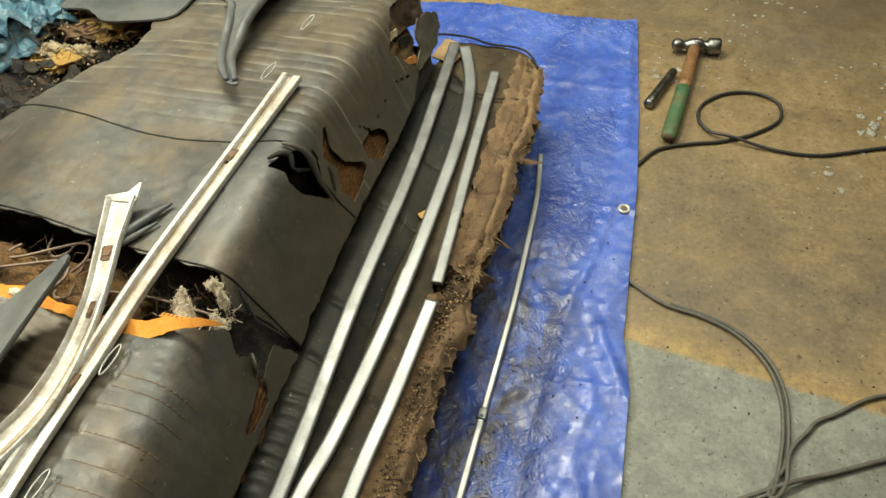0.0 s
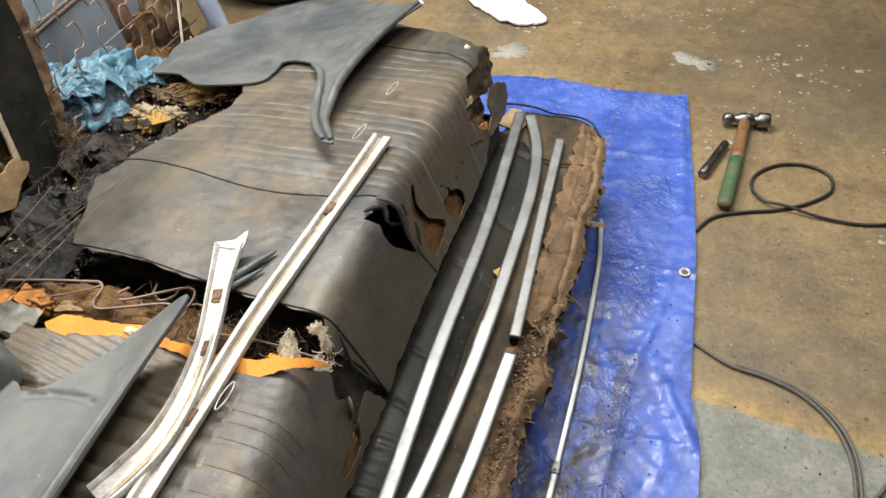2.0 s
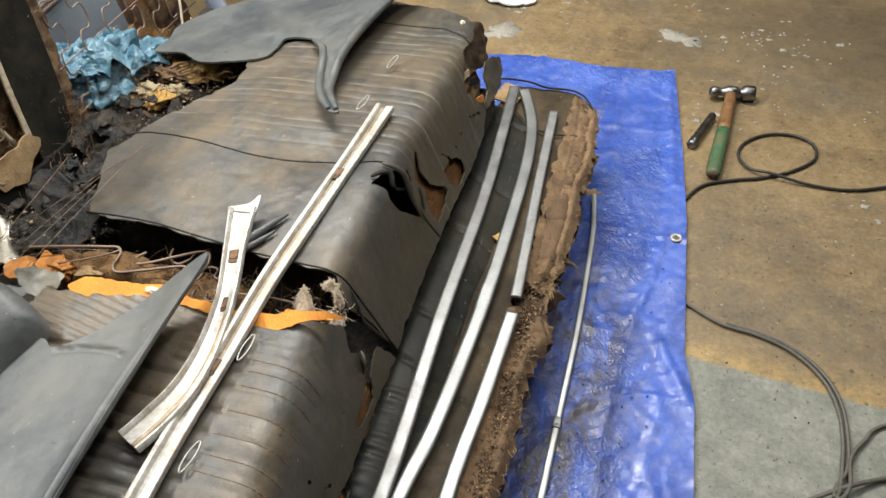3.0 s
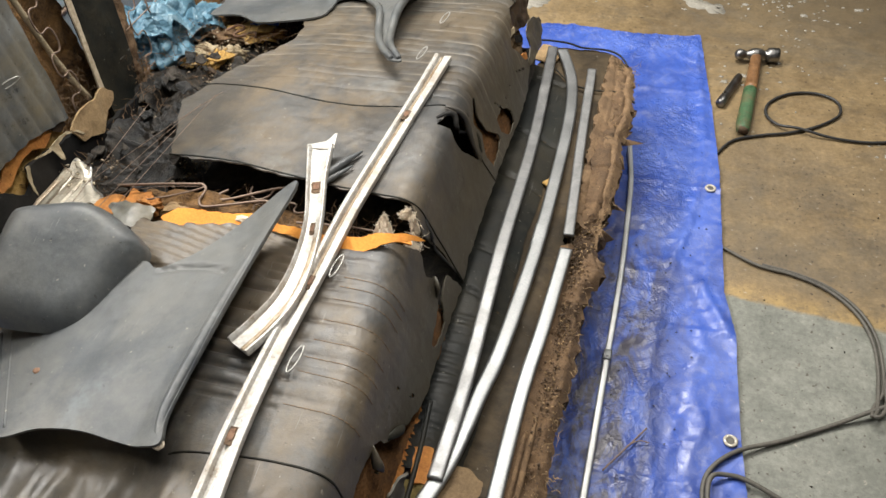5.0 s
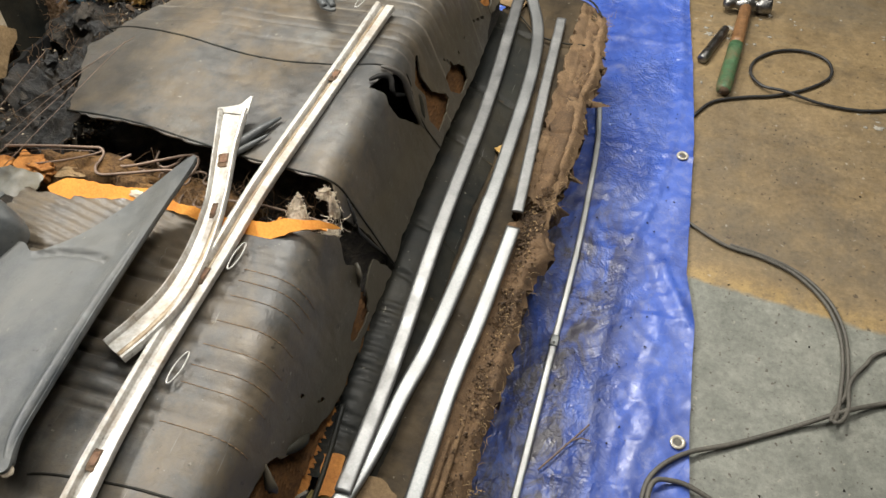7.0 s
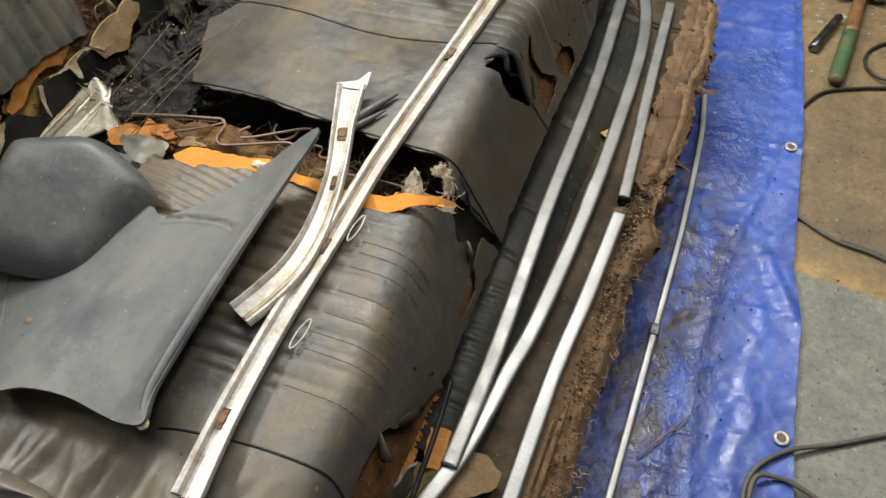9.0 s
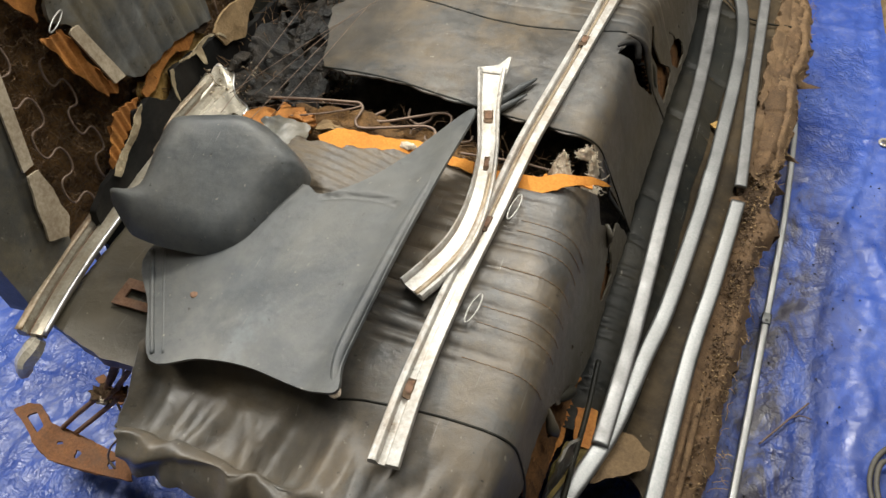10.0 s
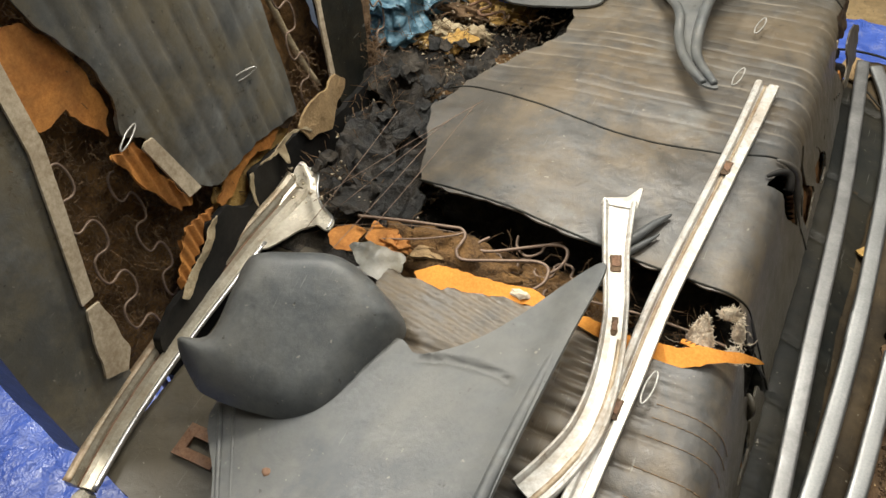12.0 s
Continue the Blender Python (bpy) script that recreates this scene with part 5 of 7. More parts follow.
BANDED = [(-0.5, 0.55), (-0.47, 0.8), (-0.38, 0.78), (-0.12, 0.72), (-0.08, 0.6), (-0.06, 0.12), (0.08, 0.1), (0.16, 0.12), (0.19, 0.7), (0.24, 1.0), (0.34, 1.1), (0.44, 0.95), (0.5, 0.5)]
GUTTER = [(-0.5, 0.5), (-0.46, 0.95), (-0.4, 1.0), (-0.34, 0.7), (-0.3, 0.2), (-0.1, 0.1), (0.1, 0.1), (0.3, 0.2), (0.34, 0.7), (0.4, 1.0), (0.46, 0.95), (0.5, 0.5)]
STEPPED = [(-0.5, 0.4), (-0.42, 0.62), (-0.2, 0.68), (-0.02, 0.62), (0.0, 0.15), (0.1, 0.12), (0.13, 0.55), (0.22, 0.95), (0.36, 1.05), (0.46, 0.85), (0.5, 0.3)]
LONG = spline([(-0.472, 1.212, 0.472), (-0.476, 1.1, 0.478), (-0.484, 0.96, 0.483), (-0.496, 0.764, 0.487), (-0.497, 0.625, 0.489), (-0.5, 0.48, 0.491), (-0.497, 0.349, 0.492), (-0.488, 0.245, 0.492)], 10)
long_trim = tagged(part("channel_trim", channel(LONG, [0.036, 0.031, 0.031, 0.03, 0.031, 0.037], 0.009, BANDED), CREAM, flat=True), "long white stained metal channel trim lying across the bench seat", "trim strip", "pale channel trims")
CURL = spline([(-0.591, 0.878, 0.502), (-0.569, 0.803, 0.497), (-0.539, 0.715, 0.495), (-0.521, 0.63, 0.495), (-0.518, 0.56, 0.496), (-0.531, 0.507, 0.496), (-0.549, 0.465, 0.495)], 10)
curl_trim = tagged(part("channel_trim", channel(CURL, [0.046, 0.034, 0.03, 0.034, 0.04, 0.043, 0.042], 0.009, GUTTER), CREAM, flat=True), "short curved white metal channel trim lying on the bench seat", "trim strip", "pale channel trims")
part("pointed_end", cloth([(-0.613, 0.868), (-0.566, 0.874), (-0.569, 0.908), (-0.584, 0.888), (-0.612, 0.878)], lambda a, b: (a, b, 0.505 + 0.35 * max(0.0, b - 0.88) + 8 * max(0.0, abs(a + 0.593) - 0.012) ** 2), 0.004, 0.002), CREAM, curl_trim)
BACK_TRIM = spline([(-1.09, 0.83, 0.39), (-1.092, 0.78, 0.388), (-1.1, 0.68, 0.384), (-1.1, 0.5, 0.378), (-1.092, 0.38, 0.374), (-1.075, 0.285, 0.372)], 10)
back_trim = tagged(part("channel_trim", channel(BACK_TRIM, [0.06, 0.05, 0.046, 0.048, 0.048, 0.042], 0.013, STEPPED), AGED, flat=True), "white channel trim with a flared chrome foot beside the backrest", "trim strip", "pale channel trims")
FOOT_EDGE = spline([(-1.106, 0.85), (-1.085, 0.85), (-1.066, 0.846), (-1.055, 0.822), (-1.032, 0.797), (-0.992, 0.772), (-0.988, 0.748), (-1.018, 0.752), (-1.036, 0.742), (-1.05, 0.716), (-1.066, 0.69), (-1.082, 0.695), (-1.09, 0.75), (-1.1, 0.8)], 4, True)


def foot_z(a, b):
    """A trough that opens like a saddle: raised far rim, raised tip, low middle."""
    tip = smooth((a + 1.06) / 0.07)
    return 0.392 + 0.009 * smooth((b - 0.815) / 0.03) + 0.014 * tip * tip + 1.6 * max(0.0, -1.085 - a) ** 1.5 + 0.006 * crease(a + 1.05 - 0.9 * (0.8 - b), 0.008)


part("flared_foot", cloth(FOOT_EDGE, lambda a, b: (a, b, foot_z(a, b)), 0.004, 0.003), FOOT, back_trim, "pale flared foot")
part("foot_rim", tube([(x, y, foot_z(x, y) + 0.001) for x, y in ((-1.104, 0.849), (-1.085, 0.849), (-1.067, 0.845), (-1.056, 0.822), (-1.033, 0.797), (-0.994, 0.771), (-0.99, 0.75))], 0.0022, 8, 6), CHROME, back_trim, "bright rolled rim")
part("chrome_edge", tube([(-1.072, 0.7, 0.393), (-1.0745, 0.5, 0.386), (-1.0675, 0.38, 0.382), (-1.053, 0.29, 0.38)], 0.0035, 8, 8), CHROME, back_trim, "bright chrome bead")
part("plastic_end", sweep(spline([(-1.068, 0.288, 0.366), (-1.074, 0.272, 0.356), (-1.086, 0.256, 0.338), (-1.09, 0.242, 0.318)], 4), [(-0.014, -0.006), (-0.012, 0.006), (-0.003, 0.01), (0.01, 0.007), (0.014, -0.003), (0.004, -0.009)], scale=np.interp(np.linspace(0, 1, 13), [0, 0.3, 0.7, 1], [0.75, 1.15, 1.2, 0.5])), FOOT, back_trim, "white plastic end piece", True)


def inlay(parent, path, side, width, lift, material, label):
    """A narrow stained band that follows a channel."""
    path = np.array(path)
    tan = np.gradient(path, axis=0)
    tan /= np.linalg.norm(tan, axis=1)[:, None]
    across = np.stack([tan[:, 1], -tan[:, 0], 0 * tan[:, 0]], axis=1)
    return part("stained_band", sweep(path + across * side + (0, 0, lift), [(-width / 2, 0.0), (width / 2, 0.0), (width / 2, 0.0012), (-width / 2, 0.0012)]), material, parent, label)


inlay(long_trim, LONG[:46], 0.0018, 0.0045, 0.0012, CREAM_DIRTY, "tan stained inside")
inlay(curl_trim, CURL[24:], -0.008, 0.006, 0.0016, CREAM_DIRTY, "rust stained inside")

inlay(back_trim, BACK_TRIM[8:], 0.003, 0.004, 0.002, RUST, "rust line inside")
inlay(back_trim, BACK_TRIM[8:], 0.0155, 0.011, 0.0135, CREAM_DIRTY, "tan stained lip")


def rust_clip(parent, path, t, w, high):
    i = int(t * (len(path) - 1))
    p, q = Vector(path[i]), Vector(path[min(i + 1, len(path) - 1)])
    ang = math.degrees(math.atan2(q.y - p.y, q.x - p.x)) - 90
    place = pose(p.x, p.y, p.z, 0, 0, ang)
    slot = ragged([(-w, -0.013), (w, -0.013), (w, 0.013), (-w, 0.013)], 0.0016, 0.006, t * 40, 0.002)
    hole = part("clip_hole", moved(cloth(slot, lambda a, b: (a, b, high), 0.0025, 0.002), place), FELT_DARK, parent, "dark slot for a clip")
    tab = ragged([(-w * 0.75, -0.01), (w * 0.7, -0.008), (w * 0.8, 0.004), (-w * 0.6, 0.007)], 0.002, 0.006, t * 70, 0.002)
    part("spring_clip", moved(cloth(tab, lambda a, b: (a, b, high + 0.0008 + 0.0006 * math.sin(b * 420)), 0.002, 0.0008), place), RUST, hole, "rusty spring clip")


for t in (0.255, 0.605, 0.875):
    rust_clip(long_trim, LONG, t, 0.0052, 0.0072)
for t, w in ((0.2, 0.007), (0.38, 0.0035)):
    rust_clip(curl_trim, CURL, t, w, 0.0018)


# ---- vinyl trim panels ----
def edge_distance(p, poly):
    q = nearest(np.array(p), poly)
    return math.hypot(q[0] - p[0], q[1] - p[1])


panel_a = base("trim_panel", -0.72, 0.45, 0.47, "moulded grey vinyl car trim panel with a raised pad lying on the bench seat", "trim panel", "vinyl trim panels")
PANEL_A = spline([(-0.945, 0.435), (-0.885, 0.35), (-0.828, 0.277), (-0.762, 0.294), (-0.695, 0.299), (-0.63, 0.291), (-0.588, 0.287), (-0.561, 0.293), (-0.571, 0.33), (-0.573, 0.42), (-0.572, 0.52), (-0.567, 0.63), (-0.562, 0.735),
                  (-0.598, 0.705), (-0.634, 0.65), (-0.667, 0.608), (-0.701, 0.58), (-0.732, 0.566), (-0.765, 0.58), (-0.85, 0.56)], 5, True)


def panel_a_z(a, b):
    z = 0.628 + 0.217 * a + 0.057 * b + 0.004 * fbm(a * 7, b * 7)
    z += 0.008 * smooth((a + 0.615) / 0.05) - 0.012 * crease(b - 0.572 + 3 * (a + 0.66) ** 2, 0.003) * smooth((a + 0.73) / 0.02) * smooth((-0.6 - a) / 0.015)
    return z


part("skin", cloth(PANEL_A, lambda a, b: (a, b, panel_a_z(a, b)), 0.005, 0.004), VINYL_CLEAN, panel_a)
PAD = spline([(-0.985, 0.453), (-0.95, 0.424), (-0.928, 0.42), (-0.878, 0.43), (-0.822, 0.449), (-0.794, 0.48), (-0.778, 0.54), (-0.761, 0.597), (-0.812, 0.622), (-0.86, 0.628), (-0.905, 0.612), (-0.96, 0.581), (-0.957, 0.53), (-0.954, 0.475)], 5, True)


def pad_z(a, b):
    d = edge_distance((a, b), PAD)
    rim = 0.462 + 0.082 * smooth(0.5 + ((-0.86 - a) * 0.75 + (b - 0.52) * 0.66) / 0.2)
    return rim + 0.036 * (min(1.0, d / 0.036) * (2 - min(1.0, d / 0.036))) ** 0.6 + 0.006 * smooth(d / 0.08) + 0.002 * fbm(a * 9, b * 9)


part("pad", cloth(PAD, lambda a, b: (a, b, pad_z(a, b)), 0.004, 0.01), VINYL_CLEAN, panel_a, "raised moulded pad")
part("rolled_edge", tube([(-0.568, 0.3, 0.522), (-0.58, 0.34, 0.525), (-0.581, 0.43, 0.53), (-0.579, 0.53, 0.535), (-0.574, 0.64, 0.54), (-0.565, 0.73, 0.546)], 0.008, 10, 8, [0.8, 1.0, 1.1, 1.0, 0.7, 0.35]), VINYL_CLEAN, panel_a, "rolled vinyl edge")
part("hem", tube([(-0.938, 0.435, panel_a_z(-0.938, 0.435)), (-0.882, 0.357, panel_a_z(-0.882, 0.357)), (-0.83, 0.286, panel_a_z(-0.83, 0.286))], 0.0035, 6, 8), VINYL_CLEAN, panel_a)
part("hem", tube([(-0.92, 0.44, panel_a_z(-0.92, 0.44) - 0.001), (-0.866, 0.362, panel_a_z(-0.866, 0.362) - 0.001), (-0.815, 0.29, panel_a_z(-0.815, 0.29) - 0.001)], 0.0025, 6, 8), VINYL_CLEAN, panel_a)
part("torn_tip", lump(-0.566, 0.294, 0.521, 0.008, 0.007, 0.005, 33.0, 0.5, 2.0, 2), COTTON, panel_a, "frayed pale tip")
part("rust_spot", lump(-0.824, 0.378, panel_a_z(-0.824, 0.378), 0.007, 0.005, 0.0015, 35.0, 0.4, 2.0, 2), RUST, panel_a)
part("curled_tail", tube([(-0.572, 0.815, 0.489), (-0.556, 0.842, 0.489), (-0.541, 0.872, 0.488), (-0.526, 0.899, 0.486)], 0.007, 8, 6, [1.1, 1.0, 0.8, 0.25]), VINYL_CLEAN, panel_a, "rolled vinyl tail")
part("curled_tail", tube([(-0.56, 0.812, 0.487), (-0.545, 0.836, 0.486), (-0.53, 0.862, 0.485)], 0.005, 8, 6, [1.1, 0.9, 0.25]), VINYL_CLEAN, panel_a)

panel_b = base("trim_panel", -0.8, 1.55, 0.43, "torn grey vinyl car trim panel with a long tail lying on the bench seat", "trim panel", "vinyl trim panels")
PANEL_B = spline([(-1.115, 1.42), (-1.108, 1.47), (-1.12, 1.545), (-1.063, 1.62), (-1.0, 1.655), (-0.956, 1.703), (-0.898, 1.739), (-0.825, 1.747), (-0.735, 1.743), (-0.653, 1.697), (-0.601, 1.672), (-0.572, 1.69), (-0.557, 1.668), (-0.585, 1.573), (-0.6, 1.48), (-0.601, 1.382), (-0.597, 1.29), (-0.583, 1.22), (-0.55, 1.168), (-0.534, 1.145),
                  (-0.557, 1.148), (-0.587, 1.187), (-0.612, 1.23), (-0.628, 1.275), (-0.637, 1.33), (-0.66, 1.385), (-0.7, 1.427), (-0.728, 1.446), (-0.76, 1.449), (-0.788, 1.444), (-0.788, 1.408), (-0.8, 1.364), (-0.879, 1.35), (-0.954, 1.356), (-1.02, 1.4), (-1.071, 1.411)], 4, True)


def panel_b_z(a, b):
    z = 0.694 + 0.173 * a - 0.085 * b + 0.008 * fbm(a * 5, b * 5, 4.0)
    return z + 0.014 * smooth((a + 0.7) / 0.06) * smooth((b - 1.25) / 0.1)


part("skin", cloth(ragged(PANEL_B, 0.003, 0.03), lambda a, b: (a, b, panel_b_z(a, b)), 0.008, 0.004), VINYL_CLEAN, panel_b)
part("rolled_edge", tube([(x, y, panel_b_z(x, y) + 0.002) for x, y in ((-0.566, 1.68), (-0.587, 1.58), (-0.603, 1.48), (-0.605, 1.39), (-0.602, 1.32), (-0.594, 1.26), (-0.578, 1.21), (-0.54, 1.152))], 0.0085, 10, 8, [0.6, 0.9, 1.1, 1.1, 1.1, 1.0, 0.9, 0.6]), VINYL_CLEAN, panel_b, "rolled vinyl edge")
part("rolled_edge", tube([(x, y, panel_b_z(x, y) + 0.002) for x, y in ((-0.712, 1.432), (-0.668, 1.382), (-0.64, 1.325), (-0.626, 1.275), (-0.607, 1.227), (-0.582, 1.184), (-0.556, 1.153))], 0.0075, 10, 8, [0.5, 1.0, 1.1, 1.1, 1.0, 1.0, 0.6]), VINYL_CLEAN, panel_b, "rolled vinyl edge")
part("torn_tip", lump(-0.564, 1.684, 0.462, 0.009, 0.012, 0.006, 43.0, 0.5, 2.0, 2), PAPER, panel_b, "pale frayed tip")


# ---- oval wire clips ----
def oval(length, width, r=0.0013):
    pts = [(0.5 * width * math.sin(2 * math.pi * i / 24), 0.5 * length * math.copysign(abs(math.cos(2 * math.pi * i / 24)) ** 1.25, math.cos(2 * math.pi * i / 24)), 0) for i in range(24)]
    return tube(pts, r, 6, 1, closed=True)


CLIP = part("wire_clip", oval(0.046, 0.0105, 0.0012), STEEL_CLIP)
tagged(CLIP, "small oval bright wire clip lying on the bench seat", "clip", "oval wire clips")
CLIP.matrix_basis = pose(-0.468, 0.47, 0.489, 0, 4, -6)
for x, y, z, rz in ((-0.473, 0.64, 0.49, -4), (-0.517, 1.382, 0.455, -8), (-0.5155, 1.215, 0.477, -8)):
    copy_thing(CLIP, pose(x, y, z, 0, 0, rz))


# ---- backrest ----
def back(y, z, off=0.0):
    return -1.13 - 0.07 * (y - 0.457) - 0.15 * (z - 0.409) + off, y, z


def on_back(off=0.0, wave=None):
    return lambda a, b: back(a, b, off + (wave(a, b) if wave else 0.0))


rest = base("seat_backrest", -1.2, 1.0, 0.0, "upright car seat backrest with torn vinyl and bare rusty springs", "car seat")


def back_part(name, outline, off, material, label="", thick=0.004, wave=None, rag=0.0, res=0.01, res_b=None):
    o = ragged(outline, rag, 0.03, off * 30 + 1) if rag else outline
    return part(name, cloth(o, on_back(off, wave), res, thick, res_b=res_b), material, rest, label)


back_part("end_panel", [(0.322, 0.365), (0.432, 0.37), (0.44, 0.4), (0.45, 0.53), (0.487, 0.635), (0.518, 0.72), (0.56, 1.0), (0.39, 1.0), (0.33, 0.5)], 0.012, VINYL_MID, "smooth dark vinyl end panel", 0.05, lambda a, b: 0.006 * fbm(a * 8, b * 6))
back_part("welt_strap", [(0.443, 0.533), (0.463, 0.53), (0.5, 0.63), (0.532, 0.72), (0.577, 1.0), (0.555, 1.0), (0.51, 0.72), (0.48, 0.635)], 0.022, TAPE, "pale tan strap along the tear")
back_part("welt_strap", [(0.443, 0.528), (0.462, 0.522), (0.46, 0.47), (0.455, 0.437), (0.434, 0.413), (0.405, 0.435), (0.425, 0.49)], 0.026, TAPE, "pale torn strap end", rag=0.003, res=0.005)
back_part("cover", [(0.615, 0.66), (0.64, 0.637), (0.66, 0.56), (0.675, 0.52), (0.7, 0.497), (0.755, 0.493), (0.8, 0.488), (0.85, 0.475), (0.915, 0.452), (0.927, 0.541), (0.94, 0.66), (0.96, 1.0), (0.57, 1.0), (0.6, 0.83), (0.63, 0.76), (0.633, 0.7)], 0.022, VINYL_MID,
          "ribbed dark vinyl cover torn open", 0.006, lambda a, b: 0.0034 * pleat(a - 0.02 * b, 0.036) + 0.014 * math.sin((a - 0.57) * 8) + 0.004 * fbm(a * 10, b * 6), 0.004, 0.004, 0.012)
back_part("pale_strip", [(0.625, 0.635), (0.645, 0.638), (0.672, 0.523), (0.647, 0.528)], 0.042, TAPE, "pale cotton strip")
back_part("lining", [(0.59, 0.645), (0.625, 0.635), (0.647, 0.528), (0.668, 0.52), (0.655, 0.497), (0.632, 0.515), (0.6, 0.59)], 0.026, LINING, "torn orange ribbed lining", 0.003, lambda a, b: 0.003 * math.sin(a * 420), 0.006, 0.004)
back_part("lining", [(0.53, 0.83), (0.6, 0.83), (0.63, 0.76), (0.63, 0.7), (0.61, 0.65), (0.585, 0.72), (0.54, 0.72), (0.525, 0.76)], 0.012, LINING, "torn orange lining", 0.003, None, 0.008, 0.006)
back_part("lining", [(0.61, 0.46), (0.68, 0.45), (0.7, 0.41), (0.65, 0.36), (0.61, 0.38)], 0.012, LINING, "torn brown lining", 0.003, lambda a, b: 0.003 * math.sin(a * 420), 0.008, 0.005)
back_part("lining", [(0.7, 0.46), (0.83, 0.46), (0.9, 0.44), (0.88, 0.4), (0.8, 0.41), (0.74, 0.4), (0.7, 0.41)], 0.01, FOAM, "torn yellow foam lining", 0.004, lambda a, b: 0.01 * fbm(a * 30, b * 30), 0.012, 0.005)
back_part("lining", [(0.69, 0.47), (0.75, 0.49), (0.8, 0.5), (0.83, 0.495), (0.86, 0.46), (0.83, 0.45), (0.8, 0.465), (0.75, 0.465), (0.72, 0.45), (0.69, 0.455)], 0.028, LINING, "torn orange lining", 0.003, lambda a, b: 0.006 * fbm(a * 30, b * 30), 0.006, 0.004)
back_part("lining", [(0.83, 0.5), (0.87, 0.515), (0.9, 0.49), (0.905, 0.445), (0.885, 0.44), (0.86, 0.47)], 0.024, LEATHER, "torn brown lining", 0.003, lambda a, b: 0.006 * fbm(a * 30, b * 30), 0.004, 0.004)
back_part("vinyl_strip", [(1.03, 0.33), (1.12, 0.32), (1.166, 0.42), (1.215, 0.6), (1.26, 1.0), (1.15, 1.0), (1.085, 0.6), (1.042, 0.42)], 0.02, VINYL_DARK, "plain dark vinyl strip", 0.012, lambda a, b: 0.006 * fbm(a * 6, b * 6))
back_part("strip_edge", [(1.12, 0.322), (1.165, 0.3), (1.215, 0.42), (1.258, 0.6), (1.29, 1.0), (1.262, 1.0), (1.216, 0.6), (1.168, 0.42)], 0.006, FELT, "frayed brown edge", 0.012, lambda a, b: 0.012 * fbm(a * 40, b * 40), 0.008, 0.005)
back_part("strip_edge", [(1.03, 0.42), (1.042, 0.42), (1.088, 0.6), (1.15, 1.0), (1.14, 1.0), (1.076, 0.6)], 0.022, TAPE, "frayed pale edge", 0.004, None, 0.002, 0.004)
back_part("foam_flap", [(0.992, 0.452), (1.022, 0.448), (1.04, 0.425), (1.03, 0.412), (1.0, 0.405), (0.955, 0.39), (0.905, 0.403), (0.893, 0.44), (0.935, 0.452)], 0.042, OCHRE, "torn tan padding flap", 0.004, lambda a, b: 0.009 * crease(a - 0.96 - 0.4 * (b - 0.4), 0.02) + 0.006 * fbm(a * 18, b * 18), 0.003, 0.004)
BAND_TOP = [(0.95, 0.385), (0.915, 0.405), (0.9, 0.43), (0.865, 0.434), (0.827, 0.443), (0.79, 0.45), (0.769, 0.456), (0.757, 0.43), (0.735, 0.42), (0.694, 0.458), (0.647, 0.468), (0.637, 0.44), (0.6, 0.432), (0.575, 0.427), (0.531, 0.423), (0.49, 0.41), (0.472, 0.36)]
back_part("lower_band", [(0.45, 0.02), (1.2, 0.02), (1.17, 0.35), (1.05, 0.372)] + BAND_TOP, 0.034, BLACK_VINYL, "black vinyl lower band with a torn top", 0.012, lambda a, b: 0.008 * fbm(a * 12, b * 12), 0.004, 0.007)
CREAM_SHREDS = ([(0.672, 0.472), (0.648, 0.448), (0.6, 0.434), (0.555, 0.42), (0.548, 0.431), (0.6, 0.447), (0.64, 0.464)],
                [(0.875, 0.446), (0.85, 0.443), (0.82, 0.448), (0.785, 0.458), (0.768, 0.462), (0.785, 0.464), (0.822, 0.453), (0.85, 0.449), (0.875, 0.45)],
                [(0.766, 0.463), (0.758, 0.445), (0.747, 0.416), (0.742, 0.412), (0.741, 0.425), (0.748, 0.448), (0.758, 0.466)],
                [(0.85, 0.446), (0.846, 0.43), (0.838, 0.414), (0.831, 0.424), (0.832, 0.437), (0.828, 0.448)],
                [(0.872, 0.446), (0.9, 0.432), (0.918, 0.408), (0.921, 0.411), (0.906, 0.434), (0.878, 0.45)])
back_part("lining", [(0.618, 0.487), (0.68, 0.472), (0.648, 0.45), (0.6, 0.436), (0.563, 0.424), (0.568, 0.44), (0.6, 0.466)], 0.03, LINING, "torn orange ribbed lining", 0.003, lambda a, b: 0.003 * math.sin(a * 420), 0.004, 0.004)
for outline in CREAM_SHREDS:
    back_part("torn_edge", outline, 0.043, PALE_CLOTH, "pale torn cloth edge", 0.0015, lambda a, b: 0.01 * fbm(a * 30, b * 30, 2.0), 0.0025, 0.0025)
back_part("hair_mat", [(0.42, 0.3), (1.1, 0.3), (1.12, 0.6), (1.06, 0.7), (0.97, 0.76), (0.93, 1.0), (0.42, 1.0)], -0.045, HAIR, "matted brown horsehair backing", 0.01, lambda a, b: 0.03 * fbm(a * 16, b * 16) + 0.012 * fbm(a * 60, b * 60), 0.006, 0.008)
back_part("hair_mat", [(1.15, 0.2), (1.75, 0.2), (1.7, 0.36), (1.58, 0.42), (1.5, 0.38), (1.4, 0.33), (1.2, 0.34)], -0.02, HAIR, "matted brown horsehair backing", 0.01, lambda a, b: 0.03 * fbm(a * 16, b * 16), 0.02, 0.01)


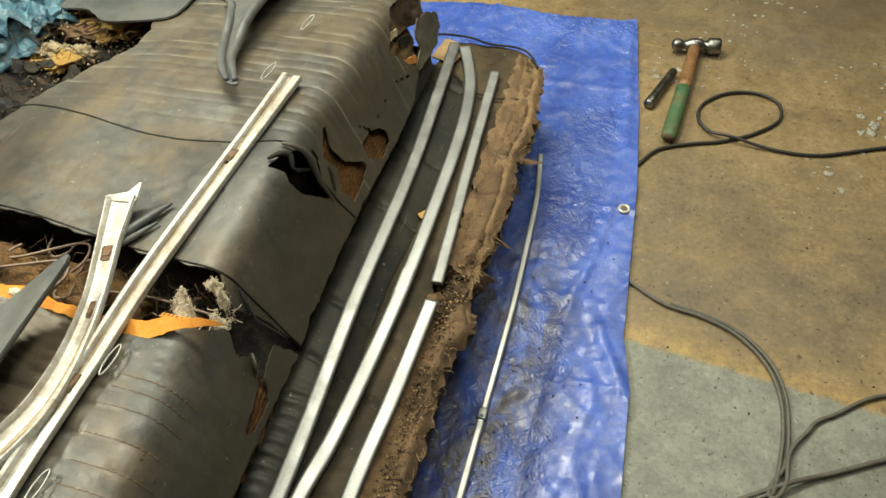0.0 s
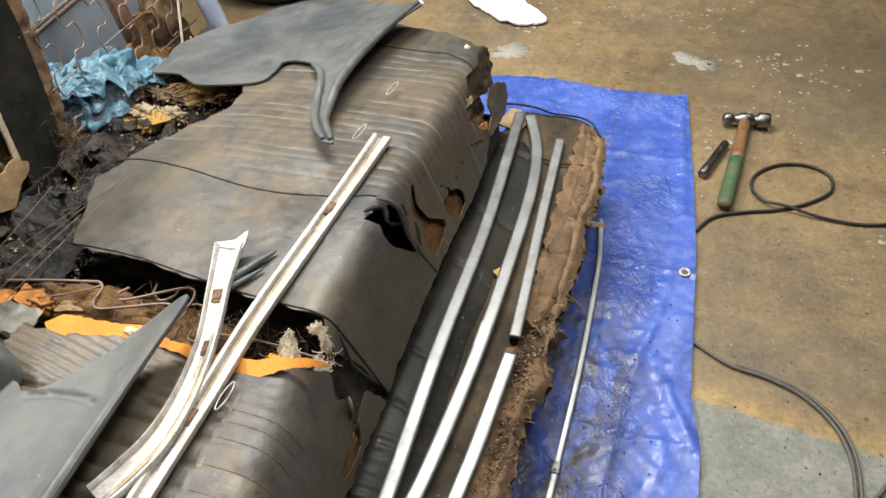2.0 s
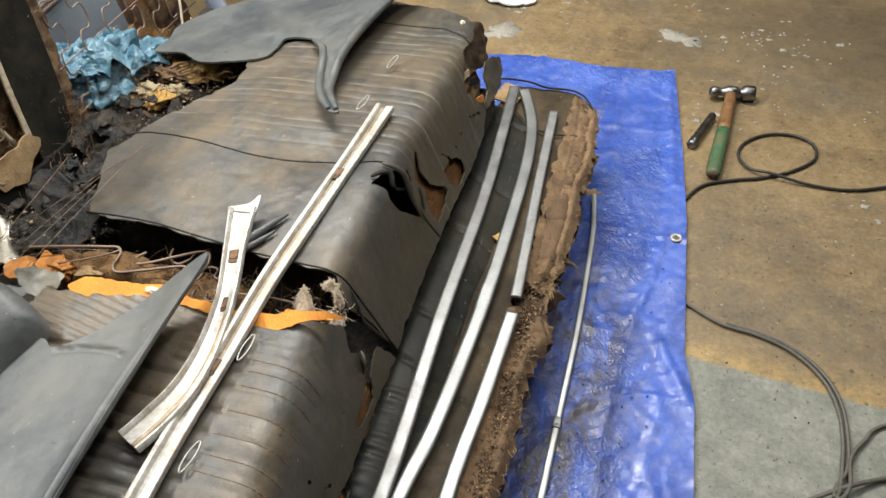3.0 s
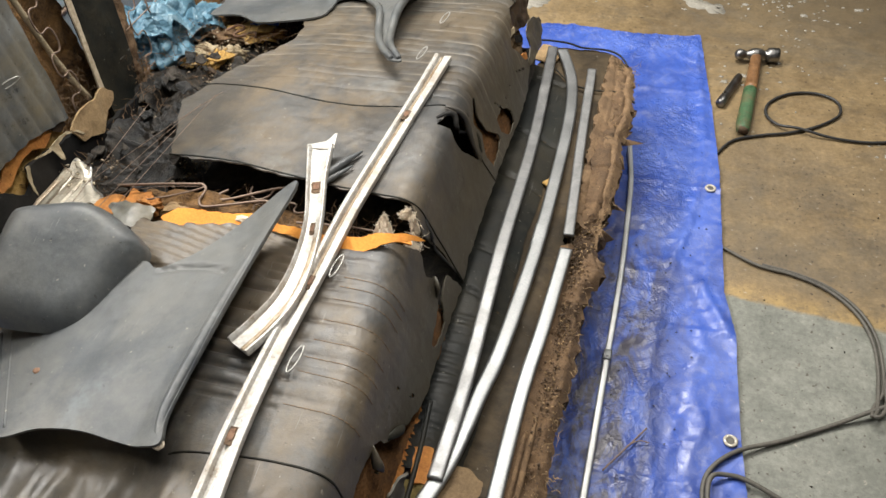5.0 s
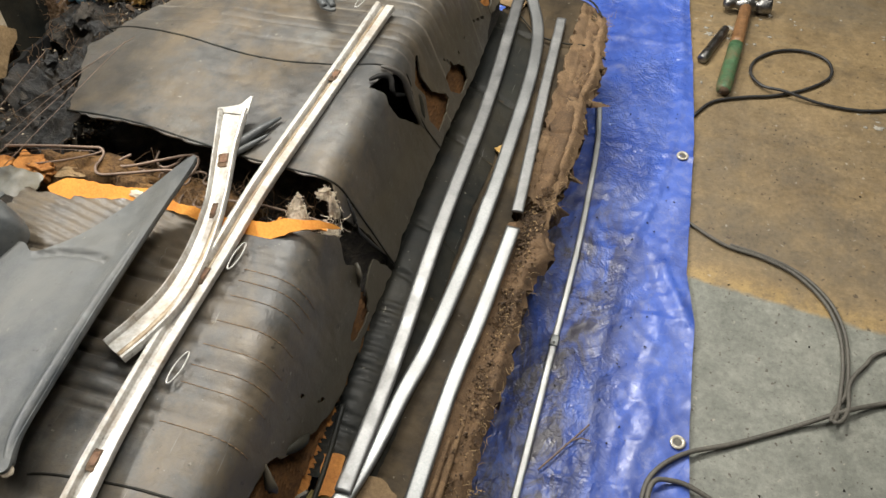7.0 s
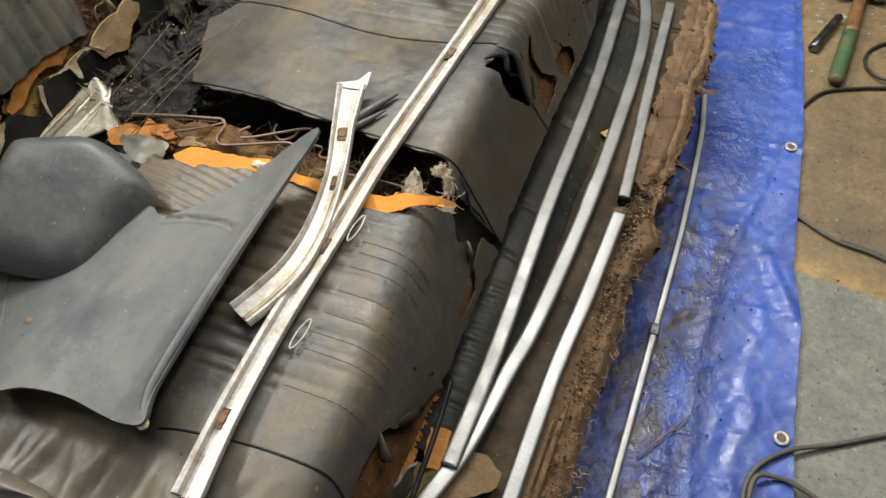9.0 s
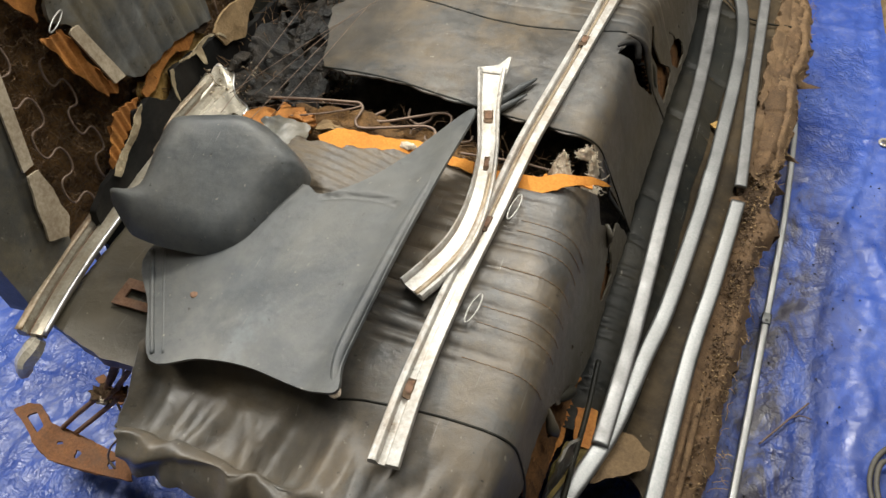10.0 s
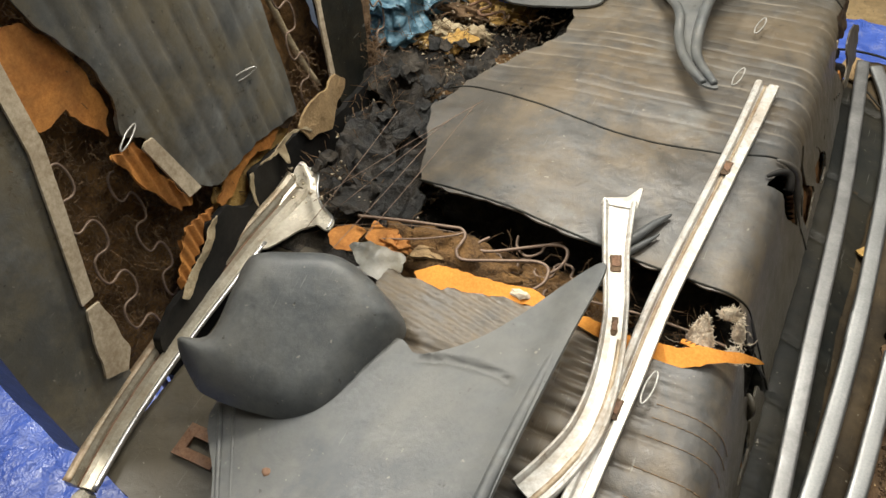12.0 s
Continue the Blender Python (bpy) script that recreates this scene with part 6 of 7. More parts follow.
def back_spring(y0, z0, y1, z1, width, turns, off=-0.004):
    pts = []
    n = turns * 24
    for i in range(n + 1):
        t = i / n
        s = math.sin(2 * math.pi * turns * t)
        t -= 0.11 / turns * math.sin(4 * math.pi * turns * t)
        dy, dz = y1 - y0, z1 - z0
        L = math.hypot(dy, dz)
        pts.append(back(y0 + dy * t + s * width * dz / L, z0 + dz * t - s * width * dy / L, off + 0.006 * math.sin(5 * t)))
    return part("spring", tube(pts, 0.0018, 6, 1), WIRE, rest, "rusty zigzag spring")


back_spring(0.5, 0.37, 0.55, 0.98, 0.02, 7)
back_spring(0.565, 0.36, 0.6, 0.6, 0.016, 3)
back_spring(0.98, 0.36, 1.05, 0.98, 0.02, 7)
for y, w in ((1.22, 0.02), (1.3, 0.022), (1.39, 0.022), (1.48, 0.022), (1.56, 0.022), (1.63, 0.02)):
    back_spring(y, 0.28, y + 0.11, 0.98, w, 7, 0.0)
for z in (0.36, 0.46, 0.58):
    part("cross_wire", tube([back(1.18, z, 0.004), back(1.45, z - 0.02, 0.002), back(1.74, z - 0.05, 0.0)], 0.0014, 5, 4), WIRE, rest)
for pts in ([back(0.47, 0.02, -0.06), back(0.56, 1.0, -0.06)], [back(1.13, 0.02, -0.06), back(1.22, 1.0, -0.06)], [back(1.62, 0.0, -0.05), back(1.74, 1.0, -0.05)], [back(0.4, 0.98, -0.06), back(1.75, 0.98, -0.06)], [back(0.4, 0.3, -0.06), back(1.66, 0.27, -0.06)]):
    part("frame_tube", tube(pts, 0.0055, 8, 1), WIRE, rest, "rusty frame rod")
part("frame_bar", sweep([back(1.53, 0.3, -0.03), back(1.535, 0.45, -0.035), back(1.56, 1.0, -0.05)], [(-0.022, -0.006), (0.022, -0.006), (0.022, 0.006), (-0.022, 0.006)], (1, 0, 0)), RUST, rest, "flat rusty frame bar")
part("side_rail", sweep([back(1.76, 0.0, 0.075), back(1.75, 0.3, 0.06), back(1.76, 1.0, -0.02)], [(-0.034, -0.008), (-0.026, 0.006), (0.0, 0.013), (0.026, 0.006), (0.034, -0.008)], (1, 0, 0)), RAIL, rest, "metal side rail coloured with the tarp's blue reflection")
part("burlap", lump(-1.24, 1.64, 0.34, 0.03, 0.07, 0.09, 50.0, 0.8, 3.0, 4), FELT, rest, "rotten brown burlap")
part("burlap", lump(-1.22, 1.53, 0.28, 0.04, 0.1, 0.05, 54.0, 0.8, 3.0, 4), HAIR, rest)
part("stick", tube([back(1.6, 0.3, 0.03), back(1.655, 0.36, 0.02), back(1.7, 0.43, 0.02)], 0.0035, 6, 4), TAPE, rest, "thin pale stick")
part("stick", tube([back(1.015, 0.42, 0.0), back(1.0, 0.52, -0.01), back(0.99, 0.75, -0.02)], 0.006, 8, 4), PALE_CLOTH, rest, "pale wooden stick")
CLIP2 = copy_thing(CLIP, Matrix.Translation(back(0.614, 0.663, 0.045)) @ Euler((0.2, 1.4, 0.5)).to_matrix().to_4x4())
CLIP2["label"] = "small oval bright wire clip caught on the backrest"
CLIP3 = copy_thing(CLIP, Matrix.Translation(back(0.83, 0.59, 0.042)) @ Euler((0.9, 1.4, 0.4)).to_matrix().to_4x4())
CLIP3["label"] = "small oval bright wire clip caught on the backrest"

# ---- cabinet behind the backrest ----
cabinet = base("steel_cabinet", -1.75, 1.4, 0.0, "low teal and grey steel cabinet standing behind the backrest", "cabinet")
part("upper_panel", box(-1.95, 0.75, 0.343, -1.55, 2.0, 0.95, 0.006), TEAL, cabinet, "pale teal enamel")
part("edge_strip", box(-1.95, 0.75, 0.333, -1.545, 2.0, 0.341, 0.002), WIRE, cabinet, "rusty edge strip")
part("lower_panel", box(-1.95, 0.75, 0.0, -1.55, 2.0, 0.331, 0.006), TEAL_DARK, cabinet, "dull blue grey enamel")


# ---- blue bag ----
def crumple(cx, cy, cz, rx, ry, rz, seed):
    bm = bmesh.new()
    bmesh.ops.create_icosphere(bm, subdivisions=5, radius=1)
    for v in bm.verts:
        c = v.co.copy()
        k = 0.85 + 0.5 * noise.noise(c * 1.3 + Vector((seed, 0, 0))) + 0.4 * abs(noise.noise(c * 2.6 + Vector((0, seed, 0)))) + 0.12 * abs(noise.noise(c * 6 + Vector((0, 0, seed)))) - 0.1
        v.co = Vector((cx + c.x * k * rx, cy + c.y * k * ry, cz + c.z * k * rz))
    return bm


bag = base("plastic_bag", -1.2, 1.37, 0.3, "crumpled translucent blue plastic bag stuffed against the springs", "plastic bag")
part("bag_body", crumple(-1.2, 1.35, 0.36, 0.07, 0.125, 0.075, 3.0), BAG, bag)
part("bag_fold", crumple(-1.16, 1.44, 0.345, 0.05, 0.07, 0.035, 8.0), BAG, bag)
part("bag_fold", crumple(-1.24, 1.3, 0.41, 0.04, 0.07, 0.045, 12.0), BAG, bag)
for k, (x, y, z, s) in enumerate(((-1.14, 1.42, 0.36, 0.075), (-1.17, 1.33, 0.4, 0.07), (-1.22, 1.27, 0.4, 0.06), (-1.13, 1.3, 0.36, 0.05))):
    part("bag_fold", cloth(ragged(blob(x, y, s, k * 4.4 + 2, 12, 1.3), 0.006, 0.03, k), lambda a, b: (a, b, z + 0.5 * (-1.16 - a) + 0.07 * abs(noise.noise(Vector((a * 14, b * 14, k)))) + 0.018 * abs(noise.noise(Vector((a * 40, b * 40, k))))), 0.005, 0.001), BAG, bag)


# ---- rubble between bench and backrest ----
def bed(a, b):
    return a, b, 0.318 + 0.03 * fbm(a * 9, b * 9, 6.0) + 0.015 * fbm(a * 34, b * 34, 2.0) + 0.05 * smooth((1.0 - b) / 0.2)


tagged(part("rubble_bed", cloth(ragged([(-1.14, 0.72), (-0.86, 0.7), (-0.86, 1.6), (-1.16, 1.72), (-1.2, 1.3)], 0.01, 0.05), bed, 0.008, 0.03), SOIL), "dark crumbled stuffing and dirt behind the bench", "rubble", kind="stuff")
tagged(part("rubble_heap", box(-1.1, 0.85, 0.14, -0.88, 1.6, 0.31, 0.02), HAIR), "dark matted stuffing heap behind the bench", "rubble", kind="stuff")
def shard(x, y, r, rr):
    n = rr.randint(5, 8)
    turn = rr.uniform(0, 6.28)
    return [(x + r * rr.uniform(0.55, 1.2) * math.cos(turn + 6.283 * i / n), y + r * rr.uniform(0.45, 1.1) * math.sin(turn + 6.283 * i / n)) for i in range(n)]


rr = random.Random(21)
SHEETS = [(-1.06, 1.13, 0.366, 0.095, SOIL), (-1.03, 1.06, 0.36, 0.06, SOIL), (-0.985, 1.0, 0.378, 0.085, VINYL_SCRAP), (-1.02, 0.92, 0.388, 0.07, VINYL_SCRAP), (-0.95, 0.9, 0.392, 0.075, VINYL_SCRAP), (-0.965, 0.82, 0.396, 0.06, VINYL_SCRAP),
          (-1.06, 1.0, 0.375, 0.06, VINYL_SCRAP), (-0.9, 0.98, 0.39, 0.06, VINYL_SCRAP), (-0.91, 0.8, 0.4, 0.055, VINYL_SCRAP), (-0.93, 1.1, 0.362, 0.07, VINYL_SCRAP),
          (-0.86, 0.69, 0.47, 0.035, VINYL_MID), (-0.875, 0.655, 0.474, 0.025, VINYL_CLEAN), (-0.93, 0.725, 0.442, 0.03, LINING), (-0.89, 0.745, 0.447, 0.025, LINING)]
SHEETS += [(rr.uniform(-1.07, -0.88), rr.uniform(0.83, 1.22), rr.uniform(0.385, 0.405), rr.uniform(0.008, 0.026), rr.choice((VINYL_SCRAP, VINYL_SCRAP, VINYL_SCRAP, SOIL, SOIL, FELT_DARK))) for k in range(46)]
for k, (x, y, z, r, material) in enumerate(SHEETS):
    outline = ragged(shard(x, y, r, rr), 0.004, 0.02, k)
    tx, ty = rr.uniform(-0.3, 0.3), rr.uniform(-0.3, 0.3)
    fold = rr.uniform(0, 3.14)
    cx, sx = math.cos(fold), math.sin(fold)

    calm = 0.25 if z > 0.44 else 1.0

    def lie(a, b):
        u, v = (a - x) * cx + (b - y) * sx, (b - y) * cx - (a - x) * sx
        fold_up = 0.02 * (1 - abs(noise.noise(Vector((u * 15 + 0.5 * k, v * 4, k))))) ** 7 + 0.012 * (1 - abs(noise.noise(Vector((u * 6, v * 30, k + 9.0))))) ** 8
        return a, b, z + calm * (1.6 * (tx * (a - x) + ty * (b - y)) + fold_up + 0.012 * fbm(a * 9, b * 9, k)) - 0.25 * max(0.0, math.hypot(a - x, b - y) - 0.75 * r) * (r > 0.05)
    tagged(part("vinyl_scrap", cloth(outline, lie, 0.004, 0.002), material), "torn crumpled dark vinyl scrap among the rubble", "scrap", "torn scraps")
tagged(part("tarp_scrap", cloth(ragged([(-1.01, 1.415), (-0.945, 1.425), (-0.95, 1.48), (-1.0, 1.475)], 0.004, 0.02), lambda a, b: (a, b, 0.362 + 0.02 * abs(noise.noise(Vector((a * 30, b * 30, 2.0))))), 0.005, 0.001), TARP), "small crumpled corner of blue tarp in the rubble", "tarp")
FOAMS = ((-1.08, 1.32, 0.345, 0.03, 0.022, 0.012, PALE_CLOTH), (-1.05, 1.3, 0.34, 0.022, 0.03, 0.012, FOAM), (-1.02, 1.33, 0.34, 0.03, 0.02, 0.014, PALE_CLOTH), (-1.0, 1.41, 0.345, 0.06, 0.03, 0.01, FOAM), (-1.06, 1.39, 0.34, 0.05, 0.02, 0.012, FELT),
         (-1.1, 1.47, 0.335, 0.05, 0.04, 0.018, HAIR), (-0.97, 1.46, 0.34, 0.04, 0.03, 0.012, FELT), (-1.11, 1.29, 0.335, 0.02, 0.02, 0.01, FOAM), (-0.86, 0.735, 0.446, 0.02, 0.014, 0.01, LINING), (-1.07, 1.53, 0.32, 0.05, 0.04, 0.015, HAIR))
for k, (x, y, z, rx, ry, rz, material) in enumerate(FOAMS):
    tagged(part("foam_lump", lump(x, y, z, rx, ry, rz, k * 5.0, 1.5, 3.2, 4), material), "crumbled lump of old foam padding in the rubble", "foam", "foam lumps")
hook = tagged(part("bent_hook", tube([(-1.06, 1.385, 0.362), (-1.04, 1.41, 0.363), (-1.02, 1.4, 0.362), (-1.035, 1.375, 0.362), (-1.02, 1.365, 0.362), (-0.99, 1.39, 0.362), (-0.98, 1.375, 0.358)], 0.003, 6, 5), RUST), "bent rusty hook lying on foam", "hook")
for a, b in (((-1.03, 0.78, 0.42), (-0.86, 1.03, 0.47)), ((-0.99, 0.78, 0.42), (-0.885, 0.985, 0.47)), ((-0.925, 0.68, 0.47), (-0.9, 0.91, 0.465)), ((-0.895, 0.71, 0.47), (-0.865, 1.01, 0.475)), ((-0.96, 0.735, 0.445), (-0.78, 0.775, 0.468)), ((-0.985, 0.7, 0.46), (-0.955, 0.93, 0.5))):
    mid = tuple((p + q) / 2 + 0.006 for p, q in zip(a, b))
    tagged(part("loose_wire", tube([a, mid, b], 0.00055, 5, 6), WIRE), "thin rusty wire sticking out of the rubble", "wire", "loose wires")

# ---- loose fibres ----
def fibres(count, seed, where, length, r, curl):
    rr = random.Random(seed)
    out = []
    for _ in range(count):
        p = Vector(where(rr))
        d = Vector((rr.uniform(-1, 1), rr.uniform(-1, 1), rr.uniform(-0.2, 0.9))).normalized()
        pts = [p]
        for _ in range(4):
            d = (d + Vector((rr.uniform(-1, 1), rr.uniform(-1, 1), rr.uniform(-1, 0.8))) * curl).normalized()
            pts.append(pts[-1] + d * length / 4 * rr.uniform(0.6, 1.4))
        out.append(sweep(pts, ring(r, 3), (0.3, 0.2, 1)))
    return join(*out)


tagged(part("hair_fibre", fibres(1300, 3, lambda r: back(r.uniform(0.47, 0.66), r.uniform(0.36, 0.85), r.uniform(-0.035, -0.005)), 0.03, 0.0005, 1.1), HAIR_FIBRE, rest, "loose brown horsehair"), kind="stuff")
tagged(part("hair_fibre", fibres(500, 5, lambda r: back(r.uniform(0.66, 1.04), r.uniform(0.37, 0.5), 0.0), 0.03, 0.0005, 1.1), HAIR_FIBRE, rest, "loose brown horsehair"), kind="stuff")
tagged(part("hair_fibre", fibres(320, 6, lambda r: back(r.uniform(1.2, 1.72), r.uniform(0.24, 0.36), -0.05), 0.035, 0.0007, 0.8), HAIR_FIBRE, rest, "loose brown horsehair"), kind="stuff")
tagged(part("hair_fibre", fibres(420, 8, lambda r: (r.uniform(-0.86, -0.42), r.uniform(0.715, 0.81), r.uniform(0.36, 0.43)), 0.04, 0.0006, 0.8), HAIR_FIBRE, seat, "loose brown horsehair"), kind="stuff")
tagged(part("litter_fibre", fibres(420, 9, lambda r: (r.uniform(-1.13, -0.88), r.uniform(0.78, 1.36), r.uniform(0.34, 0.4)), 0.045, 0.0006, 0.6), HAIR_FIBRE), "loose fibres and threads in the rubble", "fibres", kind="stuff")
tagged(part("hair_fibre", fibres(260, 21, lambda r: back(1.17 + r.uniform(-0.03, 0.03), r.uniform(0.3, 0.42), 0.015), 0.03, 0.0005, 0.9), FELT, rest, "frayed brown fibres"), kind="stuff")
tagged(part("felt_fibre", fibres(500, 14, lambda r: (-0.116 - r.uniform(0.0, 0.07), r.choice((r.uniform(1.08, 1.66), r.uniform(0.35, 1.03))), 0.19), 0.022, 0.0005, 0.9), OCHRE, lower, "loose ochre felt fibres"), kind="stuff")
tagged(part("cotton_fibre", fibres(70, 15, lambda r: r.choice(((-0.443 + r.uniform(-0.02, 0.02), 0.735, 0.43 + r.uniform(-0.03, 0.03)), (-0.392, 0.765 + r.uniform(-0.03, 0.03), 0.43 + r.uniform(-0.03, 0.03)))), 0.02, 0.0005, 0.9), COTTON, seat, "loose white cotton fibres"), kind="stuff")
litter = []
rr = random.Random(31)
for k in range(1500):
    x, y = rr.uniform(-1.13, -0.87), rr.uniform(0.78, 1.6)
    r = rr.uniform(0.001, 0.005)
    litter.append(moved(([(-r, -r * 0.6, 0), (r, -r * 0.4, 0), (r * 0.4, r, 0), (0, 0, r)], [(0, 1, 3), (1, 2, 3), (2, 0, 3), (2, 1, 0)]), pose(x, y, bed(x, y)[2] + rr.uniform(0.0, 0.035), rr.uniform(0, 40), rr.uniform(0, 40), rr.uniform(0, 360))))
tagged(part("rubble_grit", join(*litter), TAPE), "pale crumbs scattered over the rubble", "crumbs", kind="stuff")


# ---- scraps on the lower seat and tarp ----
def scrap(name, outline, z, material, label, category, tilt=0.0, wave=0.008):
    cx = np.mean([p[0] for p in outline])
    return tagged(part(name, cloth(ragged(outline, 0.004, 0.02), lambda a, b: (a, b, z + tilt * (a - cx) + wave * fbm(a * 20, b * 20)), 0.005, 0.003), material), label, category)


scrap("card_scrap", [(-0.285, 0.406), (-0.275, 0.45), (-0.271, 0.487), (-0.248, 0.501), (-0.217, 0.481), (-0.216, 0.46), (-0.233, 0.438)], 0.238, FLAP, "torn brown card scrap lying on the lower seat", "scrap", -0.1)
scrap("foam_scrap", [(-0.334, 0.33), (-0.338, 0.398), (-0.329, 0.452), (-0.295, 0.445), (-0.29, 0.432), (-0.302, 0.379), (-0.313, 0.32)], 0.252, OLIVE, "flat olive yellow foam scrap beside the bench", "scrap", 0.1)
scrap("foam_piece", [(-1.04, 1.385), (-0.955, 1.4), (-0.95, 1.45), (-1.0, 1.46), (-1.05, 1.43)], 0.356, FOAM, "flat yellow foam piece lying in the rubble", "foam", 0.05)
scrap("foam_piece", [(-1.075, 1.285), (-1.03, 1.275), (-1.0, 1.305), (-1.04, 1.32)], 0.352, FOAM, "small yellow foam piece lying in the rubble", "foam", 0.05)
scrap("lining_scrap", [(-0.33, 0.5), (-0.3, 0.505), (-0.292, 0.45), (-0.318, 0.44)], 0.258, LINING, "torn orange lining scrap beside the bench", "scrap", -0.2)
scrap("leaf_litter", [(-0.262, 1.18), (-0.25, 1.195), (-0.238, 1.18), (-0.25, 1.17)], 0.214, FOAM, "small dry leaf on the lower seat", "leaf")
tagged(part("twig", tube([(-0.045, 0.66, 0.018), (-0.01, 0.715, 0.018), (0.022, 0.765, 0.018)], 0.0016, 6, 4), WIRE), "thin dry twig lying on the tarp", "twig")
tagged(part("twig", tube([(-0.01, 0.718, 0.018), (0.01, 0.735, 0.018), (0.03, 0.735, 0.018)], 0.0012, 6, 4), WIRE), "thin dry twig lying on the tarp", "twig")
tagged(part("twig", tube([(-0.045, 0.46, 0.018), (0.0, 0.53, 0.018)], 0.0014, 6, 2), WIRE), "thin dry twig lying on the tarp", "twig")
grit = []
rng = random.Random(12)
for k in range(160):
    x, y = rng.uniform(-0.12, 0.1) if k % 3 else rng.uniform(0.2, 0.9), rng.uniform(0.4, 1.6)
    r = rng.uniform(0.0008, 0.003)
    m = pose(x, y, 0.012 if x < 0.12 else 0.001, 0, 0, rng.uniform(0, 360))
    grit.append(moved(([(-r, -r * 0.6, 0), (r, -r * 0.4, 0), (r * 0.4, r, 0), (0, 0, r)], [(0, 1, 3), (1, 2, 3), (2, 0, 3), (2, 1, 0)]), m))
tagged(part("grit", join(*grit), SOIL), "dark grit and crumbs on tarp and floor", "grit", kind="stuff")


# ---- hammer and punch ----
def turned(profile, eye, target, n=20):
    """Lathe a profile and lay its axis from eye to target."""
    d = (Vector(target) - Vector(eye)).normalized()
    m = Matrix.Translation(eye) @ d.to_track_quat("Z", "Y").to_matrix().to_4x4()
    return moved(lathe(profile, n), m)


hammer = base("hammer", 0.18, 1.86, 0.0, "ball-peen hammer with worn green wooden handle lying on the floor", "hammer")
HANDLE = [(0.162, 1.69, 0.018), (0.166, 1.74, 0.019), (0.173, 1.82, 0.021), (0.18, 1.91, 0.023), (0.186, 2.0, 0.025), (0.187, 2.025, 0.025)]
path = spline(HANDLE, 6)
n = len(path)
part("grip", sweep(path[:16], ring(0.019, 10, 0.8), scale=[0.86 + 0.14 * min(1, i / 3) - 0.006 * i for i in range(16)]), GREEN, hammer, "chipped green paint")
part("handle", sweep(path[15:], ring(0.017, 10, 0.75), scale=[0.98 - 0.012 * i for i in range(n - 15)]), WOOD, hammer, "worn bare wood")
part("end_grain", sweep([(0.1615, 1.6885, 0.018), (0.1623, 1.6915, 0.018)], ring(0.0155, 10, 0.8)), FELT_DARK, hammer, "dark worn end grain")
HEAD = [(0.0, 0.0), (0.008, 0.0015), (0.0135, 0.007), (0.0155, 0.015), (0.013, 0.024), (0.0095, 0.03), (0.0105, 0.036), (0.0165, 0.045), (0.0185, 0.058), (0.0165, 0.072), (0.012, 0.079), (0.0125, 0.085), (0.0195, 0.09), (0.0205, 0.096), (0.0205, 0.116), (0.0185, 0.12), (0.0, 0.12)]
part("head", turned(HEAD, (0.129, 2.022, 0.024), (0.251, 2.037, 0.024)), STEEL_DARK, hammer, "worn steel ball-peen head")
punch = base("drift_punch", 0.125, 1.865, 0.0, "short round steel drift punch lying beside the hammer", "punch")
part("shank", turned([(0.0, 0.0), (0.0105, 0.0), (0.0125, 0.004), (0.0128, 0.03), (0.0118, 0.033), (0.0118, 0.095), (0.0112, 0.1), (0.0108, 0.14), (0.009, 0.145), (0.0, 0.145)], (0.102, 1.795, 0.013), (0.148, 1.934, 0.013)), STEEL_DARK, punch)

# ---- cables ----
black_cable = [(0.107, 1.6, 0.006), (0.144, 1.659, 0.006), (0.216, 1.695, 0.006), (0.277, 1.716, 0.006), (0.349, 1.758, 0.006), (0.403, 1.818, 0.006), (0.396, 1.876, 0.006), (0.343, 1.9, 0.006), (0.279, 1.885, 0.006), (0.23, 1.838, 0.006),
               (0.221, 1.785, 0.006), (0.25, 1.742, 0.009), (0.3, 1.727, 0.016), (0.387, 1.715, 0.007), (0.482, 1.718, 0.006), (0.586, 1.758, 0.006), (0.9, 1.9, 0.006), (1.6, 2.3, 0.006)]
tagged(part("cable", tube(black_cable, 0.0037, 10, 8), RUBBER), "black rubber cable with one loop lying on the floor", "cable", "floor cables")
grey = [(0.115, 1.29, 0.003), (0.141, 1.273, 0.005), (0.212, 1.236, 0.006), (0.283, 1.224, 0.006), (0.351, 1.198, 0.006), (0.405, 1.148, 0.006), (0.433, 1.087, 0.006), (0.441, 1.018, 0.006), (0.437, 0.951, 0.008), (0.428, 0.9, 0.02), (0.42, 0.88, 0.03),
        (0.432, 0.885, 0.03), (0.447, 0.92, 0.018), (0.452, 0.976, 0.01), (0.479, 1.024, 0.007), (0.52, 1.069, 0.006), (0.7, 1.16, 0.006), (1.3, 1.2, 0.006)]
tagged(part("cable", tube(grey, 0.0038, 8, 8), CABLE_GREY), "grey brown extension cable lying on the floor", "cable", "floor cables")
twin = [(p[0] + 0.009, p[1] + 0.004, p[2]) for p in grey[2:9]] + [(0.424, 0.91, 0.014), (0.418, 0.885, 0.02)]
tagged(part("cable", tube(twin, 0.0036, 8, 8), CABLE_GREY), "grey brown extension cable lying on the floor", "cable", "floor cables")
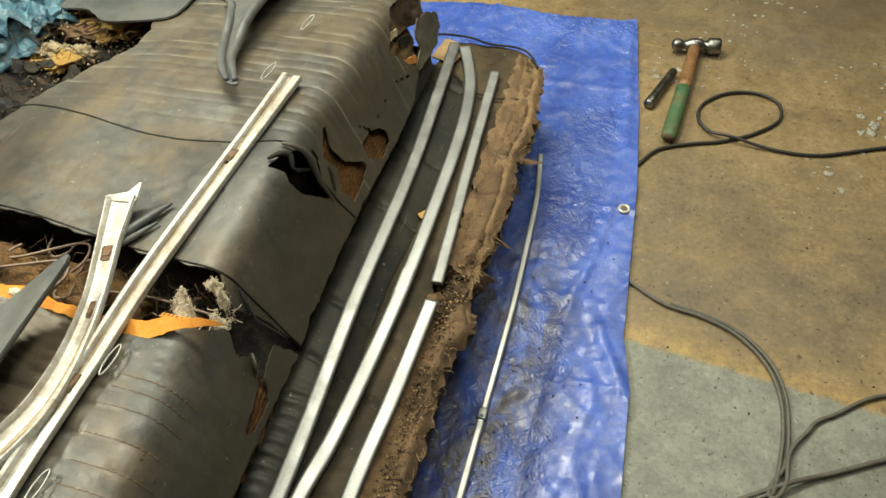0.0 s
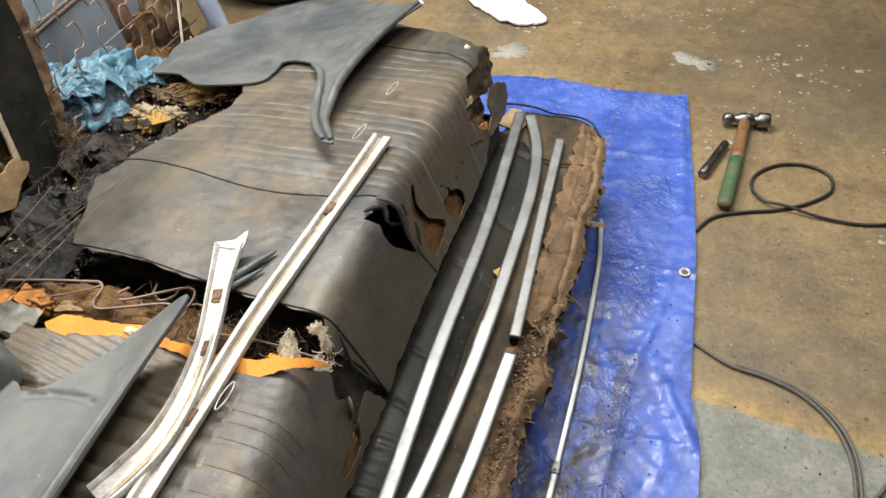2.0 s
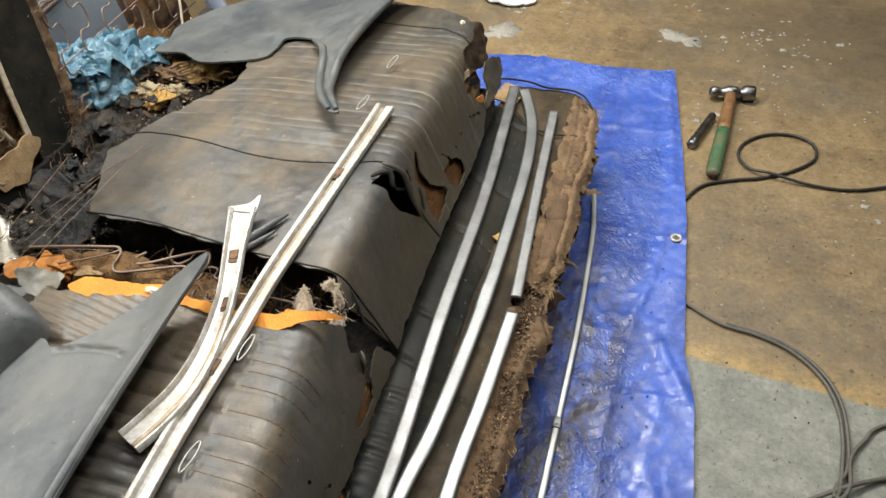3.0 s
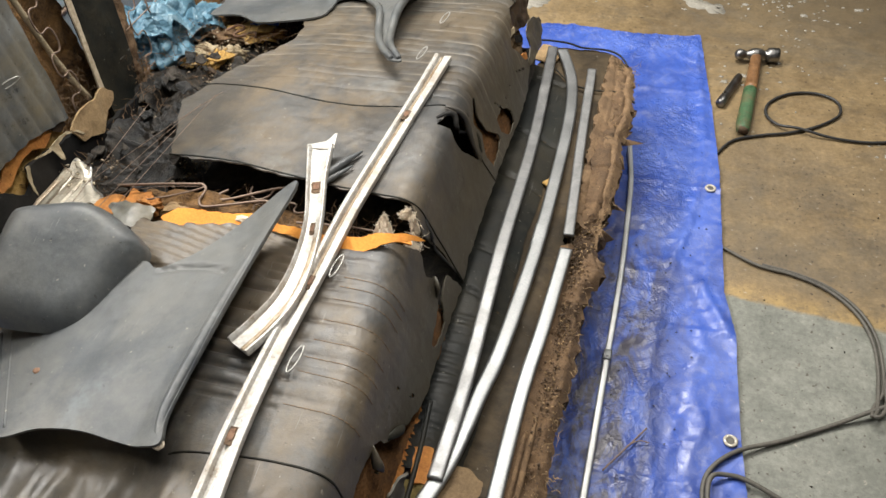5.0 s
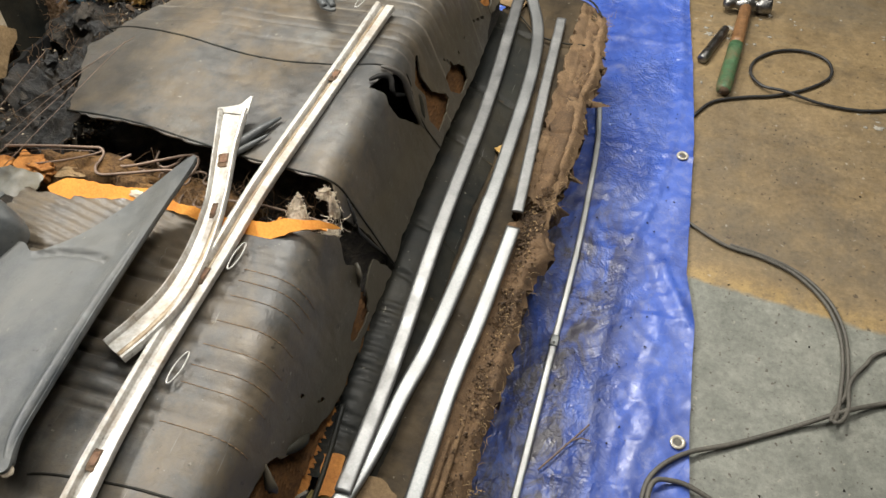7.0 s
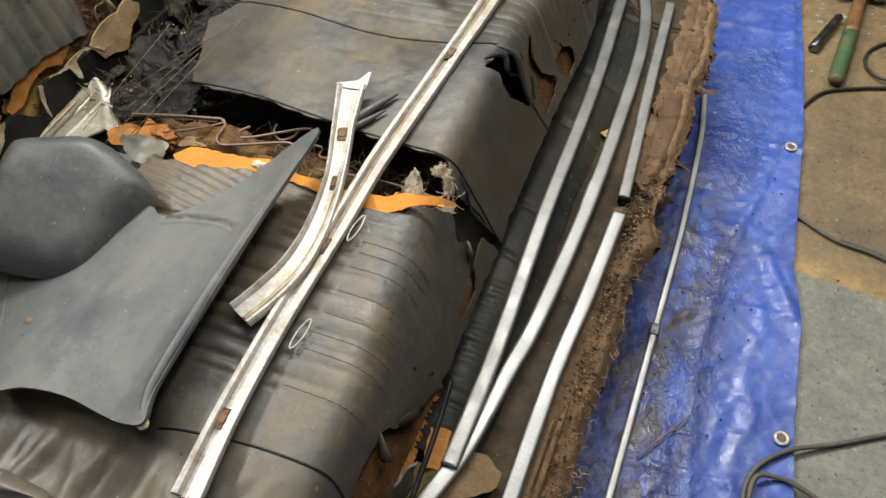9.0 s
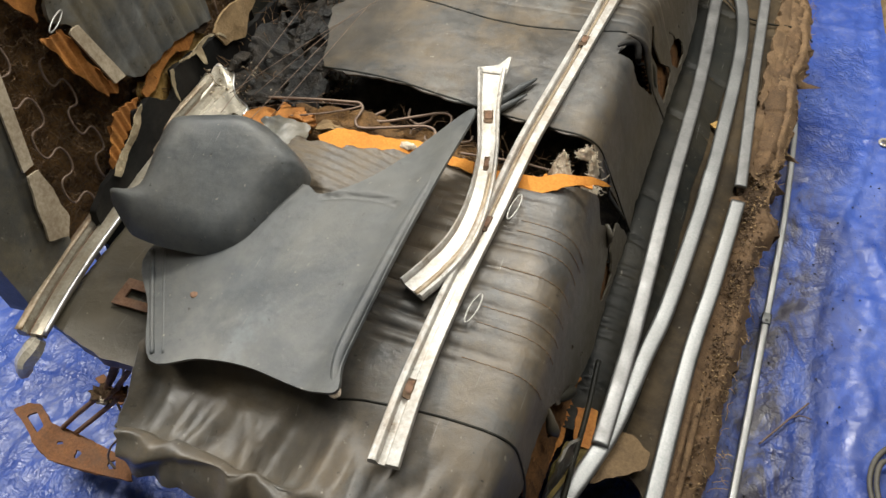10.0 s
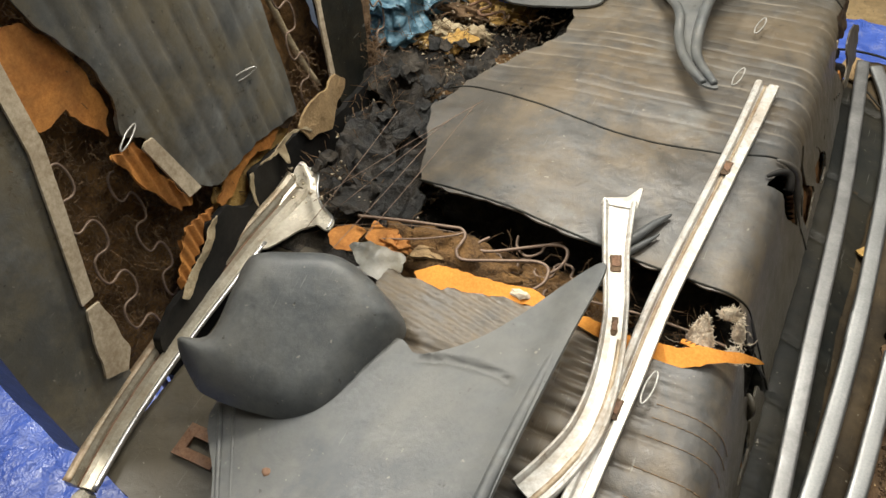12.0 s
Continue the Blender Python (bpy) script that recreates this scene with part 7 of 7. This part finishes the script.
third = [(1.4, 1.3, 0.006), (0.8, 1.1, 0.006), (0.515, 0.956, 0.008), (0.437, 0.91, 0.018), (0.349, 0.856, 0.007), (0.263, 0.803, 0.007), (0.187, 0.759, 0.016), (0.142, 0.712, 0.017), (0.129, 0.664, 0.017), (0.14, 0.614, 0.017), (0.17, 0.56, 0.016), (0.2, 0.3, 0.014)]
tagged(part("cable", tube(third, 0.0045, 8, 8), CABLE_GREY), "grey brown extension cable crossing the tarp edge", "cable", "floor cables")
fourth = [(0.15, 0.6, 0.026), (0.137, 0.65, 0.026), (0.142, 0.69, 0.027), (0.17, 0.703, 0.02), (0.205, 0.702, 0.016), (0.27, 0.682, 0.006), (0.327, 0.656, 0.006), (0.42, 0.58, 0.006), (0.6, 0.4, 0.006)]
tagged(part("cable", tube(fourth, 0.0045, 8, 8), CABLE_GREY), "grey brown extension cable looped over the tarp edge", "cable", "floor cables")

# ---- things farther off ----
tub = base("rubber_tub", -1.4, 2.52, 0.0, "round black rubber tub standing on the floor", "tub")
part("wall", moved(lathe([(0.0, 0.004), (0.17, 0.004), (0.185, 0.0), (0.205, 0.02), (0.225, 0.13), (0.235, 0.26), (0.245, 0.262), (0.245, 0.275), (0.225, 0.275), (0.21, 0.13), (0.18, 0.03), (0.0, 0.02)], 40), pose(-1.4, 2.52, 0)), RUBBER, tub)
tagged(part("hub_cap", moved(lathe([(0.0, 0.03), (0.08, 0.03), (0.12, 0.02), (0.165, 0.016), (0.185, 0.012), (0.188, 0.006), (0.18, 0.002), (0.0, 0.002)], 40), pose(-1.04, 2.65, 0.0)), STEEL), "round bright metal hub cap lying on the floor", "hub cap")
CLOTH = spline([(-0.765, 2.577), (-0.7, 2.63), (-0.62, 2.6), (-0.55, 2.53), (-0.455, 2.456), (-0.438, 2.404), (-0.533, 2.375), (-0.642, 2.434), (-0.72, 2.5)], 5, True)
tagged(part("white_rag", cloth(ragged(CLOTH, 0.006, 0.04), lambda a, b: (a, b, 0.012 + 0.02 * abs(fbm(a * 14, b * 14)) + 0.006 * fbm(a * 50, b * 50)), 0.008, 0.006), PAPER), "crumpled white rag lying on the floor", "rag")
tagged(part("paper_strip", tube([(-0.8, 2.6, 0.004), (-0.76, 2.55, 0.004), (-0.745, 2.52, 0.004)], 0.003, 6, 4), PAPER), "thin white strip on the floor", "strip")
